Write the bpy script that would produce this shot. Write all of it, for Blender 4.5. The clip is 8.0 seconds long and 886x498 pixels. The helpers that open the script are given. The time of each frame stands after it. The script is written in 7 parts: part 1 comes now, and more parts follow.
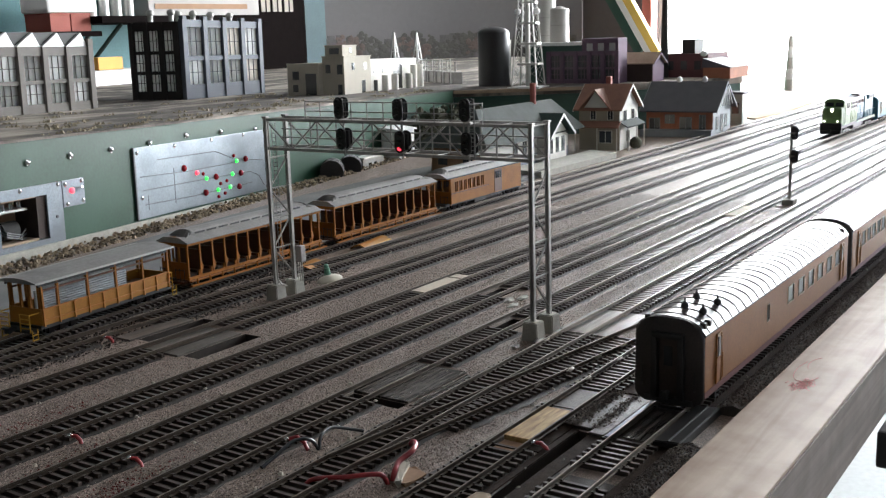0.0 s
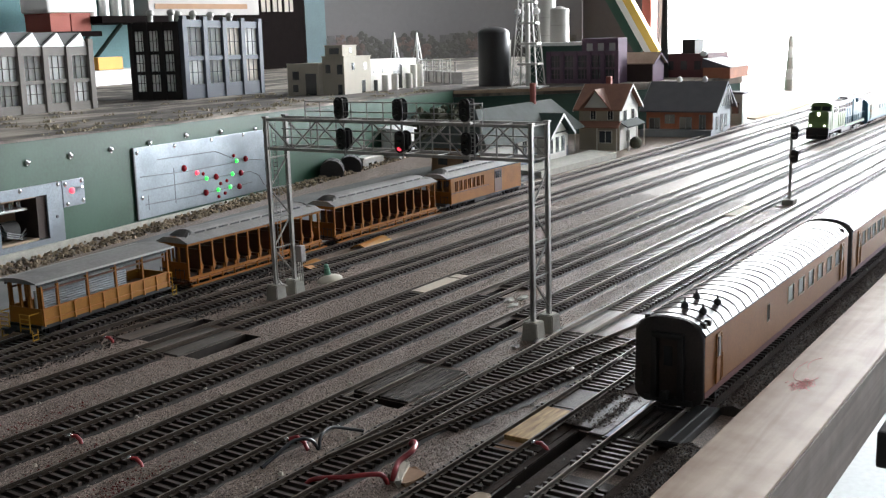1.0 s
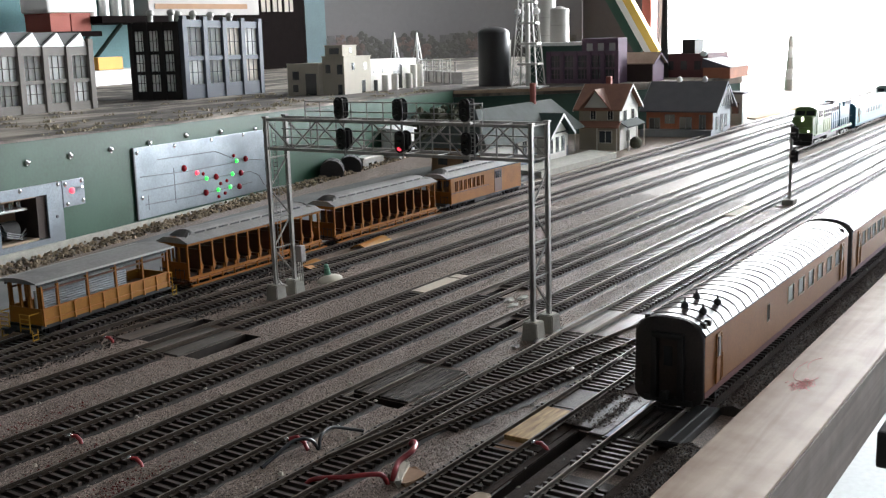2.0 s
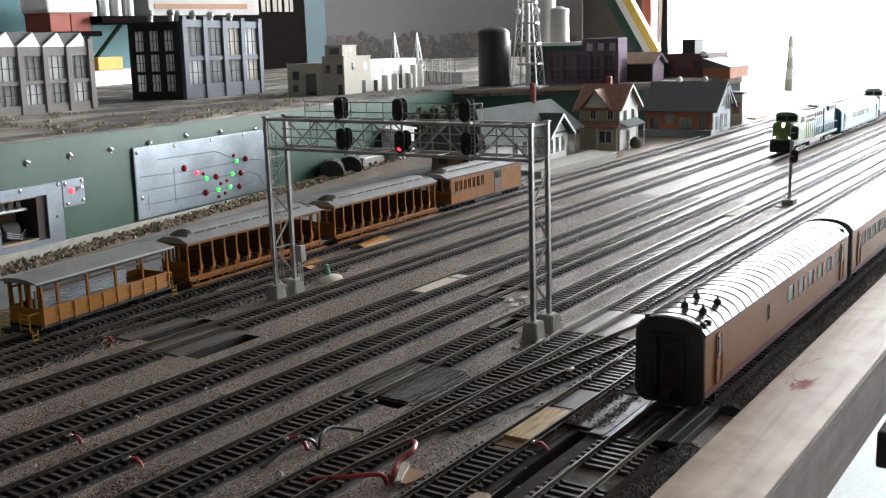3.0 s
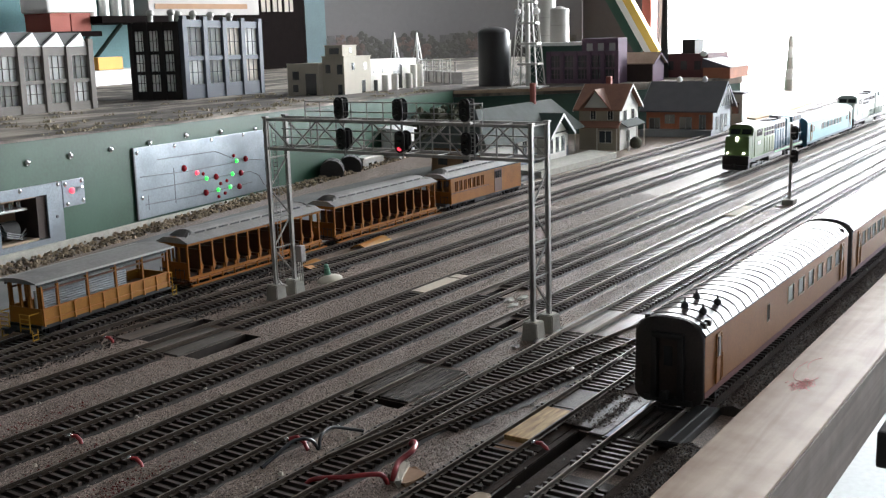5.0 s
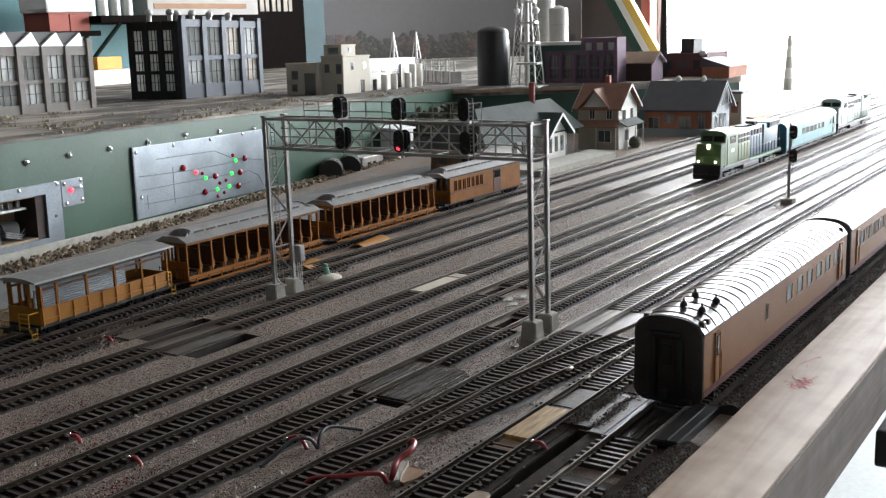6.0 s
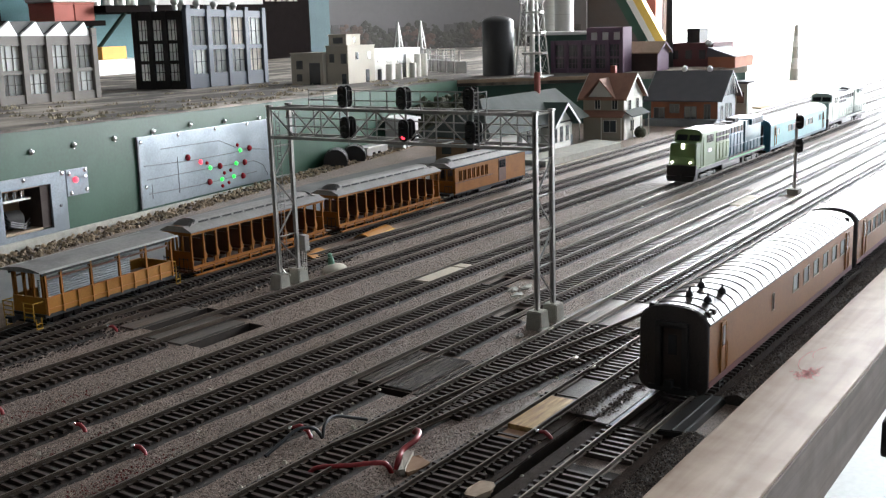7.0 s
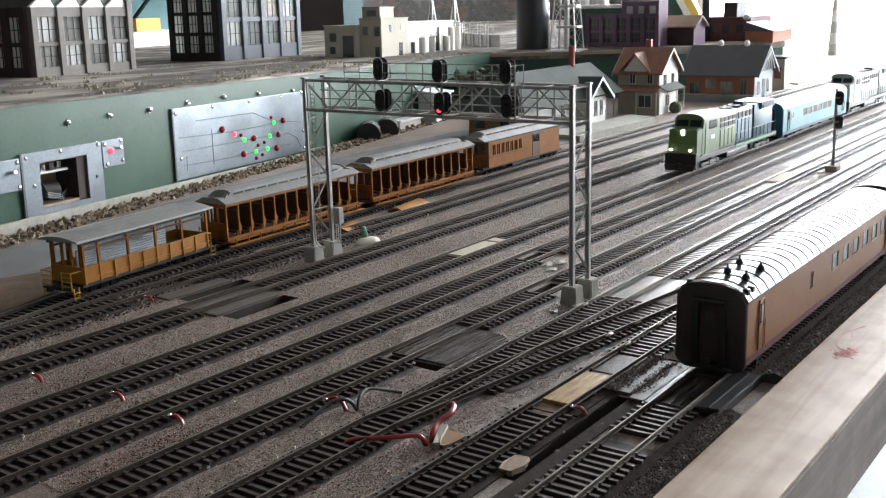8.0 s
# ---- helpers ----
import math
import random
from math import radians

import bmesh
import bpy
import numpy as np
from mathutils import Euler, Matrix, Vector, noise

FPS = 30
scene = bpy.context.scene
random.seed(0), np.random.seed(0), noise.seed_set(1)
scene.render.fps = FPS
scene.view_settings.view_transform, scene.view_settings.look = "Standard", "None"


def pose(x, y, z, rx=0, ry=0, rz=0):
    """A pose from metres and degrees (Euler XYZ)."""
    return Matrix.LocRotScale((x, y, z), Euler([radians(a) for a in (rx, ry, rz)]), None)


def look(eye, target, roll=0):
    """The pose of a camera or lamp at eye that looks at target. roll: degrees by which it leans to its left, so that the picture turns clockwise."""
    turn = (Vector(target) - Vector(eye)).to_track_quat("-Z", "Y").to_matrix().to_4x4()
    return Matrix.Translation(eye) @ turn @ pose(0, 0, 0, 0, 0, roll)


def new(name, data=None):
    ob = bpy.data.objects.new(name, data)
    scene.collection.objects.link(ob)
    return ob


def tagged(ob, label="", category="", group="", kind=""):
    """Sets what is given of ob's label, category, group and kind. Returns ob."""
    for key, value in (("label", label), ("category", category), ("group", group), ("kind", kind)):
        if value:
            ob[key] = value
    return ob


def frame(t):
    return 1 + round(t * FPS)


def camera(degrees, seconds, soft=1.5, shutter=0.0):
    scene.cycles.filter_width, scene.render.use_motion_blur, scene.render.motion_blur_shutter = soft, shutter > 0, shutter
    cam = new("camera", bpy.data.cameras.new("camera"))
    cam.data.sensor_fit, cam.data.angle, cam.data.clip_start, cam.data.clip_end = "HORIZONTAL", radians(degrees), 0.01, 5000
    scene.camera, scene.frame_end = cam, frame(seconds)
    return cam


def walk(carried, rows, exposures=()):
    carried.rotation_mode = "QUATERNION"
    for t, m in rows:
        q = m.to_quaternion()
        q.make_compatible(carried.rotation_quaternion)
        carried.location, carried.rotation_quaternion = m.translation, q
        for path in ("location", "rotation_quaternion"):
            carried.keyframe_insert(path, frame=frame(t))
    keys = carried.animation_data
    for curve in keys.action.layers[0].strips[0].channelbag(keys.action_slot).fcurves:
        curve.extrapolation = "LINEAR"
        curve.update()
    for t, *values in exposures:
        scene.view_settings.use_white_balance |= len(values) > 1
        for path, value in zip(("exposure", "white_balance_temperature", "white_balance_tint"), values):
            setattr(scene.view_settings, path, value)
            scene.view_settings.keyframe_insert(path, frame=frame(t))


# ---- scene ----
cam = camera(45.7, 8.0, soft=1.3)


def aim(t, pitch, yaw, roll, x, y, z):
    p, w = radians(pitch), radians(yaw)
    eye = Vector((x, y, z))
    way = Vector((math.cos(p) * math.cos(w), math.cos(p) * math.sin(w), math.sin(p)))
    return (t, look(eye, eye + way, roll))


walk(cam, [
    aim(0, -11.67, 34.155, -1.775, 0, 0, 0.1846),
    aim(5.5, -11.67, 34.155, -1.775, 0, 0, 0.1846),
    aim(6, -11.696, 34.113, -1.80, -0.0002, -0.0003, 0.1845),
    aim(6.5, -11.891, 34.112, -1.744, -0.0001, 0.0001, 0.1841),
    aim(7, -12.2, 34.396, -1.80, 0.0010, 0.0006, 0.1836),
    aim(7.5, -12.86, 34.996, -1.585, 0.0020, 0.0026, 0.1829),
    aim(8, -13.543, 36.104, -1.594, 0.0006, 0.0040, 0.1830),
], [(0, 0.42), (6.2, 0.42), (7, 0.52), (8, 0.74)])

# ---- light: a bright window at the far end of a dim room ----
world = bpy.data.worlds.new("daylight")
scene.world = world
world.use_nodes = True
wn = world.node_tree.nodes
sky = wn.new("ShaderNodeTexSky")
sky.sky_type, sky.sun_disc = "NISHITA", False
sky.sun_elevation, sky.sun_rotation = radians(35), radians(70)
world.node_tree.links.new(sky.outputs[0], wn["Background"].inputs[0])
wn["Background"].inputs[1].default_value = 0.12


def area_lamp(name, m, w, h, power, colour):
    data = bpy.data.lights.new(name, "AREA")
    data.shape, data.size, data.size_y, data.energy, data.color = "RECTANGLE", w, h, power, colour
    lamp = new(name, data)
    lamp.matrix_world = m
    return lamp


WALL_X, WALL_Y, SOUTH_Y, BACK_X, FLOOR_Z, CEIL_Z = 3.9, 2.6, -2.6, -1.6, -0.95, 1.5
WIN_LO, WIN_HI, WIN_SILL, WIN_TOP = -1.4, 1.62, -0.25, 1.4
window_sky = area_lamp("window_sky", look((WALL_X - 0.02, 0.1, 0.57), (0, 0.3, 0.1)), 2.95, 1.6, 152, (0.85, 0.925, 1.0))
# Weak fill lamp added at an assumed, unseen side window
side_fill = area_lamp("side_window_fill", look((1.0, SOUTH_Y + 0.03, 0.75), (1.0, 0.5, 0.0)), 2.6, 1.0, 1.6, (0.95, 0.98, 1.0))

# ---- materials ----


def material(name, base, rough=0.6, metal=0.0, var=0.25, scale=40.0, fine=400.0, bump=0.0, tint=None, spec=0.5, object_random=0.0, glow=None, coat=0.0, stain=None):
    """A surface with blotches and grain, in two sizes, of real-world scale."""
    m = bpy.data.materials.new(name)
    m.use_nodes = True
    n, k = m.node_tree.nodes, m.node_tree.links
    b = n["Principled BSDF"]
    b.inputs["Roughness"].default_value, b.inputs["Metallic"].default_value = rough, metal
    b.inputs["Specular IOR Level"].default_value = spec
    b.inputs["Coat Weight"].default_value = coat
    co = n.new("ShaderNodeTexCoord")
    big, small = n.new("ShaderNodeTexNoise"), n.new("ShaderNodeTexNoise")
    big.inputs["Scale"].default_value, small.inputs["Scale"].default_value = scale, fine
    big.inputs["Detail"].default_value, small.inputs["Detail"].default_value = 5, 3
    k.new(co.outputs["Object"], big.inputs["Vector"]), k.new(co.outputs["Object"], small.inputs["Vector"])
    mix = n.new("ShaderNodeMath")
    mix.operation = "MULTIPLY_ADD"
    k.new(small.outputs["Fac"], mix.inputs[0])
    mix.inputs[1].default_value = 0.5
    half = n.new("ShaderNodeMath")
    half.operation, half.inputs[1].default_value = "MULTIPLY", 0.5
    k.new(big.outputs["Fac"], half.inputs[0]), k.new(half.outputs[0], mix.inputs[2])
    value = mix
    if object_random:
        info, add = n.new("ShaderNodeObjectInfo"), n.new("ShaderNodeMath")
        add.operation, add.inputs[1].default_value = "MULTIPLY_ADD", object_random
        k.new(info.outputs["Random"], add.inputs[0]), k.new(mix.outputs[0], add.inputs[2])
        value = add
    ramp = n.new("ShaderNodeValToRGB")
    lo = tuple(c * (1 - var) for c in base)
    hi = tint or tuple(min(1, c * (1 + var)) for c in base)
    ramp.color_ramp.elements[0].position, ramp.color_ramp.elements[1].position = 0.32, 0.68
    ramp.color_ramp.elements[0].color, ramp.color_ramp.elements[1].color = (*lo, 1), (*hi, 1)
    k.new(value.outputs[0], ramp.inputs[0])
    colour = ramp.outputs[0]
    if stain:
        patch, fac, mixer = n.new("ShaderNodeTexNoise"), n.new("ShaderNodeMapRange"), n.new("ShaderNodeMixRGB")
        patch.inputs["Scale"].default_value, patch.inputs["Detail"].default_value = stain[1], 6
        k.new(co.outputs["Object"], patch.inputs["Vector"])
        fac.inputs[1].default_value, fac.inputs[2].default_value = 0.49, 0.66
        fac.inputs[4].default_value = stain[2]
        k.new(patch.outputs["Fac"], fac.inputs[0]), k.new(fac.outputs[0], mixer.inputs[0])
        k.new(colour, mixer.inputs[1])
        mixer.inputs[2].default_value = (*stain[0], 1)
        colour = mixer.outputs[0]
    k.new(colour, b.inputs["Base Color"])
    if bump:
        bp = n.new("ShaderNodeBump")
        bp.inputs["Strength"].default_value, bp.inputs["Distance"].default_value = 0.8, bump
        k.new(mix.outputs[0], bp.inputs["Height"]), k.new(bp.outputs[0], b.inputs["Normal"])
    if glow:
        b.inputs["Emission Color"].default_value = (*glow[0], 1)
        b.inputs["Emission Strength"].default_value = glow[1]
    return m


def ballast_material(name, dark, light, size, bump, rough=0.75):
    """Loose stone chips: one colour a chip, with relief between them."""
    m = material(name, dark, rough, scale=9, fine=120)
    n, k = m.node_tree.nodes, m.node_tree.links
    b = n["Principled BSDF"]
    co = n.new("ShaderNodeTexCoord")
    cell = n.new("ShaderNodeTexVoronoi")
    cell.inputs["Scale"].default_value = 1 / size
    k.new(co.outputs["Object"], cell.inputs["Vector"])
    sep, ramp = n.new("ShaderNodeSeparateColor"), n.new("ShaderNodeValToRGB")
    k.new(cell.outputs["Color"], sep.inputs[0]), k.new(sep.outputs[0], ramp.inputs[0])
    ramp.color_ramp.elements[0].color, ramp.color_ramp.elements[1].color = (*dark, 1), (*light, 1)
    big, mixer = n.new("ShaderNodeTexNoise"), n.new("ShaderNodeMixRGB")
    big.inputs["Scale"].default_value, big.inputs["Detail"].default_value = 14, 5
    k.new(co.outputs["Object"], big.inputs["Vector"])
    mixer.blend_type, mixer.inputs[0].default_value = "MULTIPLY", 0.7
    tone = n.new("ShaderNodeValToRGB")
    tone.color_ramp.elements[0].position, tone.color_ramp.elements[1].position = 0.3, 0.7
    tone.color_ramp.elements[0].color, tone.color_ramp.elements[1].color = (0.55, 0.5, 0.45, 1), (1.15, 1.12, 1.08, 1)
    k.new(big.outputs["Fac"], tone.inputs[0])
    k.new(ramp.outputs[0], mixer.inputs[1]), k.new(tone.outputs[0], mixer.inputs[2])
    k.new(mixer.outputs[0], b.inputs["Base Color"])
    bp = n.new("ShaderNodeBump")
    bp.inputs["Strength"].default_value, bp.inputs["Distance"].default_value = 1.0, bump
    relief = n.new("ShaderNodeTexNoise")
    relief.inputs["Scale"].default_value, relief.inputs["Detail"].default_value = 0.9 / size, 3
    k.new(co.outputs["Object"], relief.inputs["Vector"])
    k.new(relief.outputs["Fac"], bp.inputs["Height"]), k.new(bp.outputs[0], b.inputs["Normal"])
    return m


def wood_material(name, lo, hi, along, rough=0.55):
    m = material(name, lo, rough)
    n, k = m.node_tree.nodes, m.node_tree.links
    co, mp = n.new("ShaderNodeTexCoord"), n.new("ShaderNodeMapping")
    mp.inputs["Scale"].default_value = along
    k.new(co.outputs["Object"], mp.inputs[0])
    grain, tone = n.new("ShaderNodeTexNoise"), n.new("ShaderNodeValToRGB")
    grain.inputs["Scale"].default_value, grain.inputs["Detail"].default_value, grain.inputs["Distortion"].default_value = 1.0, 8, 0.6
    k.new(mp.outputs[0], grain.inputs["Vector"])
    tone.color_ramp.elements[0].position, tone.color_ramp.elements[1].position = 0.3, 0.7
    tone.color_ramp.elements[0].color, tone.color_ramp.elements[1].color = (*lo, 1), (*hi, 1)
    k.new(grain.outputs["Fac"], tone.inputs[0])
    blot, dark, soil = n.new("ShaderNodeTexNoise"), n.new("ShaderNodeValToRGB"), n.new("ShaderNodeMixRGB")
    blot.inputs["Scale"].default_value, blot.inputs["Detail"].default_value = 55, 10
    k.new(co.outputs["Object"], blot.inputs["Vector"])
    dark.color_ramp.elements[0].position, dark.color_ramp.elements[1].position = 0.36, 0.58
    dark.color_ramp.elements[0].color, dark.color_ramp.elements[1].color = (0.62, 0.50, 0.42, 1), (1, 1, 1, 1)
    k.new(blot.outputs["Fac"], dark.inputs[0])
    soil.blend_type, soil.inputs[0].default_value = "MULTIPLY", 0.42
    k.new(tone.outputs[0], soil.inputs[1]), k.new(dark.outputs[0], soil.inputs[2])
    k.new(soil.outputs[0], n["Principled BSDF"].inputs["Base Color"])
    bp = n.new("ShaderNodeBump")
    bp.inputs["Strength"].default_value, bp.inputs["Distance"].default_value = 0.5, 0.0004
    k.new(grain.outputs["Fac"], bp.inputs["Height"]), k.new(bp.outputs[0], n["Principled BSDF"].inputs["Normal"])
    return m


def deck_material():
    """Dark glued ground with long drifts of pale sand."""
    m = material("dusty_layout_deck", (0.085, 0.072, 0.060), 0.85, var=0.45, scale=30, fine=400, bump=0.0012)
    n, k = m.node_tree.nodes, m.node_tree.links
    b = n["Principled BSDF"]
    under = b.inputs["Base Color"].links[0].from_socket
    co, mp = n.new("ShaderNodeTexCoord"), n.new("ShaderNodeMapping")
    mp.inputs["Scale"].default_value = (5, 16, 5)
    k.new(co.outputs["Object"], mp.inputs[0])
    drift, fac, mixer = n.new("ShaderNodeTexNoise"), n.new("ShaderNodeMapRange"), n.new("ShaderNodeMixRGB")
    drift.inputs["Scale"].default_value, drift.inputs["Detail"].default_value, drift.inputs["Roughness"].default_value = 1.0, 9, 0.62
    k.new(mp.outputs[0], drift.inputs["Vector"]), k.new(drift.outputs["Fac"], fac.inputs[0])
    fac.inputs[1].default_value, fac.inputs[2].default_value, fac.inputs[4].default_value = 0.47, 0.64, 0.85
    k.new(fac.outputs[0], mixer.inputs[0]), k.new(under, mixer.inputs[1])
    mixer.inputs[2].default_value = (0.48, 0.42, 0.35, 1)
    k.new(mixer.outputs[0], b.inputs["Base Color"])
    return m


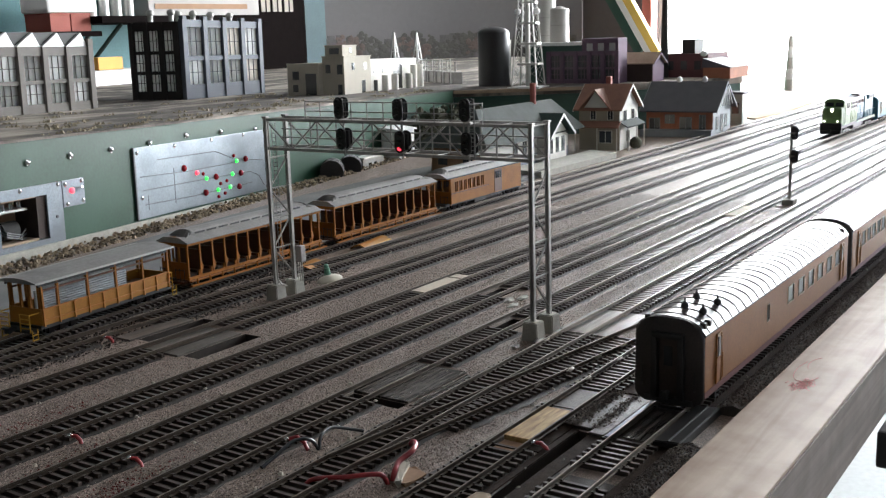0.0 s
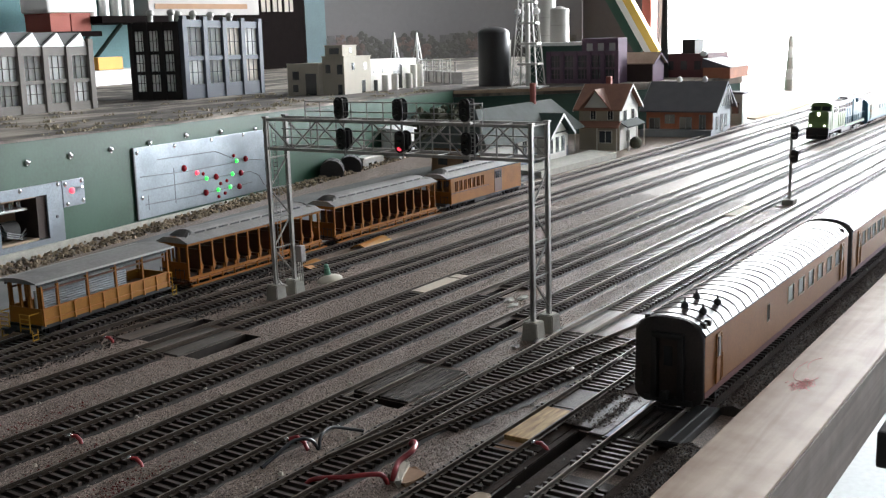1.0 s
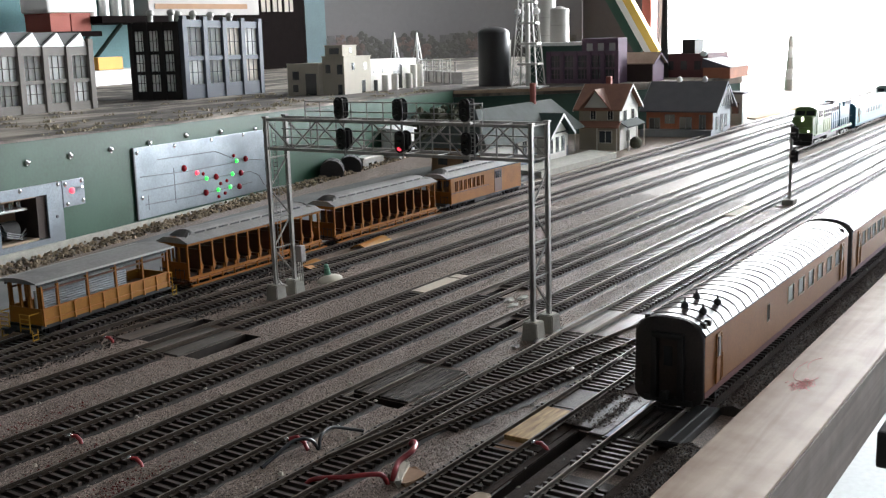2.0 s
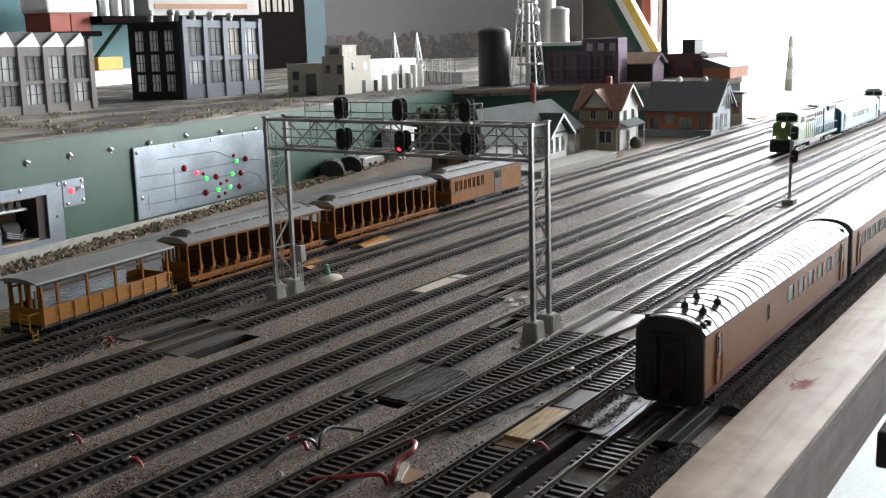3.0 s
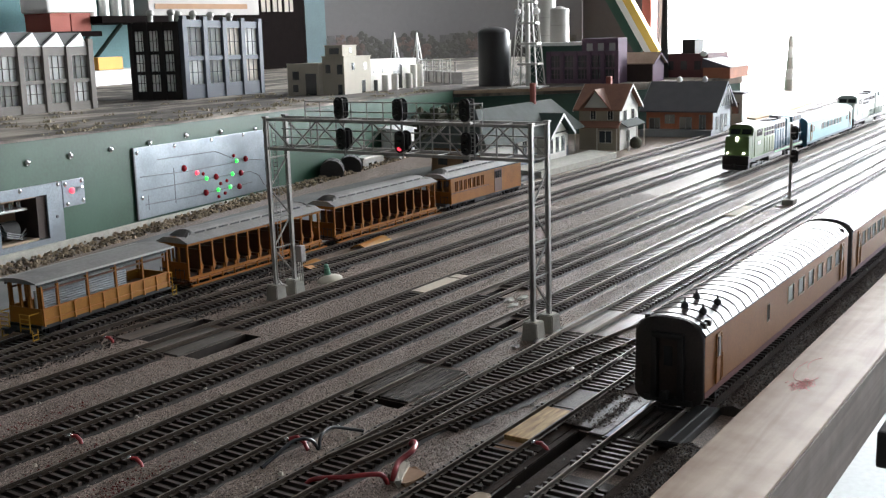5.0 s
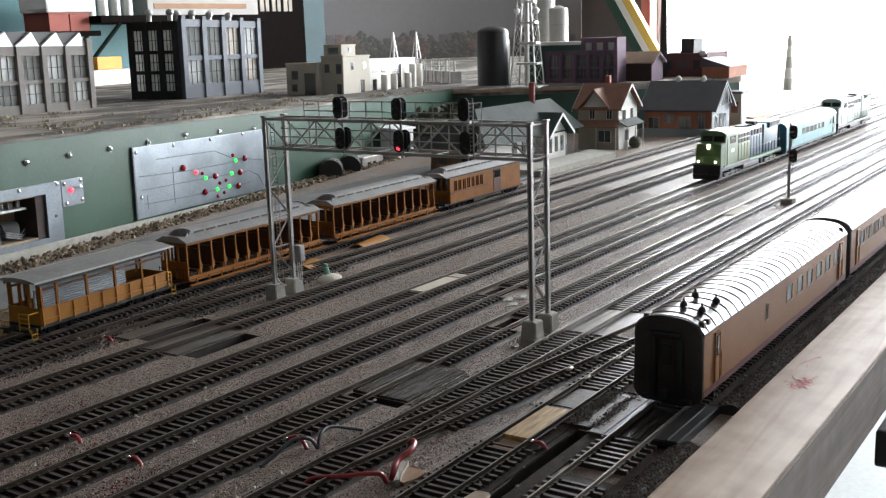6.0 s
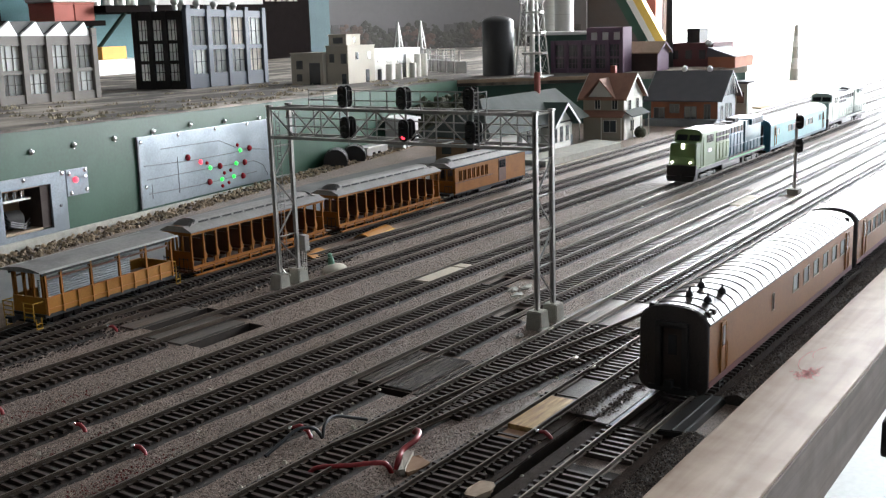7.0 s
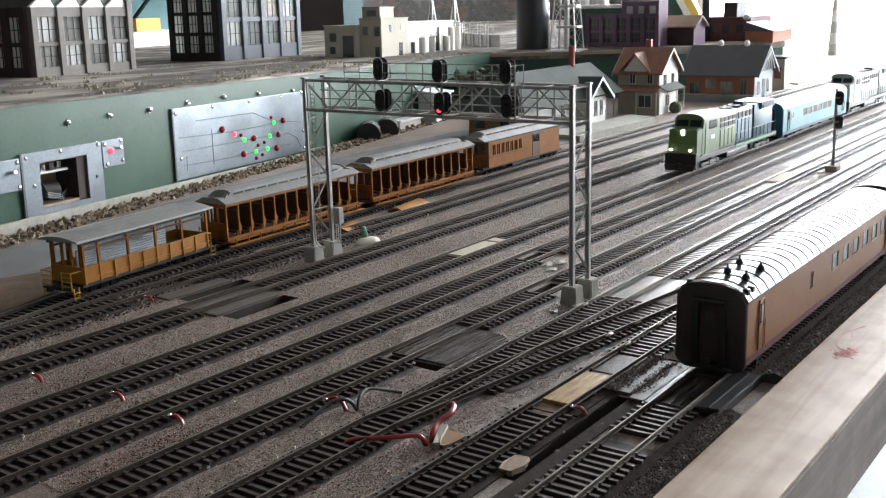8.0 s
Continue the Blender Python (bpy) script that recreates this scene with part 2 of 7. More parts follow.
M = {
    "ballast": ballast_material("grey_ballast", (0.12, 0.088, 0.070), (0.34, 0.262, 0.218), 0.0006, 0.00055, 0.54),
    "chip": material("ballast_chip", (0.24, 0.21, 0.175), 0.42, var=0.6, scale=900, fine=2500),
    "asphalt": material("grey_road", (0.15, 0.15, 0.15), 0.8, scale=14, fine=900, bump=0.0003, stain=((0.22, 0.21, 0.2), 20, 0.6)),
    # Dark brown that holds the shade between and beside the ties
    "tie_shade": material("shade_dark_roadbed", (0.024, 0.018, 0.015), 0.7, var=0.5, scale=120, fine=1800, bump=0.0004),
    "ridge_chip": material("dark_ridge_gravel", (0.12, 0.10, 0.09), 0.7, var=0.5, scale=400, fine=1500),
    "cinder_chip": material("black_cinders", (0.03, 0.025, 0.022), 0.7, var=0.5, scale=400, fine=1500),
    "dark_gravel": material("dark_gravel", (0.075, 0.064, 0.056), 0.85, var=0.6, scale=200, fine=1500, bump=0.0006),
    # Near-black brown with deep shade in the colour, for recess, shelf and trucks
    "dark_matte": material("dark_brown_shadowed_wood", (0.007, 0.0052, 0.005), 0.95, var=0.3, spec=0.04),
    "red_dust": material("red_chalk_dust", (0.20, 0.05, 0.045), 0.9, var=0.4, scale=900, fine=2500),
    "earth": material("brown_earth", (0.13, 0.08, 0.045), 0.9, var=0.5, scale=60, fine=900, bump=0.001),
    "rock": material("fieldstone", (0.24, 0.185, 0.12), 0.75, var=0.6, scale=90, fine=600, bump=0.0004),
    "tie": material("tie_plastic", (0.045, 0.034, 0.029), 0.36, var=0.45, scale=300, fine=1500, object_random=0.5),
    "rail": material("weathered_rail", (0.085, 0.064, 0.049), 0.42, metal=0.6, var=0.3, scale=60, fine=900),
    "rail_top": material("worn_rail", (0.20, 0.165, 0.135), 0.34, metal=0.9, var=0.15, scale=40, fine=500),
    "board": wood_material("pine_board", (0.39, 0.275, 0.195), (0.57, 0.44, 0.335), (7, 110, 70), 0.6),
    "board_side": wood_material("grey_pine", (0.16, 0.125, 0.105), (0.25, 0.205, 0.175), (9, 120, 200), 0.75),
    "red_ink": material("red_crayon", (0.68, 0.24, 0.22), 0.7, var=0.3, scale=300, fine=2000),
    "green_paint": material("green_paint", (0.0155, 0.066, 0.036), 0.42, var=0.2, scale=12, fine=300, bump=0.0002, stain=((0.026, 0.088, 0.053), 14, 0.7), spec=0.45),
    "dark_green": material("dark_green_paint", (0.022, 0.07, 0.05), 0.5, var=0.2, scale=12, fine=300),
    "teal_dull": material("dull_teal_paint", (0.055, 0.095, 0.105), 0.7, var=0.2, scale=8, fine=200),
    "grey_card": material("grey_white_card", (0.40, 0.375, 0.355), 0.8, var=0.12, scale=20, fine=300),
    "teal": material("teal_wall_paint", (0.105, 0.245, 0.26), 0.6, var=0.15, scale=8, fine=200),
    "alu": material("brushed_aluminium", (0.225, 0.255, 0.285), 0.38, metal=0.6, var=0.25, scale=25, fine=700, stain=((0.16, 0.18, 0.20), 22, 0.8)),
    "chrome": material("bright_screw", (0.72, 0.72, 0.72), 0.2, metal=1.0, var=0.1),
    "ink": material("dark_line", (0.10, 0.10, 0.11), 0.6),
    "black": material("black_plastic", (0.016, 0.015, 0.015), 0.45, var=0.4, scale=80, fine=700),
    "end_paint": material("dark_grey_brown_end", (0.040, 0.033, 0.030), 0.5, var=0.35, scale=60, fine=900),
    "brown_soot": material("sooty_dark_brown", (0.034, 0.022, 0.017), 0.55, var=0.4, scale=60, fine=900),
    "brass": material("dull_brass_grab_iron", (0.36, 0.17, 0.05), 0.35, metal=0.6, var=0.15),
    "soot": material("sooty_black", (0.02, 0.019, 0.018), 0.65, var=0.5, scale=60, fine=900),
    "roof_black": material("black_glossy_roof", (0.034, 0.026, 0.022), 0.31, var=0.35, scale=50, fine=800, spec=0.45),
    "brown": material("brown_coach_paint", (0.225, 0.088, 0.020), 0.5, var=0.18, scale=40, fine=700, spec=0.3),
    "maroon": material("maroon_stripe", (0.10, 0.022, 0.020), 0.55, spec=0.3),
    "orange": material("orange_brown_wood", (0.29, 0.108, 0.017), 0.5, var=0.28, scale=90, fine=900, spec=0.15),
    "orange_dark": material("brown_seat_wood", (0.10, 0.034, 0.012), 0.55, var=0.3, scale=90, fine=900),
    "yellow": material("ochre_yellow_paint", (0.37, 0.15, 0.008), 0.45, var=0.2, scale=60, fine=800),
    "ochre_trim": material("orange_ochre_trim", (0.42, 0.155, 0.016), 0.45, var=0.15, scale=90, fine=900),
    "bright_yellow": material("yellow_handrail", (0.60, 0.33, 0.03), 0.4, var=0.1),
    "roof_grey": material("dusty_grey_roof", (0.25, 0.24, 0.23), 0.55, var=0.25, scale=25, fine=500, stain=((0.14, 0.13, 0.122), 30, 0.85)),
    "corrugated": material("galvanised_sheet", (0.55, 0.58, 0.60), 0.4, metal=0.3, var=0.15),
    "steel": material("silver_bridge_paint", (0.40, 0.385, 0.365), 0.42, metal=0.35, var=0.22, scale=90, fine=900),
    "concrete": material("cast_concrete", (0.40, 0.39, 0.34), 0.85, var=0.25, scale=120, fine=1500, bump=0.0002),
    "plank_grey": wood_material("weathered_plank", (0.062, 0.054, 0.047), (0.16, 0.143, 0.128), (40, 500, 200), 0.3),
    "plank_dark": wood_material("wet_dark_plank", (0.045, 0.038, 0.034), (0.13, 0.118, 0.108), (40, 500, 200), 0.2),
    "plank_pale": wood_material("pale_worn_plank", (0.16, 0.15, 0.14), (0.30, 0.285, 0.27), (40, 500, 200), 0.3),
    "strip_metal": material("blue_grey_metal_strip", (0.16, 0.18, 0.21), 0.25, metal=0.4, var=0.25, scale=90, fine=900),
    "grit_wet": material("wet_glued_grit", (0.085, 0.072, 0.064), 0.5, var=0.6, scale=250, fine=1300, bump=0.0009, spec=0.4),
    # Brown darkened to hold the shade inside the pits
    "pit": material("shaded_brown_pit", (0.027, 0.017, 0.012), 0.75, var=0.5, scale=120, fine=900, bump=0.0004),
    "card": material("cream_card", (0.52, 0.45, 0.36), 0.75, var=0.15, scale=50, fine=600),
    "ply": wood_material("yellow_ply", (0.25, 0.115, 0.025), (0.66, 0.46, 0.19), (60, 400, 200), 0.4),
    "wire_red": material("red_wire", (0.36, 0.035, 0.04), 0.3, var=0.15, spec=0.6),
    "wire_black": material("dark_wire", (0.03, 0.032, 0.035), 0.35),
    "solder": material("solder_blob", (0.75, 0.75, 0.74), 0.2, metal=1.0),
    "solder_dull": material("smeared_solder", (0.52, 0.48, 0.42), 0.3, metal=0.6, var=0.3, scale=300, fine=900),
    "red_led": material("red_led_lens", (0.35, 0.01, 0.02), 0.25),
    "red_on": material("lit_red_led", (0.5, 0.02, 0.03), 0.3, glow=((1.0, 0.035, 0.06), 3.2)),
    "green_on": material("lit_green_led", (0.05, 0.5, 0.08), 0.3, glow=((0.05, 1.0, 0.12), 1.3)),
    "bldg_grey": material("taupe_brick_paint", (0.145, 0.130, 0.115), 0.75, var=0.15, scale=40, fine=800),
    "bldg_brown": material("dark_brown_brick", (0.05, 0.033, 0.028), 0.8, var=0.3, scale=60, fine=900),
    "bldg_slate": material("slate_blue_paint", (0.070, 0.082, 0.105), 0.65, var=0.12, scale=40, fine=700),
    "bldg_shade": material("shaded_brown_black", (0.018, 0.014, 0.013), 0.7, var=0.3, scale=60, fine=900),
    "cream": material("cream_stucco", (0.50, 0.46, 0.38), 0.8, var=0.1, scale=30, fine=600),
    "white_wall": material("white_clapboard", (0.70, 0.68, 0.62), 0.7, var=0.1, scale=30, fine=600),
    "tan_shade_wall": material("tan_clapboard", (0.36, 0.32, 0.25), 0.75, var=0.12, scale=50, fine=700),
    "grey_wall": material("grey_wainscot", (0.22, 0.24, 0.26), 0.7, var=0.15),
    "curtain": material("pale_window_sheet", (0.88, 0.89, 0.88), 0.85, var=0.08, scale=90, fine=900),
    "warm_paper": material("warm_window_paper", (0.74, 0.66, 0.58), 0.85, var=0.15, scale=120, fine=900),
    "bright_paper": material("backlit_window_paper", (0.90, 0.90, 0.90), 0.85, var=0.06, scale=90, fine=900),
    "painted_foliage": material("painted_grey_foliage", (0.044, 0.041, 0.035), 0.85, var=0.35, scale=30, fine=200),
    "painted_autumn": material("painted_rust_foliage", (0.072, 0.050, 0.043), 0.85, var=0.3, scale=30, fine=200),
    "painted_town": material("painted_mauve_town", (0.056, 0.050, 0.050), 0.85, var=0.25, scale=30, fine=200),
    "grit": material("dark_glued_grit", (0.036, 0.023, 0.017), 0.85, var=0.6, scale=250, fine=1600, bump=0.0007, spec=0.1),
    "pane": material("dark_window_glass", (0.03, 0.035, 0.04), 0.12, var=0.2, spec=0.8),
    "roof_green": material("grey_green_shingle", (0.066, 0.076, 0.070), 0.85, var=0.25, scale=60, fine=900, spec=0.2),
    "roof_dkgreen": material("dark_green_shingle", (0.03, 0.06, 0.05), 0.7, var=0.2, scale=60, fine=900),
    "roof_brown": material("rust_brown_shingle", (0.27, 0.13, 0.085), 0.75, var=0.25, scale=60, fine=900),
    "roof_slate": material("dark_slate_shingle", (0.065, 0.065, 0.075), 0.65, var=0.2, scale=60, fine=900),
    "brick_orange": material("orange_brick", (0.38, 0.15, 0.085), 0.8, var=0.2, scale=60, fine=900),
    "purple": material("plum_brick", (0.125, 0.075, 0.115), 0.75, var=0.2, scale=40, fine=800),
    "dark_red": material("dark_red_brick", (0.10, 0.035, 0.04), 0.75, var=0.25, scale=40, fine=800),
    "deck": deck_material(),
    "tan_edge": material("tan_wood_edge", (0.40, 0.30, 0.21), 0.8, var=0.2),
    "tuft": material("dry_grass", (0.36, 0.31, 0.22), 0.95, var=0.4, scale=200, fine=900),
    "wall": material("mauve_grey_room_wall", (0.082, 0.077, 0.077), 0.8, var=0.06, scale=3, fine=60),
    "white": material("white_paint", (0.80, 0.80, 0.79), 0.5, var=0.05),
    "red_box": material("brick_red_card", (0.34, 0.085, 0.06), 0.7, var=0.1),
    "tan_box": material("brown_cardboard", (0.30, 0.175, 0.10), 0.8, var=0.15),
    "orange_box": material("amber_card", (0.72, 0.36, 0.06), 0.6, var=0.08),
    "yellow_beam": material("yellow_beam_paint", (0.75, 0.52, 0.12), 0.5, var=0.1),
    "brick_post": material("brick_red_post", (0.36, 0.10, 0.075), 0.7, var=0.15),
    "foliage": material("muted_foliage", (0.10, 0.10, 0.07), 0.9, var=0.5, scale=30, fine=200),
    "tank": material("black_oil_tank", (0.02, 0.02, 0.022), 0.38, var=0.3, scale=30, fine=500),
    "silver": material("silver_tank_paint", (0.55, 0.54, 0.51), 0.4, metal=0.4, var=0.1),
    "grass_pale": material("tan_scenic_ground", (0.42, 0.30, 0.19), 0.95, var=0.25, scale=20, fine=400),
    "loco_green": material("olive_green_engine_paint", (0.095, 0.17, 0.055), 0.4, var=0.15, scale=60, fine=700),
    "loco_blue": material("blue_green_engine_paint", (0.022, 0.105, 0.15), 0.4, var=0.15, scale=60, fine=700),
    "loco_glint": material("green_sill_glint", (0.08, 0.36, 0.14), 0.4, var=0.1),
    "teal_coach": material("turquoise_coach_paint", (0.13, 0.37, 0.41), 0.4, var=0.12, scale=60, fine=700),
    "pale_engine": material("pale_grey_green_paint", (0.38, 0.45, 0.40), 0.45, var=0.15, scale=60, fine=700),
    "lamp_glass": material("lit_headlight", (1, 0.95, 0.85), 0.3, glow=((1.0, 0.93, 0.78), 5.0)),
    "glue": material("shiny_pale_glue", (0.42, 0.40, 0.36), 0.18, var=0.3, scale=300, fine=900),
    "figure_green": material("pale_green_paint", (0.16, 0.36, 0.25), 0.5),
    "floor": material("pale_concrete_floor", (0.50, 0.52, 0.52), 0.7, var=0.1, scale=3, fine=60),
    "ceiling": material("dim_ceiling", (0.20, 0.195, 0.19), 0.9, var=0.1, scale=3),
    "sky_glow": material("overcast_sky", (1, 1, 1), 1.0, glow=((1.0, 1.0, 1.0), 9.0)),
}


def let_light_through(m, share):
    """Thin paper: part of the light passes through it."""
    n, k = m.node_tree.nodes, m.node_tree.links
    b, out = n["Principled BSDF"], n["Material Output"]
    thin, mixer = n.new("ShaderNodeBsdfTranslucent"), n.new("ShaderNodeMixShader")
    thin.inputs[0].default_value = (0.85, 0.85, 0.82, 1)
    mixer.inputs[0].default_value = share
    k.new(b.outputs[0], mixer.inputs[1]), k.new(thin.outputs[0], mixer.inputs[2]), k.new(mixer.outputs[0], out.inputs[0])


let_light_through(M["curtain"], 0.6), let_light_through(M["warm_paper"], 0.6), let_light_through(M["bright_paper"], 0.88)

# ---- mesh helpers ----


def box(bm, lo, hi, bevel=0.0, turn=None):
    r = bmesh.ops.create_cube(bm, size=1)["verts"]
    for v in r:
        v.co = Vector([(lo[i] + hi[i]) / 2 + v.co[i] * (hi[i] - lo[i]) for i in range(3)])
    if bevel:
        edges = {e for v in r for e in v.link_edges}
        out = bmesh.ops.bevel(bm, geom=list(edges), offset=bevel, segments=2, affect="EDGES", profile=0.6)
        r = list({v for f in out["faces"] for v in f.verts} | {v for v in r if v.is_valid})
    if turn:
        bmesh.ops.transform(bm, matrix=turn, verts=[v for v in r if v.is_valid])
    return bm


def rod(bm, a, b, r, n=6, r2=None):
    a, b = Vector(a), Vector(b)
    d = b - a
    m = Matrix.Translation((a + b) / 2) @ d.to_track_quat("Z", "Y").to_matrix().to_4x4()
    bmesh.ops.create_cone(bm, cap_ends=True, segments=n, radius1=r, radius2=r if r2 is None else r2, depth=d.length, matrix=m)
    return bm


def ball(bm, c, r, squash=(1, 1, 1), sub=2):
    bmesh.ops.create_icosphere(bm, subdivisions=sub, radius=r, matrix=Matrix.Translation(c) @ Matrix.Diagonal((*squash, 1)))
    return bm


def sweep(bm, points, r, n=6):
    """A round cord along points."""
    rings = []
    for i, q in enumerate(points):
        q = Vector(q)
        d = (Vector(points[min(i + 1, len(points) - 1)]) - Vector(points[max(i - 1, 0)])).normalized()
        side = d.cross(Vector((0, 0, 1)))
        side = side.normalized() if side.length > 1e-6 else Vector((1, 0, 0))
        up = side.cross(d)
        rings.append([bm.verts.new(q + r * (math.cos(2 * math.pi * j / n) * side + math.sin(2 * math.pi * j / n) * up)) for j in range(n)])
    for a, b in zip(rings, rings[1:]):
        for j in range(n):
            bm.faces.new((a[j], a[(j + 1) % n], b[(j + 1) % n], b[j]))
    bm.faces.new(rings[0][::-1]), bm.faces.new(rings[-1])
    return bm


def prism(bm, outline, lo, hi, axis="x"):
    """An outline in the other two axes, drawn out along an axis."""
    def at(u, v, w):
        return {"x": (w, u, v), "y": (u, w, v), "z": (u, v, w)}[axis]
    a = [bm.verts.new(at(u, v, lo)) for u, v in outline]
    b = [bm.verts.new(at(u, v, hi)) for u, v in outline]
    n = len(outline)
    for i in range(n):
        bm.faces.new((a[i], a[(i + 1) % n], b[(i + 1) % n], b[i]))
    bm.faces.new(a[::-1]), bm.faces.new(b)
    return bm


def mesh_of(name, bm, mat, smooth=0.0):
    bmesh.ops.recalc_face_normals(bm, faces=bm.faces[:])
    me = bpy.data.meshes.new(name)
    bm.to_mesh(me)
    bm.free()
    me.materials.append(mat)
    if smooth:
        me.shade_smooth()
        me.set_sharp_from_angle(angle=radians(smooth))
    return me


def part(name, bm, mat, parent, label="", smooth=0.0):
    ob = new(name, mesh_of(name, bm, M[mat] if isinstance(mat, str) else mat, smooth))
    ob.parent = parent
    if label:
        tagged(ob, label)
    return ob


def thing(name, label, category, group="", kind="", m=None):
    ob = new(name)
    ob.empty_display_size = 0.01
    if m is not None:
        ob.matrix_basis = m
    return tagged(ob, label, category, group, kind)


def single(name, bm, mat, label, category, group="", kind="", m=None, smooth=0.0):
    ob = new(name, mesh_of(name, bm, M[mat], smooth))
    if m is not None:
        ob.matrix_basis = m
    return tagged(ob, label, category, group, kind)


def piece(name, me, parent, m):
    ob = new(name, me)
    ob.parent = parent
    ob.matrix_basis = m
    return ob


def B():
    return bmesh.new()

# ---- the room ----
GROUND_Z = -0.0045


def wall(name, lo, hi, mat="wall", label="plain painted room wall in dim light"):
    return single(name, box(B(), lo, hi), mat, label, "wall", kind="structure")


T = 0.12
wall("wall_north", (BACK_X, WALL_Y, FLOOR_Z), (WALL_X + T, WALL_Y + T, CEIL_Z), label="grey-blue painted wall behind the layout")
wall("wall_west", (BACK_X - T, SOUTH_Y - T, FLOOR_Z), (BACK_X, WALL_Y + T, CEIL_Z))
b = B()
box(b, (WALL_X, WIN_HI, FLOOR_Z), (WALL_X + T, WALL_Y - 0.002, CEIL_Z))
box(b, (WALL_X, SOUTH_Y, FLOOR_Z), (WALL_X + T, WIN_LO, CEIL_Z))
box(b, (WALL_X, WIN_LO + 0.001, FLOOR_Z), (WALL_X + T, WIN_HI - 0.001, WIN_SILL))
box(b, (WALL_X, WIN_LO + 0.001, WIN_TOP), (WALL_X + T, WIN_HI - 0.001, CEIL_Z))
single("wall_east", b, "wall", "grey-blue wall round a wide bright window", "wall", kind="structure")
# Unseen wall, left open where the side fill lamp stands
b = B()
box(b, (BACK_X, SOUTH_Y - T, FLOOR_Z), (-0.4, SOUTH_Y, CEIL_Z))
box(b, (2.4, SOUTH_Y - T, FLOOR_Z), (WALL_X + T, SOUTH_Y, CEIL_Z))
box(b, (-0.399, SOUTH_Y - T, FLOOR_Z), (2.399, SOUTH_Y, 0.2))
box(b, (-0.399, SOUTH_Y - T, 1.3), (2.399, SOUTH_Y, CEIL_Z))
single("wall_south", b, "wall", "plain unseen wall with an assumed window opening", "wall", kind="structure")
single("floor", box(B(), (BACK_X, SOUTH_Y, FLOOR_Z - 0.1), (WALL_X, WALL_Y, FLOOR_Z)), "floor", "pale concrete floor below the benchwork", "floor", kind="structure")
single("ceiling", box(B(), (BACK_X, SOUTH_Y, CEIL_Z), (WALL_X, WALL_Y, CEIL_Z + 0.1)), "ceiling", "dim plain ceiling", "ceiling", kind="structure")
single("backdrop", box(B(), (WALL_X + 0.7, -4.5, -1.5), (WALL_X + 0.72, 4.5, 3.0)), "sky_glow", "blank white overcast sky outside the window", "sky", kind="structure")
win = thing("window_1", "wide bright window at the end of the room", "window", kind="structure")
for y in (WIN_LO, -0.7, 0.0, 0.65, WIN_HI):
    part("window_frame", box(B(), (WALL_X + 0.02, y - 0.02, WIN_SILL), (WALL_X + 0.07, y + 0.02, WIN_TOP)), "white", win)
bm = B()
cove = [(2.94 + 0.9 * math.cos(radians(a)), 1.66 + 0.9 * math.sin(radians(a))) for a in range(15, 91, 3)]
prism(bm, cove + [(x + 0.02 * (x - 2.94), y + 0.02 * (y - 1.66)) for x, y in cove[::-1]], FLOOR_Z, CEIL_Z - 0.002, "z")
single("wall_cove", bm, "wall", "curved mauve-grey backdrop rounding the corner of the room", "wall", kind="structure", smooth=30)
post = thing("window_post", "brick-red painted post beside the window", "post", kind="structure")
part("shaft", box(B(), (3.62, 1.525, -0.3), (3.68, 1.56, 1.45), 0.004), "brick_post", post)
part("cap", box(B(), (3.61, 1.515, -0.34), (3.69, 1.57, -0.3), 0.004), "brick_post", post)
brace = thing("diagonal_brace", "diagonal beam in yellow, white and green", "beam", kind="structure")
for k, mat in enumerate(("dark_green", "white", "yellow_beam")):
    w = (0.030, 0.020, 0.026)[k]
    off = (0.0, 0.036, 0.060)[k]
    a, c = Vector((3.3, 1.800 - off, 0.68)), Vector((3.3, 1.444 - off, 0.09))
    d = (c - a).normalized()
    s = d.cross(Vector((1, 0, 0))).normalized()
    bm = B()
    vs = [bm.verts.new(q + s * e + Vector((f, 0, 0))) for q in (a, c) for e, f in ((0, 0), (w, 0), (w, 0.03), (0, 0.03))]
    for q in ((0, 1, 2, 3), (4, 7, 6, 5), (0, 4, 5, 1), (1, 5, 6, 2), (2, 6, 7, 3), (3, 7, 4, 0)):
        bm.faces.new([vs[i] for i in q])
    part(("green_board", "white_board", "yellow_board")[k], bm, mat, brace)

# ---- the table top: one sheet with real pits under the lift-out boards ----
PITS = [(0.431, 0.488, 0.5195, 0.5330), (0.420, 0.474, 0.4660, 0.4795), (0.410, 0.4175, 0.309, 0.344),
        (0.325, 0.428, 0.2085, 0.2150), (0.418, 0.470, 0.3035, 0.3070), (0.630, 0.656, 0.3800, 0.3935), (0.560, 0.586, 0.3295, 0.3430)]
GX0, GX1, GY0, GY1 = -0.9, 3.85, 0.1525, 2.55


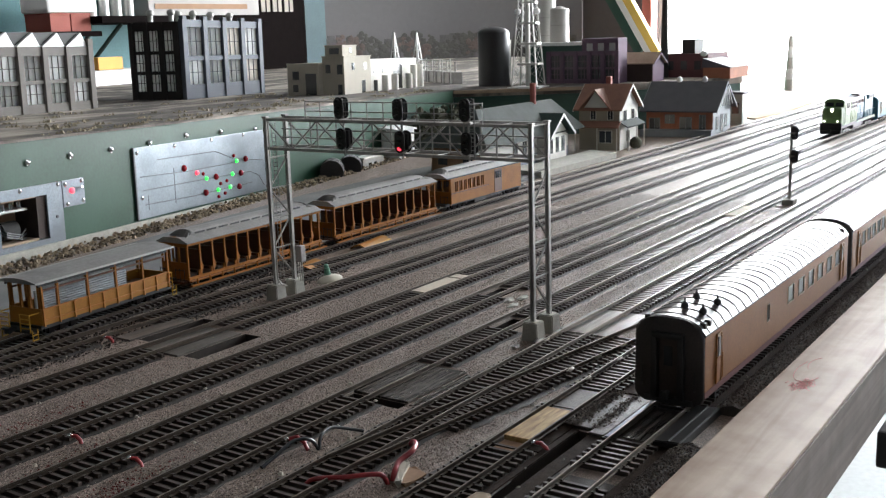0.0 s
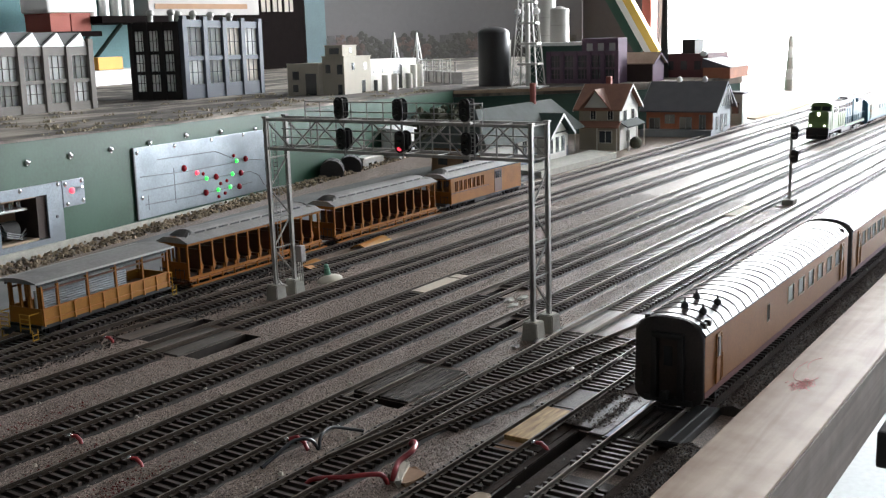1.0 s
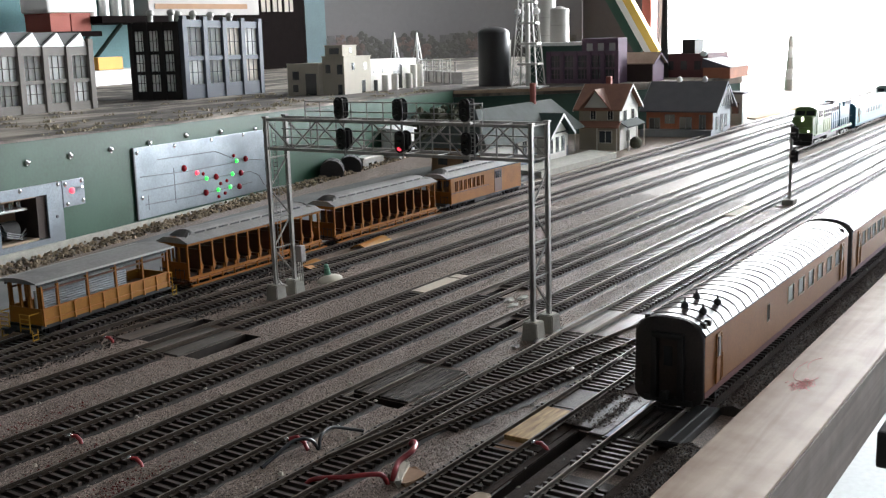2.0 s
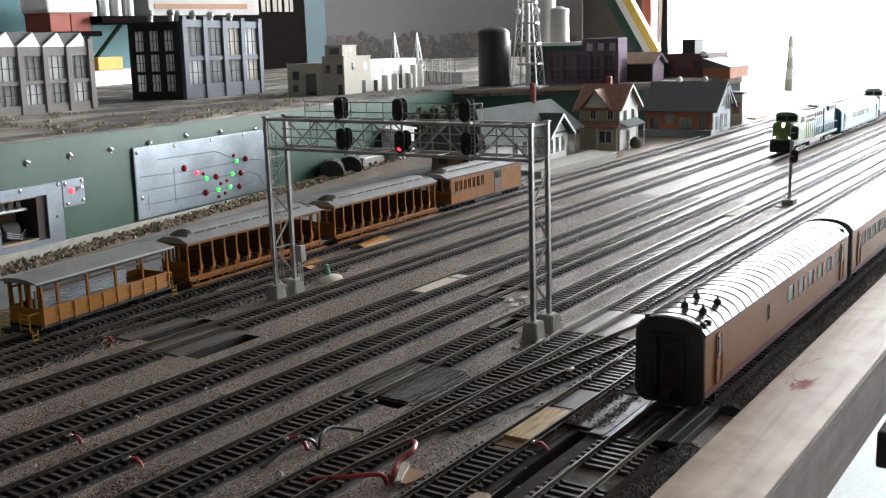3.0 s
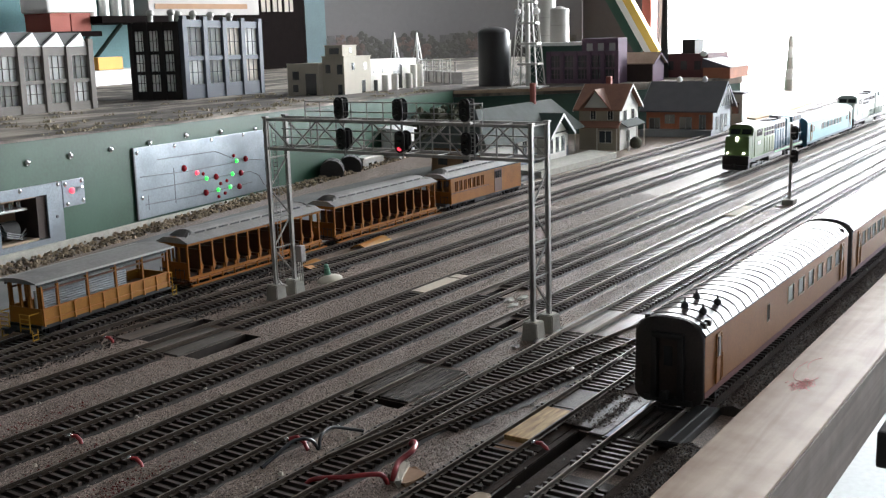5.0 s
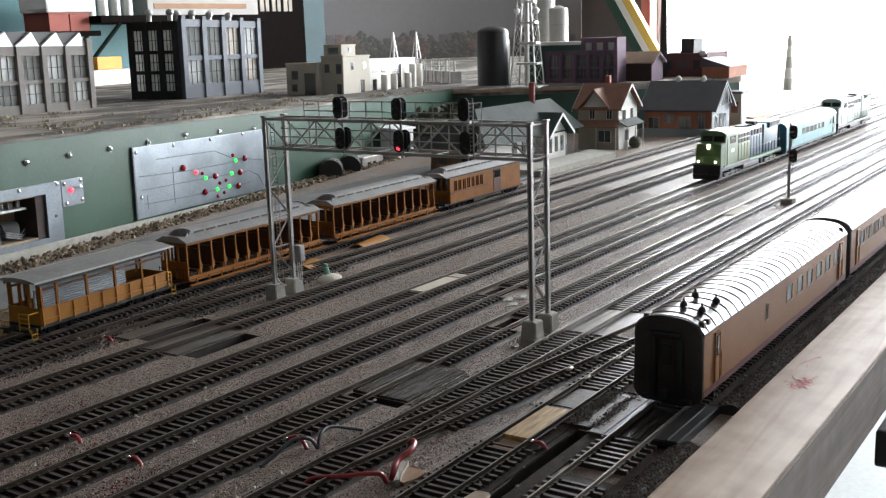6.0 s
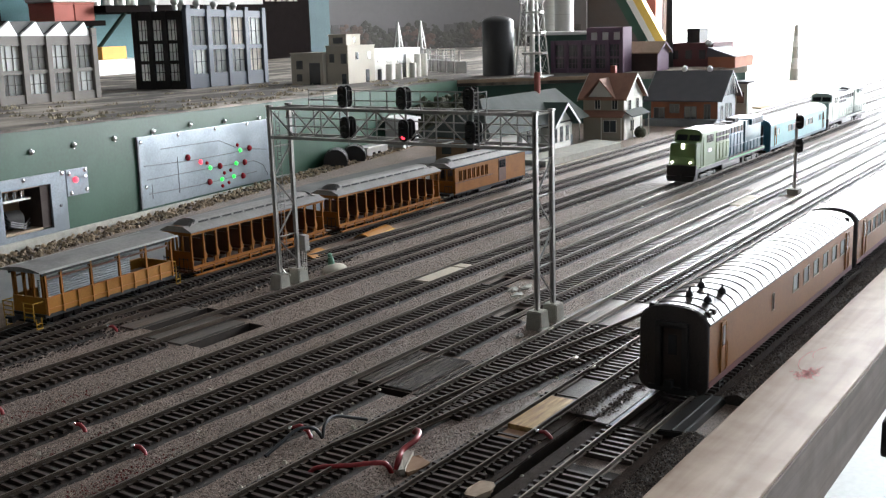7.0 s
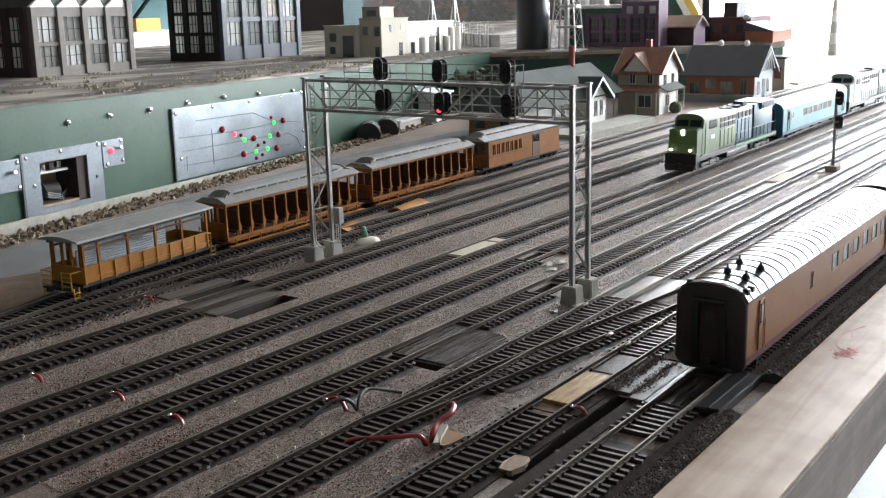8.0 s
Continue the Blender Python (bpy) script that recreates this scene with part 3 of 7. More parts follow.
def ground_sheet():
    xs = sorted({GX0, GX1, *[p[0] for p in PITS], *[p[1] for p in PITS], *[0.1 + 0.05 * i for i in range(40)]})
    ys = sorted({GY0, GY1, *[p[2] for p in PITS], *[p[3] for p in PITS], *[0.16 + 0.05 * i for i in range(20)]})
    bm = B()
    grid = {}

    def v(i, j):
        if (i, j) not in grid:
            grid[i, j] = bm.verts.new((xs[i], ys[j], GROUND_Z))
        return grid[i, j]
    for i in range(len(xs) - 1):
        for j in range(len(ys) - 1):
            cx, cy = (xs[i] + xs[i + 1]) / 2, (ys[j] + ys[j + 1]) / 2
            if not any(p[0] < cx < p[1] and p[2] < cy < p[3] for p in PITS):
                bm.faces.new((v(i, j), v(i + 1, j), v(i + 1, j + 1), v(i, j + 1)))
    bm.normal_update()
    rim = [e for e in bm.edges if len(e.link_faces) == 1]
    out = bmesh.ops.extrude_edge_only(bm, edges=rim)
    for q in out["geom"]:
        if isinstance(q, bmesh.types.BMVert):
            q.co.z -= 0.012
    bm.normal_update()
    # Pit walls get the second slot, which has their shade in its colour
    for f in bm.faces:
        f.material_index = 1 if abs(f.normal.z) < 0.5 else 0
    return bm


table = single("ground", ground_sheet(), "ballast", "table top strewn with fine grey-brown ballast", "ground", kind="structure")
table.data.materials.append(M["pit"])
single("pit_base", box(B(), (GX0, GY0, -0.030), (GX1, GY1, -0.0166)), "pit", "board under the open pits, coloured dark for their shade", "board", kind="structure")
road = [(-0.3, 0.62), (0.30, 0.655), (0.50, 0.665), (0.70, 0.655), (1.25, 0.655), (1.42, 0.66), (1.42, 0.83), (1.2, 0.85), (0.95, 0.84), (0.68, 0.80), (0.50, 0.768), (0.2, 0.70), (-0.3, 0.62 + 0.02)]
single("road", prism(B(), road, GROUND_Z - 0.001, GROUND_Z + 0.0025, "z"), "asphalt", "smooth dark grey model road beside the tracks", "road", kind="structure")
earth = [(0.0, 0.575), (0.30, 0.585), (0.42, 0.62), (0.44, 0.66), (0.36, 0.69), (0.0, 0.64)]
single("earth_bank", prism(B(), earth, GROUND_Z - 0.001, GROUND_Z + 0.003, "z"), "earth", "bare brown earth beside the curved track", "ground", kind="structure")
tan = [(2.07, 0.650), (2.209, 0.640), (2.494, 0.655), (2.65, 0.69), (2.76, 0.745), (2.83, 0.82), (2.85, 0.90), (2.4, 0.79), (2.1, 0.685)]
single("scenic_patch", prism(B(), tan, GROUND_Z - 0.001, GROUND_Z + 0.003, "z"), "grass_pale", "tan scenic ground beyond the depot buildings", "ground", kind="structure")

# the board along the table's near edge
board = thing("edge_board", "pale pine board along the table's edge, with red crayon marks", "board", kind="structure")
part("plank", box(B(), (-0.8, 0.113, -0.036), (3.84, 0.1515, 0.003), 0.0009), "board", board)
# The side has a darker, greyer pine than the top
part("side_strip", box(B(), (-0.8, 0.1118, -0.0357), (3.84, 0.1128, 0.0018)), "board_side", board, "darker grey side of the board")
bm = B()
rr = random.Random(4)
for i in range(120):
    u, w = rr.gauss(0, 0.0045), rr.gauss(0, 0.0022)
    x, y, a = 0.523 + u, 0.1365 + w, rr.uniform(-0.4, 0.9)
    l, h = rr.uniform(0.0006, 0.0022), 0.00016
    box(bm, (-l, -h, 0), (l, h, 0.00012), turn=pose(x, y, 0.003, 0, 0, math.degrees(a)))
for cx, cy, rx, ry, a0, a1 in ((0.548, 0.1385, 0.021, 0.0072, 50, 250), (0.560, 0.1375, 0.012, 0.005, 20, 150)):
    pts = [(cx + rx * math.cos(radians(a)), cy + ry * math.sin(radians(a)), 0.00305) for a in range(a0, a1, 12)]
    sweep(bm, pts, 0.00014, 4)
part("crayon_mark", bm, "red_ink", board, "smudged red crayon marks")
leg = thing("table_leg", "dark table frame under the edge board", "table leg")
part("post", box(B(), (0.86, 0.03, FLOOR_Z), (0.95, 0.11, -0.037), 0.004), "soot", leg)
part("rail", box(B(), (0.58, 0.05, -0.058), (2.8, 0.1105, -0.0367), 0.002), "soot", leg)

# ---- railway tracks ----
LINES = {
    "t": [(-0.4, 0.432), (0.10, 0.526), (0.25, 0.5620), (0.32, 0.579), (0.385, 0.5915), (0.45, 0.5985), (0.51, 0.603), (0.60, 0.608), (0.75, 0.612), (0.95, 0.616), (1.4, 0.620), (3.84, 0.63)],
    "z": [(-0.4, 0.42), (0.12, 0.520), (0.26, 0.5505), (0.34, 0.558), (0.45, 0.5595), (3.84, 0.566)],
    "a": [(-0.4, 0.5013), (3.84, 0.5013)],
    "b": [(-0.4, 0.4355), (3.84, 0.4355)],
    "c": [(-0.4, 0.3867), (3.84, 0.3867)],
    "d": [(-0.4, 0.3364), (3.84, 0.3364)],
    "e": [(-0.4, 0.2872), (3.84, 0.2872)],
    "x": [(0.335, 0.2872), (0.37, 0.2825), (0.45, 0.2715), (0.54, 0.2600), (0.62, 0.2490), (0.70, 0.2390), (0.76, 0.2345), (0.84, 0.2331)],
    "f": [(-0.4, 0.233), (3.84, 0.233)],
    "n": [(-0.4, 0.1865), (3.84, 0.1865)],
}
NO_TIES = {"a": [(0.414, 0.476)], "d": [(0.409, 0.476), (0.559, 0.588)], "e": [(0.571, 0.633)], "f": [(0.392, 0.442), (0.452, 0.478)], "n": [(0.428, 0.47), (0.375, 0.39)], "c": [(0.629, 0.658)], "z": [(0.405, 0.46)], "x": [(0.335, 0.40), (0.575, 0.633), (0.66, 0.9)]}
TRACK_LABEL = "model railway track with dark ties and weathered rails"


def smooth_line(pts, step=0.01):
    xs = np.array([p[0] for p in pts])
    ys = np.array([p[1] for p in pts])
    x = np.arange(xs[0], xs[-1] + step / 2, step)
    y = np.interp(x, xs, ys)
    for _ in range(3 if len(pts) > 2 else 0):
        y = np.convolve(np.pad(y, 2, mode="reflect", reflect_type="odd"), np.ones(5) / 5, "valid")
    return x, y


RAIL = [(-0.0008, -0.0026), (0.0008, -0.0026), (0.0008, -0.0023), (0.00022, -0.0020), (0.00022, -0.0009), (0.00048, -0.0007), (0.00048, -0.0002), (0.00034, 0.0), (-0.00034, 0.0), (-0.00048, -0.0002), (-0.00048, -0.0007), (-0.00022, -0.0009), (-0.00022, -0.0020), (-0.0008, -0.0023)]


def rail_mesh(x, y, off):
    dx, dy = np.gradient(x), np.gradient(y)
    ln = np.hypot(dx, dy)
    nx, ny = -dy / ln, dx / ln
    n = len(RAIL)
    vs, fs, ms = [], [], []
    for i in range(len(x)):
        vs += [(x[i] + nx[i] * (off + u), y[i] + ny[i] * (off + u), w) for u, w in RAIL]
    for i in range(len(x) - 1):
        for j in range(n):
            k = (j + 1) % n
            fs.append((i * n + j, i * n + k, (i + 1) * n + k, (i + 1) * n + j))
            ms.append(1 if j == 7 else 0)
    me = bpy.data.meshes.new("rail")
    me.from_pydata(vs, [], fs)
    me.materials.append(M["rail"]), me.materials.append(M["rail_top"])
    me.polygons.foreach_set("material_index", ms)
    bm = B()
    bm.from_mesh(me)
    bmesh.ops.recalc_face_normals(bm, faces=bm.faces[:])
    bm.to_mesh(me), bm.free()
    return me


def tie_bm():
    bm = B()
    z0, z1 = -0.0047, -0.0024
    prism(bm, [(-0.00105, z0), (0.00105, z0), (0.00092, z1), (-0.00092, z1)], -0.0136, 0.0136, "y")
    for s in (-1, 1):
        box(bm, (-0.0008, s * 0.00825 - 0.0017, z1 - 0.0001), (0.0008, s * 0.00825 + 0.0017, z1 + 0.0006))
    return bm


TIE = mesh_of("tie", tie_bm(), M["tie"])
TIE_V = np.array([v.co for v in TIE.vertices])
TIE_F = [tuple(p.vertices) for p in TIE.polygons]


def lay_track(key):
    x, y = smooth_line(LINES[key])
    keep = (x > -0.3)
    x, y = x[keep], y[keep]
    tr = thing("railway_track", TRACK_LABEL if key not in "tx" else "curving " + TRACK_LABEL, "railway track", "tracks of the yard", "structure")
    for s in (-1, 1):
        ob = new("rail", rail_mesh(x, y, s * 0.00825))
        ob.parent = tr
    rim = random.Random(ord(key) + 7)
    # Dark strip with a ragged rim: the ties' shadow as colour
    zb = GROUND_Z + (0.0003 if key not in "xz" else 0.0005)
    vs = []
    for px, py in zip(x, y):
        lo, hi = (0.0177 + rim.uniform(-0.0013, 0.0014) for _ in range(2))
        vs += [(float(px), float(py) + e, zb - d) for e, d in ((-lo, 0.0006), (-lo + 0.0022, 0), (hi - 0.0022, 0), (hi, 0.0006))]
    fs = [(4 * i + j, 4 * i + 4 + j, 4 * i + 5 + j, 4 * i + 1 + j) for i in range(len(x) - 1) for j in range(3) if not any(lo - 0.004 < x[i] < hi - 0.004 for lo, hi in NO_TIES.get(key, ()))]
    me = bpy.data.meshes.new("roadbed")
    me.from_pydata(vs, [], fs)
    me.materials.append(M["tie_shade"])
    bed = new("roadbed", me)
    bed.parent = tr
    s = np.concatenate([[0], np.cumsum(np.hypot(np.diff(x), np.diff(y)))])
    rnd = random.Random(ord(key))
    vs, fs = [], []
    for d in np.arange(0.002, s[-1], 0.0053):
        px, py = float(np.interp(d, s, x)), float(np.interp(d, s, y))
        if any(lo < px < hi for lo, hi in NO_TIES.get(key, ())):
            continue
        a = math.atan2(float(np.interp(d + 0.005, s, y)) - float(np.interp(d - 0.005, s, y)), 0.01)
        m = pose(px + rnd.gauss(0, 0.0002), py + rnd.gauss(0, 0.0002), rnd.gauss(0, 0.00008), 0, 0, math.degrees(a) + rnd.gauss(0, 0.8))
        if 0.22 < px < 1.25:
            piece("tie", TIE, tr, m)
        else:
            r = np.array(m)
            n0 = len(vs)
            vs += [tuple(q) for q in TIE_V @ r[:3, :3].T + r[:3, 3]]
            fs += [tuple(i + n0 for i in f) for f in TIE_F]
    if vs:
        me = bpy.data.meshes.new("far_ties")
        me.from_pydata(vs, [], fs)
        me.materials.append(M["tie"])
        ob = new("far_ties", me)
        ob.parent = tr
        tagged(ob, kind="stuff")
    return tr


# ---- the raised deck with its green front ----
FASCIA = pose(0.5283, 0.8275, 0, 0, 0, 11.57) @ pose(0, 0, 0, 0, 1.07, 0)
DECK_Z = 0.1018


def deck_local(x, y):
    dx, dy = x - 0.5283, y - 0.8275
    return dx * 0.9797 + dy * 0.2005, -dx * 0.2005 + dy * 0.9797


bm = B()
HOLE = (0.002, 0.0606, 0.0098, 0.0505)
HX0, HX1, HZ0, HZ1 = HOLE
for lo, hi in (((-0.9, 0), (HX0, DECK_Z - 0.001)), ((HX1, 0), (1.078, DECK_Z - 0.001)), ((HX0, HZ1), (HX1, DECK_Z - 0.001)), ((HX0, 0), (HX1, HZ0))):
    box(bm, (lo[0], 0, lo[1] - (0.02 if lo[1] == 0 else 0)), (hi[0], 0.012, hi[1]))
bmesh.ops.remove_doubles(bm, verts=bm.verts[:], dist=1e-5)
single("fascia", bm, "green_paint", "green painted board front of the raised deck", "fascia", kind="structure", m=FASCIA)
single("trim", box(B(), (-0.9, -0.007, -0.012), (0.86, -0.0028, 0.0052), 0.0006), "concrete", "pale wooden strip at the foot of the green front", "trim", kind="structure", m=FASCIA)
back = [deck_local(-0.9, 2.5), deck_local(1.36, 2.5)]
outline = [(-0.9, -0.0015), (1.0785, -0.0015), back[1], back[0]]
single("deck", prism(B(), outline, DECK_Z - 0.001, DECK_Z + 0.0015, "z"), "deck", "dusty raised deck strewn with pale sand", "deck", kind="structure", m=FASCIA)
FAR_Z = 0.081
far = [(1.590, 1.046), (1.745, 0.835), (1.95, 0.722), (2.055, 0.674), (3.6, 1.235), (3.6, 2.5), (1.365, 2.5)]
single("far_deck", prism(B(), far, FAR_Z - 0.012, FAR_Z, "z"), "deck", "dusty far deck behind the depot", "deck", kind="structure")
bm = B()
for (ax, ay), (cx, cy) in zip(far[:4], far[1:5]):
    d = Vector((cx - ax, cy - ay, 0))
    a = math.degrees(math.atan2(d.y, d.x))
    box(bm, (0.0005, 0.004, GROUND_Z), (d.length - 0.0005, 0.014, FAR_Z - 0.0125), turn=pose(ax, ay, 0, 0, 0, a))
single("far_fascia", bm, "dark_green", "dark green front of the far deck", "fascia", kind="structure")
single("deck_edge", box(B(), (0, -0.003, 0), (0.262, 0.0, 0.006), 0.0008), "tan_edge", "bare tan wood edge of the far deck", "trim", kind="structure", m=pose(1.590, 1.046, FAR_Z - 0.0065, 0, 0, -53.7))

# ---- rolling stock (x along the car, front or near end at 0, z 0 on the rails) ----


def arch(w, z_eave, z_top, n=14, k=2.4, lip=0.0):
    """Roof section: a flattened arch between the eaves."""
    pts = []
    for i in range(n + 1):
        u = -1 + 2 * i / n
        pts.append((u * w, z_eave + (z_top - z_eave) * (1 - abs(u) ** k) ** (1 / 1.6)))
    return pts


def truck(parent, x, gauge=0.0165, base=0.024, mat="dark_matte", side=0.0135):
    bm = B()
    for s in (-1, 1):
        box(bm, (x - base / 2 - 0.005, s * side - 0.0008, 0.0032), (x + base / 2 + 0.005, s * side + 0.0008, 0.0062), 0.0003)
        for dx in (-base / 2, 0, base / 2):
            box(bm, (x + dx - 0.0024, s * side - 0.0013, 0.002), (x + dx + 0.0024, s * side + 0.0013, 0.0068), 0.0003)
    box(bm, (x - 0.004, -side, 0.004), (x + 0.004, side, 0.0072))
    tr = part("truck", bm, mat, parent, "black truck frame")
    for dx in (-base / 2, base / 2):
        bm = B()
        for s in (-1, 1):
            rod(bm, (x + dx, s * gauge / 2 - 0.0012, 0.0048), (x + dx, s * gauge / 2 + 0.0012, 0.0048), 0.0050, 18)
        rod(bm, (x + dx, -gauge / 2, 0.0048), (x + dx, gauge / 2, 0.0048), 0.0009, 6)
        part("wheelset", bm, "soot", tr)
    return tr


def coupler(parent, x, s):
    bm = B()
    box(bm, (min(x, x + s * 0.007), -0.0012, 0.0065), (max(x, x + s * 0.007), 0.0012, 0.009), 0.0003)
    box(bm, (min(x + s * 0.005, x + s * 0.008), -0.002, 0.006), (max(x + s * 0.005, x + s * 0.008), 0.002, 0.0098), 0.0004)
    part("coupler", bm, "soot", parent)


def side_wall(parent, name, mat, y, L, z0, z1, openings, t=0.0012, x0=0.0):
    """A side sheet with true window openings."""
    bm = B()
    ops = sorted(openings)
    x = x0
    for a, b_, lo, hi in ops:
        box(bm, (x, y - t / 2, z0), (a, y + t / 2, z1))
        box(bm, (a, y - t / 2, z0), (b_, y + t / 2, lo))
        box(bm, (a, y - t / 2, hi), (b_, y + t / 2, z1))
        x = b_
    box(bm, (x, y - t / 2, z0), (x0 + L, y + t / 2, z1))
    bmesh.ops.remove_doubles(bm, verts=bm.verts[:], dist=1e-6)
    return part(name, bm, mat, parent)


def heavy_coach(m, windows, label, name="passenger_car", mats=("brown", "roof_black", "end_paint", "maroon"), L=0.2815, vents=True, lamps="curtain"):
    car = thing(name, label, "train car", "cars of the near train" if name == "passenger_car" else "", m=m)
    paint, roof, end, stripe = mats
    W = 0.0172
    part("underframe", box(B(), (0.002, -0.0155, 0.0065), (L - 0.002, 0.0155, 0.0095)), "black", car)
    for s in (-1, 1):
        side_wall(car, "side", paint, s * W, L - 0.001, 0.0095, 0.0380, windows, x0=0.0005)
        for w in windows:
            # Pale plate: the glass's reflection put in as near-white colour
            bm = B()
            box(bm, (w[0], s * (W - 0.0001) - 0.0003, w[2]), (w[1], s * (W - 0.0001) + 0.0003, w[3]))
            f = part("window", bm, lamps, car)
            bm = B()
            for lo, hi in (((w[0] - 0.0004, w[3]), (w[1] + 0.0004, w[3] + 0.0004)), ((w[0] - 0.0005, w[2] - 0.0006), (w[1] + 0.0005, w[2])), ((w[0] - 0.0004, w[2]), (w[0], w[3])), ((w[1], w[2]), (w[1] + 0.0004, w[3]))):
                box(bm, (lo[0], s * W - 0.0009, lo[1]), (hi[0], s * W + 0.0009, hi[1]))
            part("window_frame", bm, "card", f)
        part("stripe", box(B(), (0.0005, s * (W + 0.0003) - 0.0004, 0.0062), (L - 0.0005, s * (W + 0.0003) + 0.0004, 0.0094)), stripe, car, "dull maroon sill stripe")
        part("letter_board", box(B(), (0.0008, s * (W + 0.0003) - 0.0005, 0.0374), (L - 0.0008, s * (W + 0.0003) + 0.0005, 0.0385), 0.0002), roof, car)
    outline = arch(0.0180, 0.0384, 0.0462)
    bm = prism(B(), outline + [(0.0178, 0.0374), (-0.0178, 0.0374)], 0.0004, L - 0.0004)
    rf = part("roof", bm, roof, car, "glossy black arched roof with seams", 40)
    step = 0.0107
    for i in range(int(L / step)):
        x = 0.006 + i * step
        bm = B()
        sweep(bm, [(x, u, z + 0.0001) for u, z in outline], 0.00028, 5)
        part("seam", bm, roof, rf)
    if vents:
        for x, y in ((0.0168, -0.0010), (0.0368, 0.0005), (0.0157, -0.0108), (0.0362, -0.0108)):
            bm = B()
            z = 0.0458 if abs(y) < 0.005 else 0.0442
            rod(bm, (x, y, z - 0.002), (x, y, z + 0.0012), 0.0011, 10)
            rod(bm, (x, y, z + 0.0012), (x, y, z + 0.0031), 0.0021, 10, 0.0017)
            rod(bm, (x, y, z + 0.0031), (x, y, z + 0.0041), 0.0017, 10, 0.0006)
            rod(bm, (x, y, z + 0.0041), (x, y, z + 0.0056), 0.0005, 6)
            part("roof_vent", bm, "black", car, "small black roof ventilator", 40)
        for x in (0.0030, 0.0095, 0.272):
            part("roof_hatch", box(B(), (x, -0.0166, 0.0405), (x + 0.0034, -0.0138, 0.0437), 0.0006), "roof_black", car)
        part("roof_lamp", box(B(), (0.0005, 0.0105, 0.0434), (0.0055, 0.0135, 0.0456), 0.0006), "black", car)
    for x, s in ((0.0, -1), (L, 1)):
        top = [(y * 0.994, z - 0.0001) for y, z in arch(0.0178, 0.0370, 0.0458, 18, 3.2)]
        foot = [(0.0177 - 0.004 * (1 - math.cos(radians(q))), 0.0066 - 0.004 * math.sin(radians(q))) for q in range(0, 91, 18)]
        ring = top + foot + [(-y, z) for y, z in foot[::-1]]
        bm = prism(B(), ring, min(x + s * 0.0012, x - s * 0.001), max(x + s * 0.0012, x - s * 0.001))
        rim = [e for e in bm.edges if all(abs(v.co.x - (x + s * 0.0012)) < 1e-6 for v in e.verts)]
        bmesh.ops.bevel(bm, geom=rim, offset=0.0011, segments=3, affect="EDGES", profile=0.5)
        e = part("end_wall", bm, end, car, "dark end wall", 50)
        xo = x + s * 0.0012
        bm = B()
        for y in (-0.0068, 0.0068):
            box(bm, (min(xo, xo + s * 0.0030), y - 0.0016, 0.0045), (max(xo, xo + s * 0.0030), y + 0.0016, 0.0360), 0.0007)
        box(bm, (min(xo, xo + s * 0.0030), -0.0084, 0.0352), (max(xo, xo + s * 0.0030), 0.0084, 0.0385), 0.0012)
        part("diaphragm", bm, "black", e, "", 40)
        d = part("end_door", box(B(), (min(xo, xo + s * 0.0006), -0.0050, 0.0065), (max(xo, xo + s * 0.0006), 0.0050, 0.0350), 0.0003), "brown_soot", e, "dull dark brown end door")
        part("door_window", box(B(), (min(xo, xo + s * 0.0009), -0.0022, 0.0215), (max(xo, xo + s * 0.0009), 0.0022, 0.0315), 0.0002), "pane", d)
        for y in (-0.0135, 0.0135):
            part("corner_grab_iron", sweep(B(), [(xo, y, 0.010), (xo + s * 0.0009, y, 0.0105), (xo + s * 0.0009, y, 0.0195), (xo, y, 0.020)], 0.0003, 5), "black", e)
        part("pilot_beam", box(B(), (min(x, x + s * 0.0026), -0.0125, 0.0022), (max(x, x + s * 0.0026), 0.0125, 0.0050), 0.0006), "soot", e)
        coupler(car, x, s)
    for s in (-1, 1):
        for x in (0.0155, L - 0.0215):
            bm = B()
            box(bm, (x, s * (W + 0.0006) - 0.0004, 0.0100), (x + 0.0068, s * (W + 0.0006) + 0.0004, 0.0352), 0.0002)
            d = part("door", bm, paint, car)
            part("door_glass", box(B(), (x + 0.0018, s * (W + 0.0011) - 0.0003, 0.0235), (x + 0.005, s * (W + 0.0011) + 0.0003, 0.0335)), "pane", d)
            bm = B()
            for dx in (-0.001, 0.0078):
                rod(bm, (x + dx, s * (W + 0.0014), 0.0115), (x + dx, s * (W + 0.0014), 0.0245), 0.0003, 5)
            part("grab_iron", bm, "brass", d, "thin brass grab iron")
            bm = B()
            for q in (((x - 0.0002, 0.0100), (x + 0.0004, 0.0356)), ((x + 0.0064, 0.0100), (x + 0.0070, 0.0356)), ((x - 0.0002, 0.0350), (x + 0.0070, 0.0356)), ((x + 0.0014, 0.0228), (x + 0.0054, 0.0234))):
                box(bm, (q[0][0], s * (W + 0.0010) - 0.0003, q[0][1]), (q[1][0], s * (W + 0.0010) + 0.0003, q[1][1]))
            part("door_frame", bm, "brass", d, "narrow tan door frame")
            bm = B()
            for k in range(2):
                box(bm, (x, s * (W - 0.001) - 0.0015, 0.0022 + 0.0025 * k), (x + 0.0068, s * (W - 0.001) + 0.0015, 0.0027 + 0.0025 * k))
            for dx in (0, 0.0064):
                box(bm, (x + dx, s * (W - 0.001) - 0.0015, 0.0022), (x + dx + 0.0004, s * (W - 0.001) + 0.0015, 0.0066))
            part("step", bm, "soot", car)
    for x0, x1 in ((0.085, 0.115), (0.13, 0.15), (0.165, 0.198)):
        part("equipment_box", box(B(), (x0, -0.0145, 0.0025), (x1, 0.0145, 0.0066), 0.0006), "soot", car)
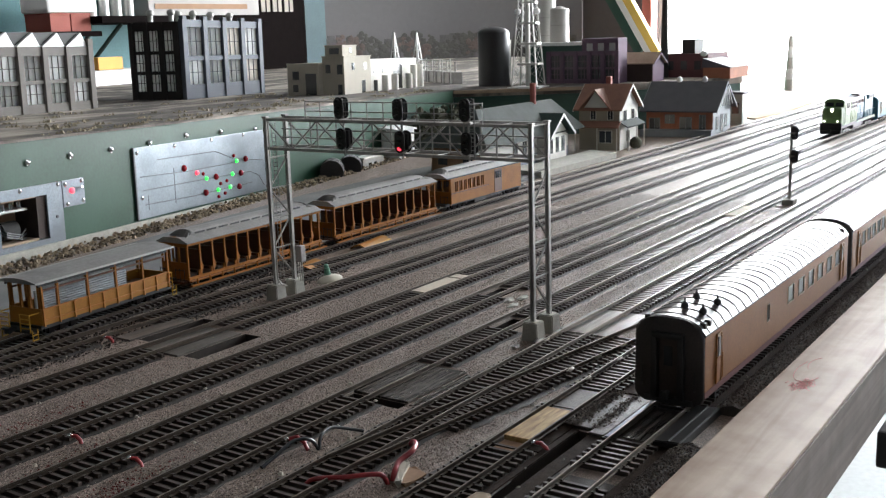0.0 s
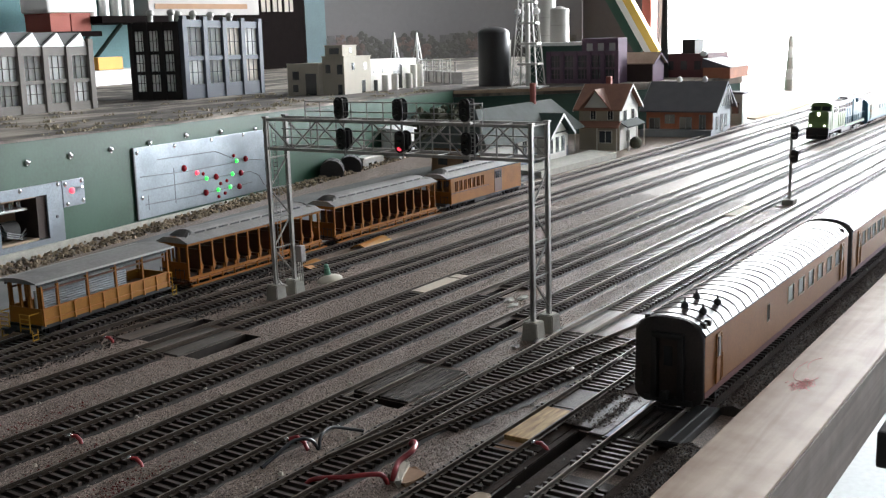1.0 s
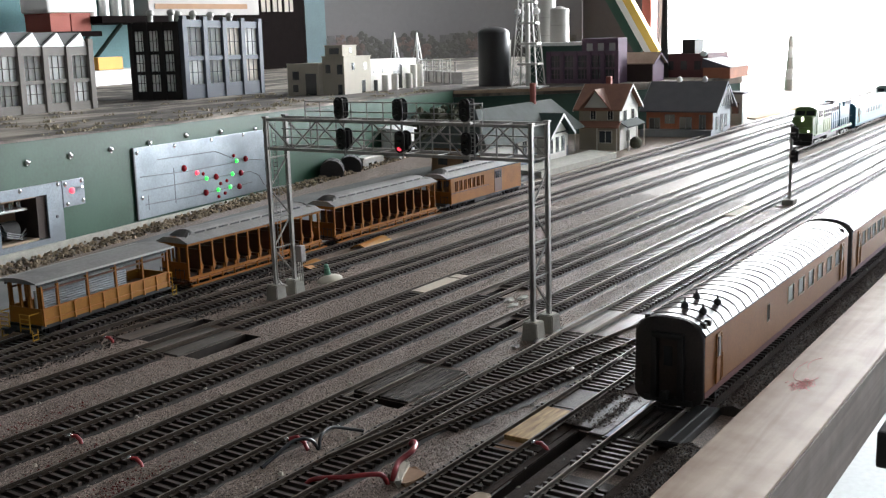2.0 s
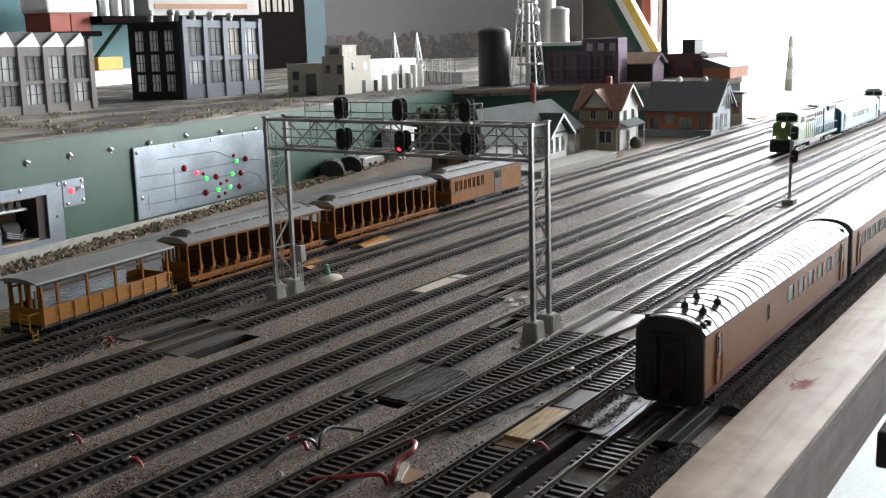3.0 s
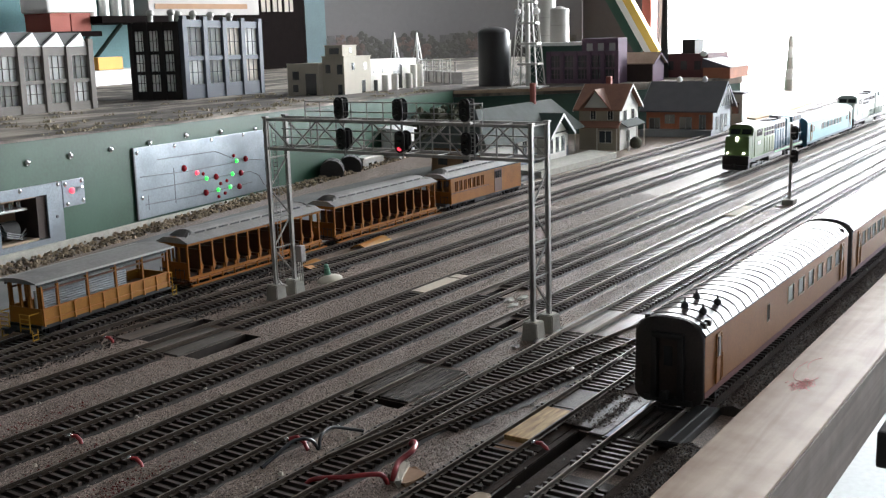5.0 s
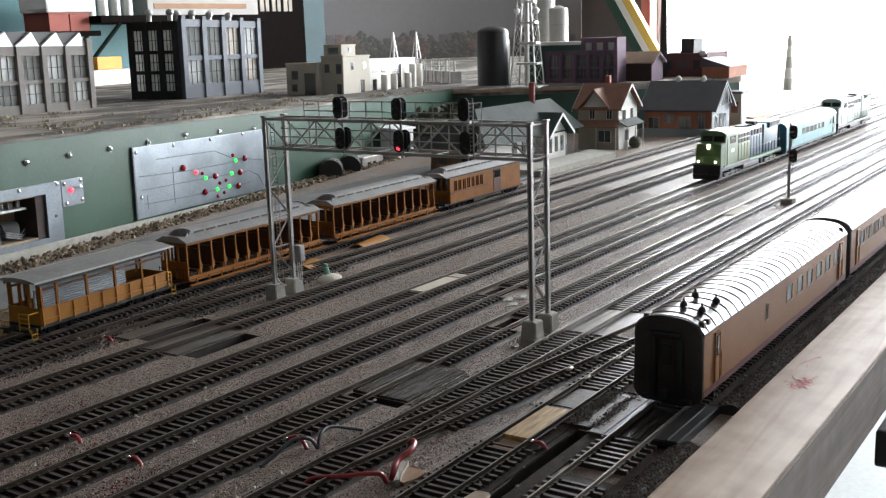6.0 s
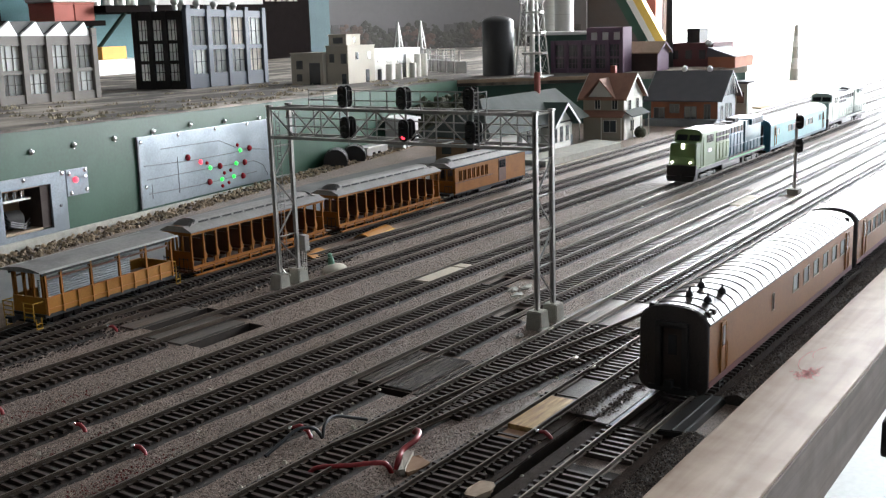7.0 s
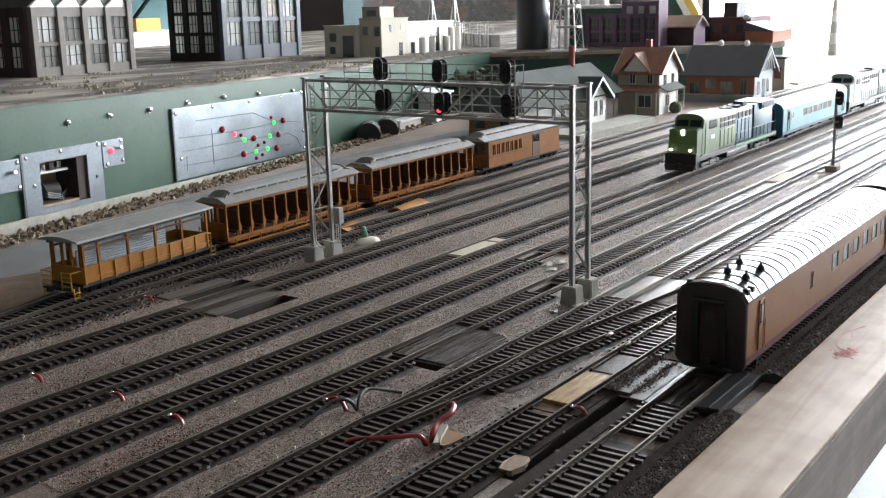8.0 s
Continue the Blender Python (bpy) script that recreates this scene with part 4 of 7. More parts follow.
    truck(car, 0.042, base=0.03), truck(car, L - 0.042, base=0.03)
    return car


def coach_roof(car, L, w=0.0162, z0=0.0355, mat="roof_grey"):
    """A curved roof with a raised middle and vent slots along its sides."""
    low = [(-w, z0), (-w, z0 + 0.0006), (-0.0078, z0 + 0.0043), (0.0078, z0 + 0.0043), (w, z0 + 0.0006), (w, z0)]
    rf = part("roof", prism(B(), low, -0.001, L + 0.001), mat, car, "dusty grey roof with a raised clerestory")
    top = [(-0.0079, z0 + 0.0040), (-0.0076, z0 + 0.0066), (-0.0055, z0 + 0.0078), (0.0, z0 + 0.0083), (0.0055, z0 + 0.0078), (0.0076, z0 + 0.0066), (0.0079, z0 + 0.0040)]
    bm = prism(B(), top, 0.010, L - 0.010)
    for v in bm.verts:
        if v.co.z > z0 + 0.006:
            v.co.x += -0.003 if v.co.x > L / 2 else 0.003
    part("clerestory", bm, mat, rf)
    for x, s in ((0.010, -1), (L - 0.010, 1)):
        bm = B()
        a = [bm.verts.new((x, y, z)) for y, z in top]
        c = [bm.verts.new((x + s * 0.0105, y * 1.6, z0 + 0.0006 + 0.0016 * (1 - (y / 0.008) ** 2))) for y, z in top]
        for i in range(6):
            bm.faces.new((a[i], a[i + 1], c[i + 1], c[i]))
        bmesh.ops.solidify(bm, geom=bm.faces[:], thickness=0.0006)
        part("bonnet", bm, mat, rf)
    n = 10
    for s in (-1, 1):
        for i in range(n):
            x = 0.016 + (L - 0.032) * i / n
            bm = box(B(), (x, s * 0.0079 - 0.0003, z0 + 0.0048), (x + (L - 0.032) / n * 0.78, s * 0.0079 + 0.0003, z0 + 0.0060))
            part("vent_slot", bm, "soot", rf)
    return rf


def end_wall(car, x, s, mat="orange"):
    W = 0.0138
    bm = B()
    box(bm, (x - 0.0006, -W, 0.0062), (x + 0.0006, W, 0.0205))
    for y in (-W, -0.0050, 0.0050, W - 0.0016):
        box(bm, (x - 0.0006, y, 0.0205), (x + 0.0006, y + 0.0016, 0.0355))
    box(bm, (x - 0.0006, -W, 0.0325), (x + 0.0006, W, 0.0356))
    prism(bm, [(-W, 0.0356)] + [(W * u / 5, 0.0356 + 0.0045 * (1 - (u / 5) ** 2)) for u in range(-4, 5)] + [(W, 0.0356)], x - 0.0006, x + 0.0006)
    e = part("end_wall", bm, mat, car)
    bm = B()
    for y0, y1 in ((-0.0125, -0.0035), (0.0035, 0.0125)):
        for z in (0.0085, 0.0155):
            rod(bm, (x + s * 0.004, y0, z), (x + s * 0.004, y1, z), 0.0003, 5)
        for y in (y0, (y0 + y1) / 2, y1):
            rod(bm, (x + s * 0.004, y, 0.0065), (x + s * 0.004, y, 0.0165), 0.0003, 5)
    part("end_railing", bm, "soot", e)
    part("platform", box(B(), (min(x, x + s * 0.0055), -0.0125, 0.0055), (max(x, x + s * 0.0055), 0.0125, 0.0068), 0.0003), "orange_dark", car)


def open_coach(m, L=0.160, label="orange-brown open excursion coach with grey clerestory roof"):
    car = thing("excursion_coach", label, "train car", "cars of the excursion train", m=m)
    W = 0.0142
    part("floor", box(B(), (0, -W, 0.0055), (L, W, 0.0078), 0.0003), "orange_dark", car)
    coach_roof(car, L)
    end_wall(car, 0.0012, -1), end_wall(car, L - 0.0012, 1)
    for s in (-1, 1):
        bm = B()
        box(bm, (0, s * W - 0.0006, 0.0075), (L, s * W + 0.0006, 0.0098))
        part("sill", bm, "orange", car)
        bm = B()
        box(bm, (-0.002, s * (W + 0.0035) - 0.0016, 0.0032), (L + 0.002, s * (W + 0.0035) + 0.0016, 0.0042), 0.0002)
        st = part("running_board", bm, "orange", car, "long wooden footboard")
        box(bm := B(), (0.0, s * (W + 0.0016) - 0.0012, 0.0062), (L, s * (W + 0.0016) + 0.0012, 0.0070), 0.0002)
        part("upper_step", bm, "orange", car)
        for i in range(12):
            x = 0.006 + (L - 0.012) * i / 11
            part("step_bracket", prism(B(), [(x - 0.0005, 0.0036), (x + 0.0005, 0.0036), (x + 0.0005, 0.0085), (x - 0.0005, 0.0085)], s * (W + 0.0028) - 0.0005, s * (W + 0.0028) + 0.0005, "y"), "orange", st)
        part("top_rail", box(B(), (0, s * W - 0.0006, 0.0335), (L, s * W + 0.0006, 0.0355)), "orange", car)
    n = 11
    for i in range(n):
        x = 0.013 + (L - 0.026) * i / (n - 1)
        for s in (-1, 1):
            part("post", box(B(), (x - 0.0006, s * W - 0.0006, 0.0098), (x + 0.0006, s * W + 0.0006, 0.0336)), "orange", car)
        bm = prism(B(), [(x + 0.0004, 0.0120), (x + 0.0030, 0.0120), (x + 0.0024, 0.0285), (x + 0.0014, 0.0285)], -W + 0.0012, W - 0.0012, "y")
        seat = part("seat_back", bm, "orange_dark", car)
        part("seat", box(B(), (x - 0.0035, -W + 0.0012, 0.0118), (x + 0.0030, W - 0.0012, 0.0135), 0.0003), "orange_dark", seat)
        for s in (-1, 1):
            bm = prism(B(), [(x - 0.0030, 0.0078), (x + 0.0026, 0.0078), (x + 0.0012, 0.0112), (x + 0.0034, 0.0150), (x + 0.0016, 0.0195), (x + 0.0004, 0.0195), (x + 0.0008, 0.0145), (x - 0.0024, 0.0132)], s * (W - 0.0004) - 0.0004, s * (W - 0.0004) + 0.0004, "y")
            part("seat_end", bm, "orange", seat)
    truck(car, 0.028, base=0.018, side=0.0118), truck(car, L - 0.028, base=0.018, side=0.0118)
    coupler(car, 0, -1), coupler(car, L, 1)
    return car


def gondola(m, L=0.122):
    car = thing("open_wagon", "ochre yellow open wagon with ribbed sides under a flat grey roof", "train car", "cars of the excursion train", m=m)
    W = 0.0146
    part("floor", box(B(), (0.004, -W, 0.0060), (L, W, 0.0085), 0.0003), "soot", car)
    for s in (-1, 1):
        sd = part("side", box(B(), (0.006, s * W - 0.0005, 0.0085), (L - 0.001, s * W + 0.0005, 0.0190)), "yellow", car)
        for i in range(10):
            x = 0.0065 + (L - 0.008) * i / 9
            part("rib", box(B(), (x - 0.0006, s * (W + 0.0006) - 0.0007, 0.0078), (x + 0.0006, s * (W + 0.0006) + 0.0007, 0.0192), 0.0001), "ochre_trim", sd)
        for z in (0.0116, 0.0190):
            part("rail_strip", box(B(), (0.006, s * (W + 0.0004) - 0.0007, z - 0.0005), (L - 0.001, s * (W + 0.0004) + 0.0007, z + 0.0004)), "ochre_trim", sd)
        for x in [0.0068 + (L - 0.008) * k / 9 for k in (0, 1, 3, 5, 7, 9)]:
            part("post", box(B(), (x - 0.0008, s * W - 0.0008, 0.0190), (x + 0.0008, s * W + 0.0008, 0.0366)), "orange", car)
        part("top_rail", box(B(), (0.006, s * W - 0.0006, 0.0305), (L - 0.004, s * W + 0.0006, 0.0318)), "orange_dark", car)
    bm = B()
    n = 16
    prism(bm, [(-0.0010 + (0.0012 if i % 2 else 0), 0.0150 + 0.0130 * i / n) for i in range(n + 1)] + [(0.0012, 0.0280), (0.0012, 0.0150)], 0.014, 0.094)
    part("corrugated_panel", bm, "corrugated", car, "grey corrugated metal panel inside")
    part("seat_board", box(B(), (0.010, -0.011, 0.0118), (L - 0.007, 0.011, 0.0135)), "orange_dark", car)
    bm = prism(B(), [(-0.0182, 0.0366), (-0.0182, 0.0374), (-0.009, 0.0392), (0.0, 0.0398), (0.009, 0.0392), (0.0182, 0.0374), (0.0182, 0.0366)], 0.0, L + 0.003)
    rf = part("roof", bm, "roof_grey", car, "flat dusty grey roof")
    for s in (-1, 1):
        part("roof_edge", box(B(), (-0.0002, s * 0.0183 - 0.0003, 0.0364), (L + 0.0032, s * 0.0183 + 0.0003, 0.0376)), "silver", rf, "pale worn roof edge")
        part("valance", box(B(), (0.004, s * 0.0150 - 0.0004, 0.0338), (L - 0.001, s * 0.0150 + 0.0004, 0.0365)), "soot", rf)
    for y in (-0.0128, -0.0042, 0.0042, 0.0128):
        part("end_post", box(B(), (0.0055, y - 0.0008, 0.019), (0.0071, y + 0.0008, 0.0368)), "orange", car)
    part("end_panel", box(B(), (0.0052, -W, 0.0085), (0.0064, W, 0.0192), 0.0002), "yellow", car)
    part("far_end_panel", box(B(), (L - 0.0022, -W, 0.0085), (L - 0.001, W, 0.0192), 0.0002), "yellow", car)
    part("end_platform", box(B(), (-0.004, -0.0135, 0.0055), (0.0052, 0.0135, 0.0068), 0.0003), "soot", car)
    for x, sx in ((-0.0038, 1), (L + 0.0035, -1)):
        for s in (-1, 1):
            bm = B()
            y0, y1 = s * 0.0050, s * 0.0138
            for z in (0.0085, 0.0115, 0.0145, 0.0175):
                rod(bm, (x, y0, z), (x, y1, z), 0.0004, 5)
            for y in (y0, y1):
                rod(bm, (x, y, 0.006), (x, y, 0.0178), 0.0004, 5)
            rod(bm, (x, y1, 0.0175), (x + sx * 0.008, y1, 0.0175), 0.0004, 5)
            part("handrail", bm, "bright_yellow", car, "bright yellow wire handrail")
            bm = B()
            xs = x + sx * 0.001
            for dx in (0, 0.0042):
                rod(bm, (xs + dx, s * 0.0142, 0.0005), (xs + dx, s * 0.0142, 0.0075), 0.0004, 5)
            for z in (0.0008, 0.0040):
                rod(bm, (xs, s * 0.0142, z), (xs + 0.0042, s * 0.0142, z), 0.0004, 5)
            part("stirrup_step", bm, "bright_yellow", car, "bright yellow stirrup step")
    truck(car, 0.022, base=0.018, side=0.0120), truck(car, L - 0.022, base=0.018, side=0.0120)
    coupler(car, -0.003, -1)
    return car


def combine(m, L=0.150):
    car = thing("combine_coach", "brown baggage and passenger coach with grey clerestory roof", "train car", "cars of the excursion train", m=m)
    W = 0.0142
    wins = [(0.016 + 0.0088 * i, 0.016 + 0.0088 * i + 0.0060, 0.0200, 0.0305) for i in range(7)]
    part("floor", box(B(), (0, -W + 0.001, 0.0060), (L, W - 0.001, 0.0082)), "soot", car)
    for s in (-1, 1):
        side_wall(car, "side", "orange", s * W, L - 0.0185, 0.0078, 0.0358, wins, x0=0.009)
        for w in wins:
            f = part("window", box(B(), (w[0], s * (W - 0.001) - 0.0002, w[2]), (w[1], s * (W - 0.001) + 0.0002, w[3])), "orange_dark", car)
            bm = B()
            box(bm, (w[0], s * W - 0.0008, w[2] - 0.0006), (w[1], s * W + 0.0008, w[2]))
            box(bm, ((w[0] + w[1]) / 2 - 0.0003, s * W - 0.0005, w[2]), ((w[0] + w[1]) / 2 + 0.0003, s * W + 0.0005, w[3]))
            part("window_frame", bm, "orange", f)
        part("belt_rail", box(B(), (0.009, s * (W + 0.0005) - 0.0005, 0.0182), (0.085, s * (W + 0.0005) + 0.0005, 0.0190)), "orange_dark", car)
        d = part("baggage_door", box(B(), (0.098, s * (W + 0.0005) - 0.0005, 0.0085), (0.114, s * (W + 0.0005) + 0.0005, 0.0335), 0.0002), "orange_dark", car, "dark brown sliding baggage door")
        for i in range(3):
            part("door_pane", box(B(), (0.1 + 0.0045 * i, s * (W + 0.0012) - 0.0002, 0.0235), (0.1033 + 0.0045 * i, s * (W + 0.0012) + 0.0002, 0.0315)), "pane", d)
    end_wall(car, 0.0096, -1), end_wall(car, L - 0.0096, 1)
    coach_roof(car, L, w=0.0158, z0=0.0358)
    part("eave", box(B(), (0, -0.0160, 0.0345), (L, 0.0160, 0.0357), 0.0003), "soot", car)
    truck(car, 0.026, base=0.02, side=0.0118), truck(car, L - 0.026, base=0.02, side=0.0118)
    part("tool_box", box(B(), (0.06, -0.012, 0.0022), (0.085, 0.012, 0.0060), 0.0005), "soot", car)
    coupler(car, 0, -1), coupler(car, L, 1)
    return car


def locomotive(label, mats, name="diesel_locomotive", L=0.250, lit=True):
    car = thing(name, label, "locomotive", "engines of the moving train")
    body, hood, roof, low = mats
    part("frame", box(B(), (0.004, -0.0160, 0.0098), (L - 0.003, 0.0160, 0.0145), 0.0005), low, car)
    bm = prism(B(), [(-0.0168, 0.0030), (0.0168, 0.0030), (0.0168, 0.0190), (-0.0168, 0.0190)], 0.0, 0.0045)
    prism(bm, [(-0.0150, 0.0016), (0.0150, 0.0016), (0.0168, 0.0075), (-0.0168, 0.0075)], -0.0025, 0.0005)
    part("pilot", bm, low, car, "black snowplough pilot")
    bm = B()
    vs = [bm.verts.new(q) for q in ((0.0045, -0.0152, 0.0145), (0.0045, 0.0152, 0.0145), (0.0045, 0.0152, 0.0430), (0.0045, -0.0152, 0.0430), (0.026, -0.0158, 0.0145), (0.026, 0.0158, 0.0145), (0.026, 0.0158, 0.0450), (0.026, -0.0158, 0.0450))]
    for q in ((0, 1, 2, 3), (4, 7, 6, 5), (0, 4, 5, 1), (1, 5, 6, 2), (2, 6, 7, 3), (3, 7, 4, 0)):
        bm.faces.new([vs[i] for i in q])
    bmesh.ops.bevel(bm, geom=bm.edges[:], offset=0.0012, segments=2, affect="EDGES")
    part("nose", bm, body, car, "", 40)
    side = [(0.018, 0.0145), (0.064, 0.0145), (0.064, 0.0540), (0.024, 0.0540), (0.0185, 0.0425)]
    cab = part("cab", prism(B(), side, -0.0158, 0.0158, "y"), body, car)
    prof = arch(0.0162, 0.0520, 0.0575, k=3)
    part("cab_roof", prism(B(), prof + [(0.016, 0.0512), (-0.016, 0.0512)], 0.021, 0.066), roof, cab, "", 40)
    for y0, y1 in ((-0.0135, -0.0012), (0.0012, 0.0135)):
        bm = B()
        vs = [bm.verts.new((x, y, z)) for x, z in ((0.0190, 0.0450), (0.0231, 0.0525)) for y in (y0, y1)]
        f = bm.faces.new((vs[0], vs[1], vs[3], vs[2]))
        bmesh.ops.solidify(bm, geom=[f], thickness=0.0006)
        part("windshield", bm, "pane", cab, "dark windshield")
    for s in (-1, 1):
        part("side_window", box(B(), (0.036, s * 0.0160 - 0.0003, 0.0410), (0.056, s * 0.0160 + 0.0003, 0.0495)), "pane", cab)
        part("cab_door", box(B(), (0.0255, s * 0.0161 - 0.0003, 0.0160), (0.0330, s * 0.0161 + 0.0003, 0.0480)), body, cab)
        part("number_plate", box(B(), (0.040, s * 0.0161 - 0.0003, 0.0300), (0.050, s * 0.0161 + 0.0003, 0.0340)), "white", cab)
    part("front_body", box(B(), (0.0642, -0.0156, 0.0145), (0.112, 0.0156, 0.0535), 0.0018), body, car, "", 40)
    part("long_hood", box(B(), (0.1122, -0.0118, 0.0145), (0.175, 0.0118, 0.0520), 0.0015), hood, car, "", 40)
    part("radiator_hood", box(B(), (0.1755, -0.0135, 0.0145), (L - 0.012, 0.0135, 0.0525), 0.0015), hood, car, "", 40)
    part("radiator_wing", box(B(), (0.190, -0.0166, 0.0460), (L - 0.014, 0.0166, 0.0540), 0.001), hood, car)
    for s in (-1, 1):
        for i in range(4):
            x = 0.067 + 0.0112 * i
            part("body_door", box(B(), (x, s * 0.0158 - 0.0004, 0.0180), (x + 0.0095, s * 0.0158 + 0.0004, 0.0360), 0.0002), body, car)
            for z in (0.0385, 0.0445):
                part("grille", box(B(), (x, s * 0.0158 - 0.0004, z), (x + 0.0092, s * 0.0158 + 0.0004, z + 0.0045), 0.0002), "soot", car)
        for i in range(5):
            x = 0.115 + 0.0118 * i
            part("hood_door", box(B(), (x, s * 0.0121 - 0.0004, 0.0180), (x + 0.0098, s * 0.0121 + 0.0004, 0.0400), 0.0002), hood, car)
            part("hood_vent", box(B(), (x + 0.001, s * 0.0121 - 0.0005, 0.0420), (x + 0.0088, s * 0.0121 + 0.0005, 0.0485), 0.0002), "soot", car)
        for i in range(6):
            part("radiator_slat", box(B(), (0.194, s * 0.0169 - 0.0004, 0.0472 + 0.0013 * i), (L - 0.018, s * 0.0169 + 0.0004, 0.0479 + 0.0013 * i)), "soot", car)
        part("walkway_edge", box(B(), (0.112, s * 0.0155 - 0.0008, 0.0143), (L - 0.006, s * 0.0155 + 0.0008, 0.0150)), low, car)
        # On the lit engine this strip's bright green paints a glint
        part("sill_stripe", box(B(), (0.112, s * 0.0163 - 0.0003, 0.0120), (L - 0.006, s * 0.0163 + 0.0003, 0.0140)), "loco_glint" if lit else body, car, "bright green sill stripe coloured as a glint" if lit else "")
        bm = B()
        for i in range(11):
            x = 0.114 + 0.0128 * i
            rod(bm, (x, s * 0.0158, 0.0145), (x, s * 0.0158, 0.0270), 0.00035, 5)
        rod(bm, (0.114, s * 0.0158, 0.0270), (L - 0.006, s * 0.0158, 0.0270), 0.0004, 5)
        part("handrail", bm, hood, car)
    for x in (0.122, 0.145):
        bm = B()
        rod(bm, (x, 0, 0.0515), (x, 0, 0.0545), 0.0075, 16)
        part("roof_fan", bm, "soot", car)
    part("exhaust_duct", box(B(), (0.158, -0.006, 0.0515), (0.172, 0.006, 0.0570), 0.001), "soot", car)
    part("fuel_tank", box(B(), (0.092, -0.0145, 0.0030), (0.155, 0.0145, 0.0098), 0.0015), low, car)
    lens = "lamp_glass" if lit else "white"
    for z in (0.0388, 0.0416):
        part("headlight", rod(B(), (0.0030, -0.0004, z), (0.0052, -0.0004, z), 0.0017, 12), lens, car, "lit round headlight" if lit else "")
    for y in (-0.0105, 0.0105):
        part("ditch_light", rod(B(), (-0.0012, y, 0.0225), (0.0010, y, 0.0225), 0.0012, 10), lens, car, "lit ditch light" if lit else "")
    bm = B()
    for y in (-0.014, 0.014):
        rod(bm, (0.0015, y, 0.0195), (0.0015, y, 0.030), 0.0004, 5)
    rod(bm, (0.0015, -0.014, 0.028), (0.0015, 0.014, 0.028), 0.0004, 5)
    part("front_railing", bm, body, car)
    truck(car, 0.045, base=0.040, mat=low), truck(car, L - 0.048, base=0.040, mat=low)
    coupler(car, 0, -1), coupler(car, L, 1)
    return car


def on_line(key, x):
    lx, ly = smooth_line(LINES[key])
    return float(np.interp(x, lx, ly))


def on_track(key, x, L):
    a, c = (x, on_line(key, x)), (x + L, on_line(key, x + L))
    return pose(a[0], a[1], 0, 0, 0, math.degrees(math.atan2(c[1] - a[1], c[0] - a[0])))


NEAR_WINDOWS = [(0.0985, 0.1015, 0.0215, 0.0305)] + [(0.138 + 0.0218 * i, 0.149 + 0.0218 * i, 0.0225, 0.0320) for i in range(6)]
heavy_coach(pose(0.469, 0.1862, 0), NEAR_WINDOWS, "brown heavyweight passenger car with black end and roof")
heavy_coach(pose(0.7635, 0.1862, 0), [(0.030 + 0.0165 * i, 0.040 + 0.0165 * i, 0.0225, 0.0320) for i in range(14)], "brown passenger car with a row of pale windows", vents=False)
heavy_coach(pose(1.058, 0.1862, 0), [(0.030 + 0.0165 * i, 0.040 + 0.0165 * i, 0.0225, 0.0320) for i in range(14)], "brown passenger car coupled at the far end", vents=False)
gondola(on_track("t", 0.386, 0.122))
open_coach(on_track("t", 0.5285, 0.160))
open_coach(on_track("t", 0.7085, 0.166), 0.166)
combine(on_track("t", 0.894, 0.168), 0.168)
engine = locomotive("olive green diesel engine with lit headlights on a middle track", ("loco_green", "loco_blue", "loco_green", "black"))
teal_car = heavy_coach(None, [(0.030, 0.036, 0.0235, 0.0310)] + [(0.078 + 0.021 * i, 0.091 + 0.021 * i, 0.0230, 0.0310) for i in range(6)] + [(0.232, 0.238, 0.0235, 0.0310)], "turquoise passenger car behind the green engine", "turquoise_coach", ("teal_coach", "pale_engine", "loco_blue", "loco_blue"), L=0.272, vents=False)
rear_engine = locomotive("pale grey-green second engine at the rear of the train", ("pale_engine", "pale_engine", "pale_engine", "black"), "rear_locomotive", lit=False)

# ---- signal bridge over the tracks ----
BX0, BX1, BL, BR, BB, BT = 0.5514, 0.5718, 0.5229, 0.3081, 0.1070, 0.1275
bridge = thing("signal_bridge", "silver lattice signal bridge spanning four tracks", "signal bridge")
for x in (BX0, BX1):
    for y in (BL, BR):
        w, e = 0.00135, 0.00025
        sec = [(x - w, y - w), (x + w, y - w), (x + w, y - w + 2 * e), (x + e, y - w + 2 * e), (x + e, y + w - 2 * e), (x + w, y + w - 2 * e), (x + w, y + w), (x - w, y + w), (x - w, y + w - 2 * e), (x - e, y + w - 2 * e), (x - e, y - w + 2 * e), (x - w, y - w + 2 * e)]
        bm = prism(B(), sec, 0.0070, BT + 0.001, "z")
        lg = part("leg", bm, "steel", bridge)
        part("leg_cap", box(B(), (x - 0.0020, y - 0.0020, BT + 0.001), (x + 0.0020, y + 0.0020, BT + 0.0022), 0.0003), "steel", lg)
        bm = B()
        vs = [bm.verts.new((x + sx * k, y + sy * k, z)) for k, z in ((0.0057, GROUND_Z - 0.002), (0.0049, 0.0072)) for sx, sy in ((-1, -1), (1, -1), (1, 1), (-1, 1))]
        for q in ((0, 1, 2, 3), (4, 5, 6, 7), (0, 1, 5, 4), (1, 2, 6, 5), (2, 3, 7, 6), (3, 0, 4, 7)):
            bm.faces.new([vs[i] for i in q])
        bmesh.ops.bevel(bm, geom=bm.edges[:], offset=0.0006, segments=2, affect="EDGES")
        part("footing", bm, "concrete", bridge, "cast concrete footing")
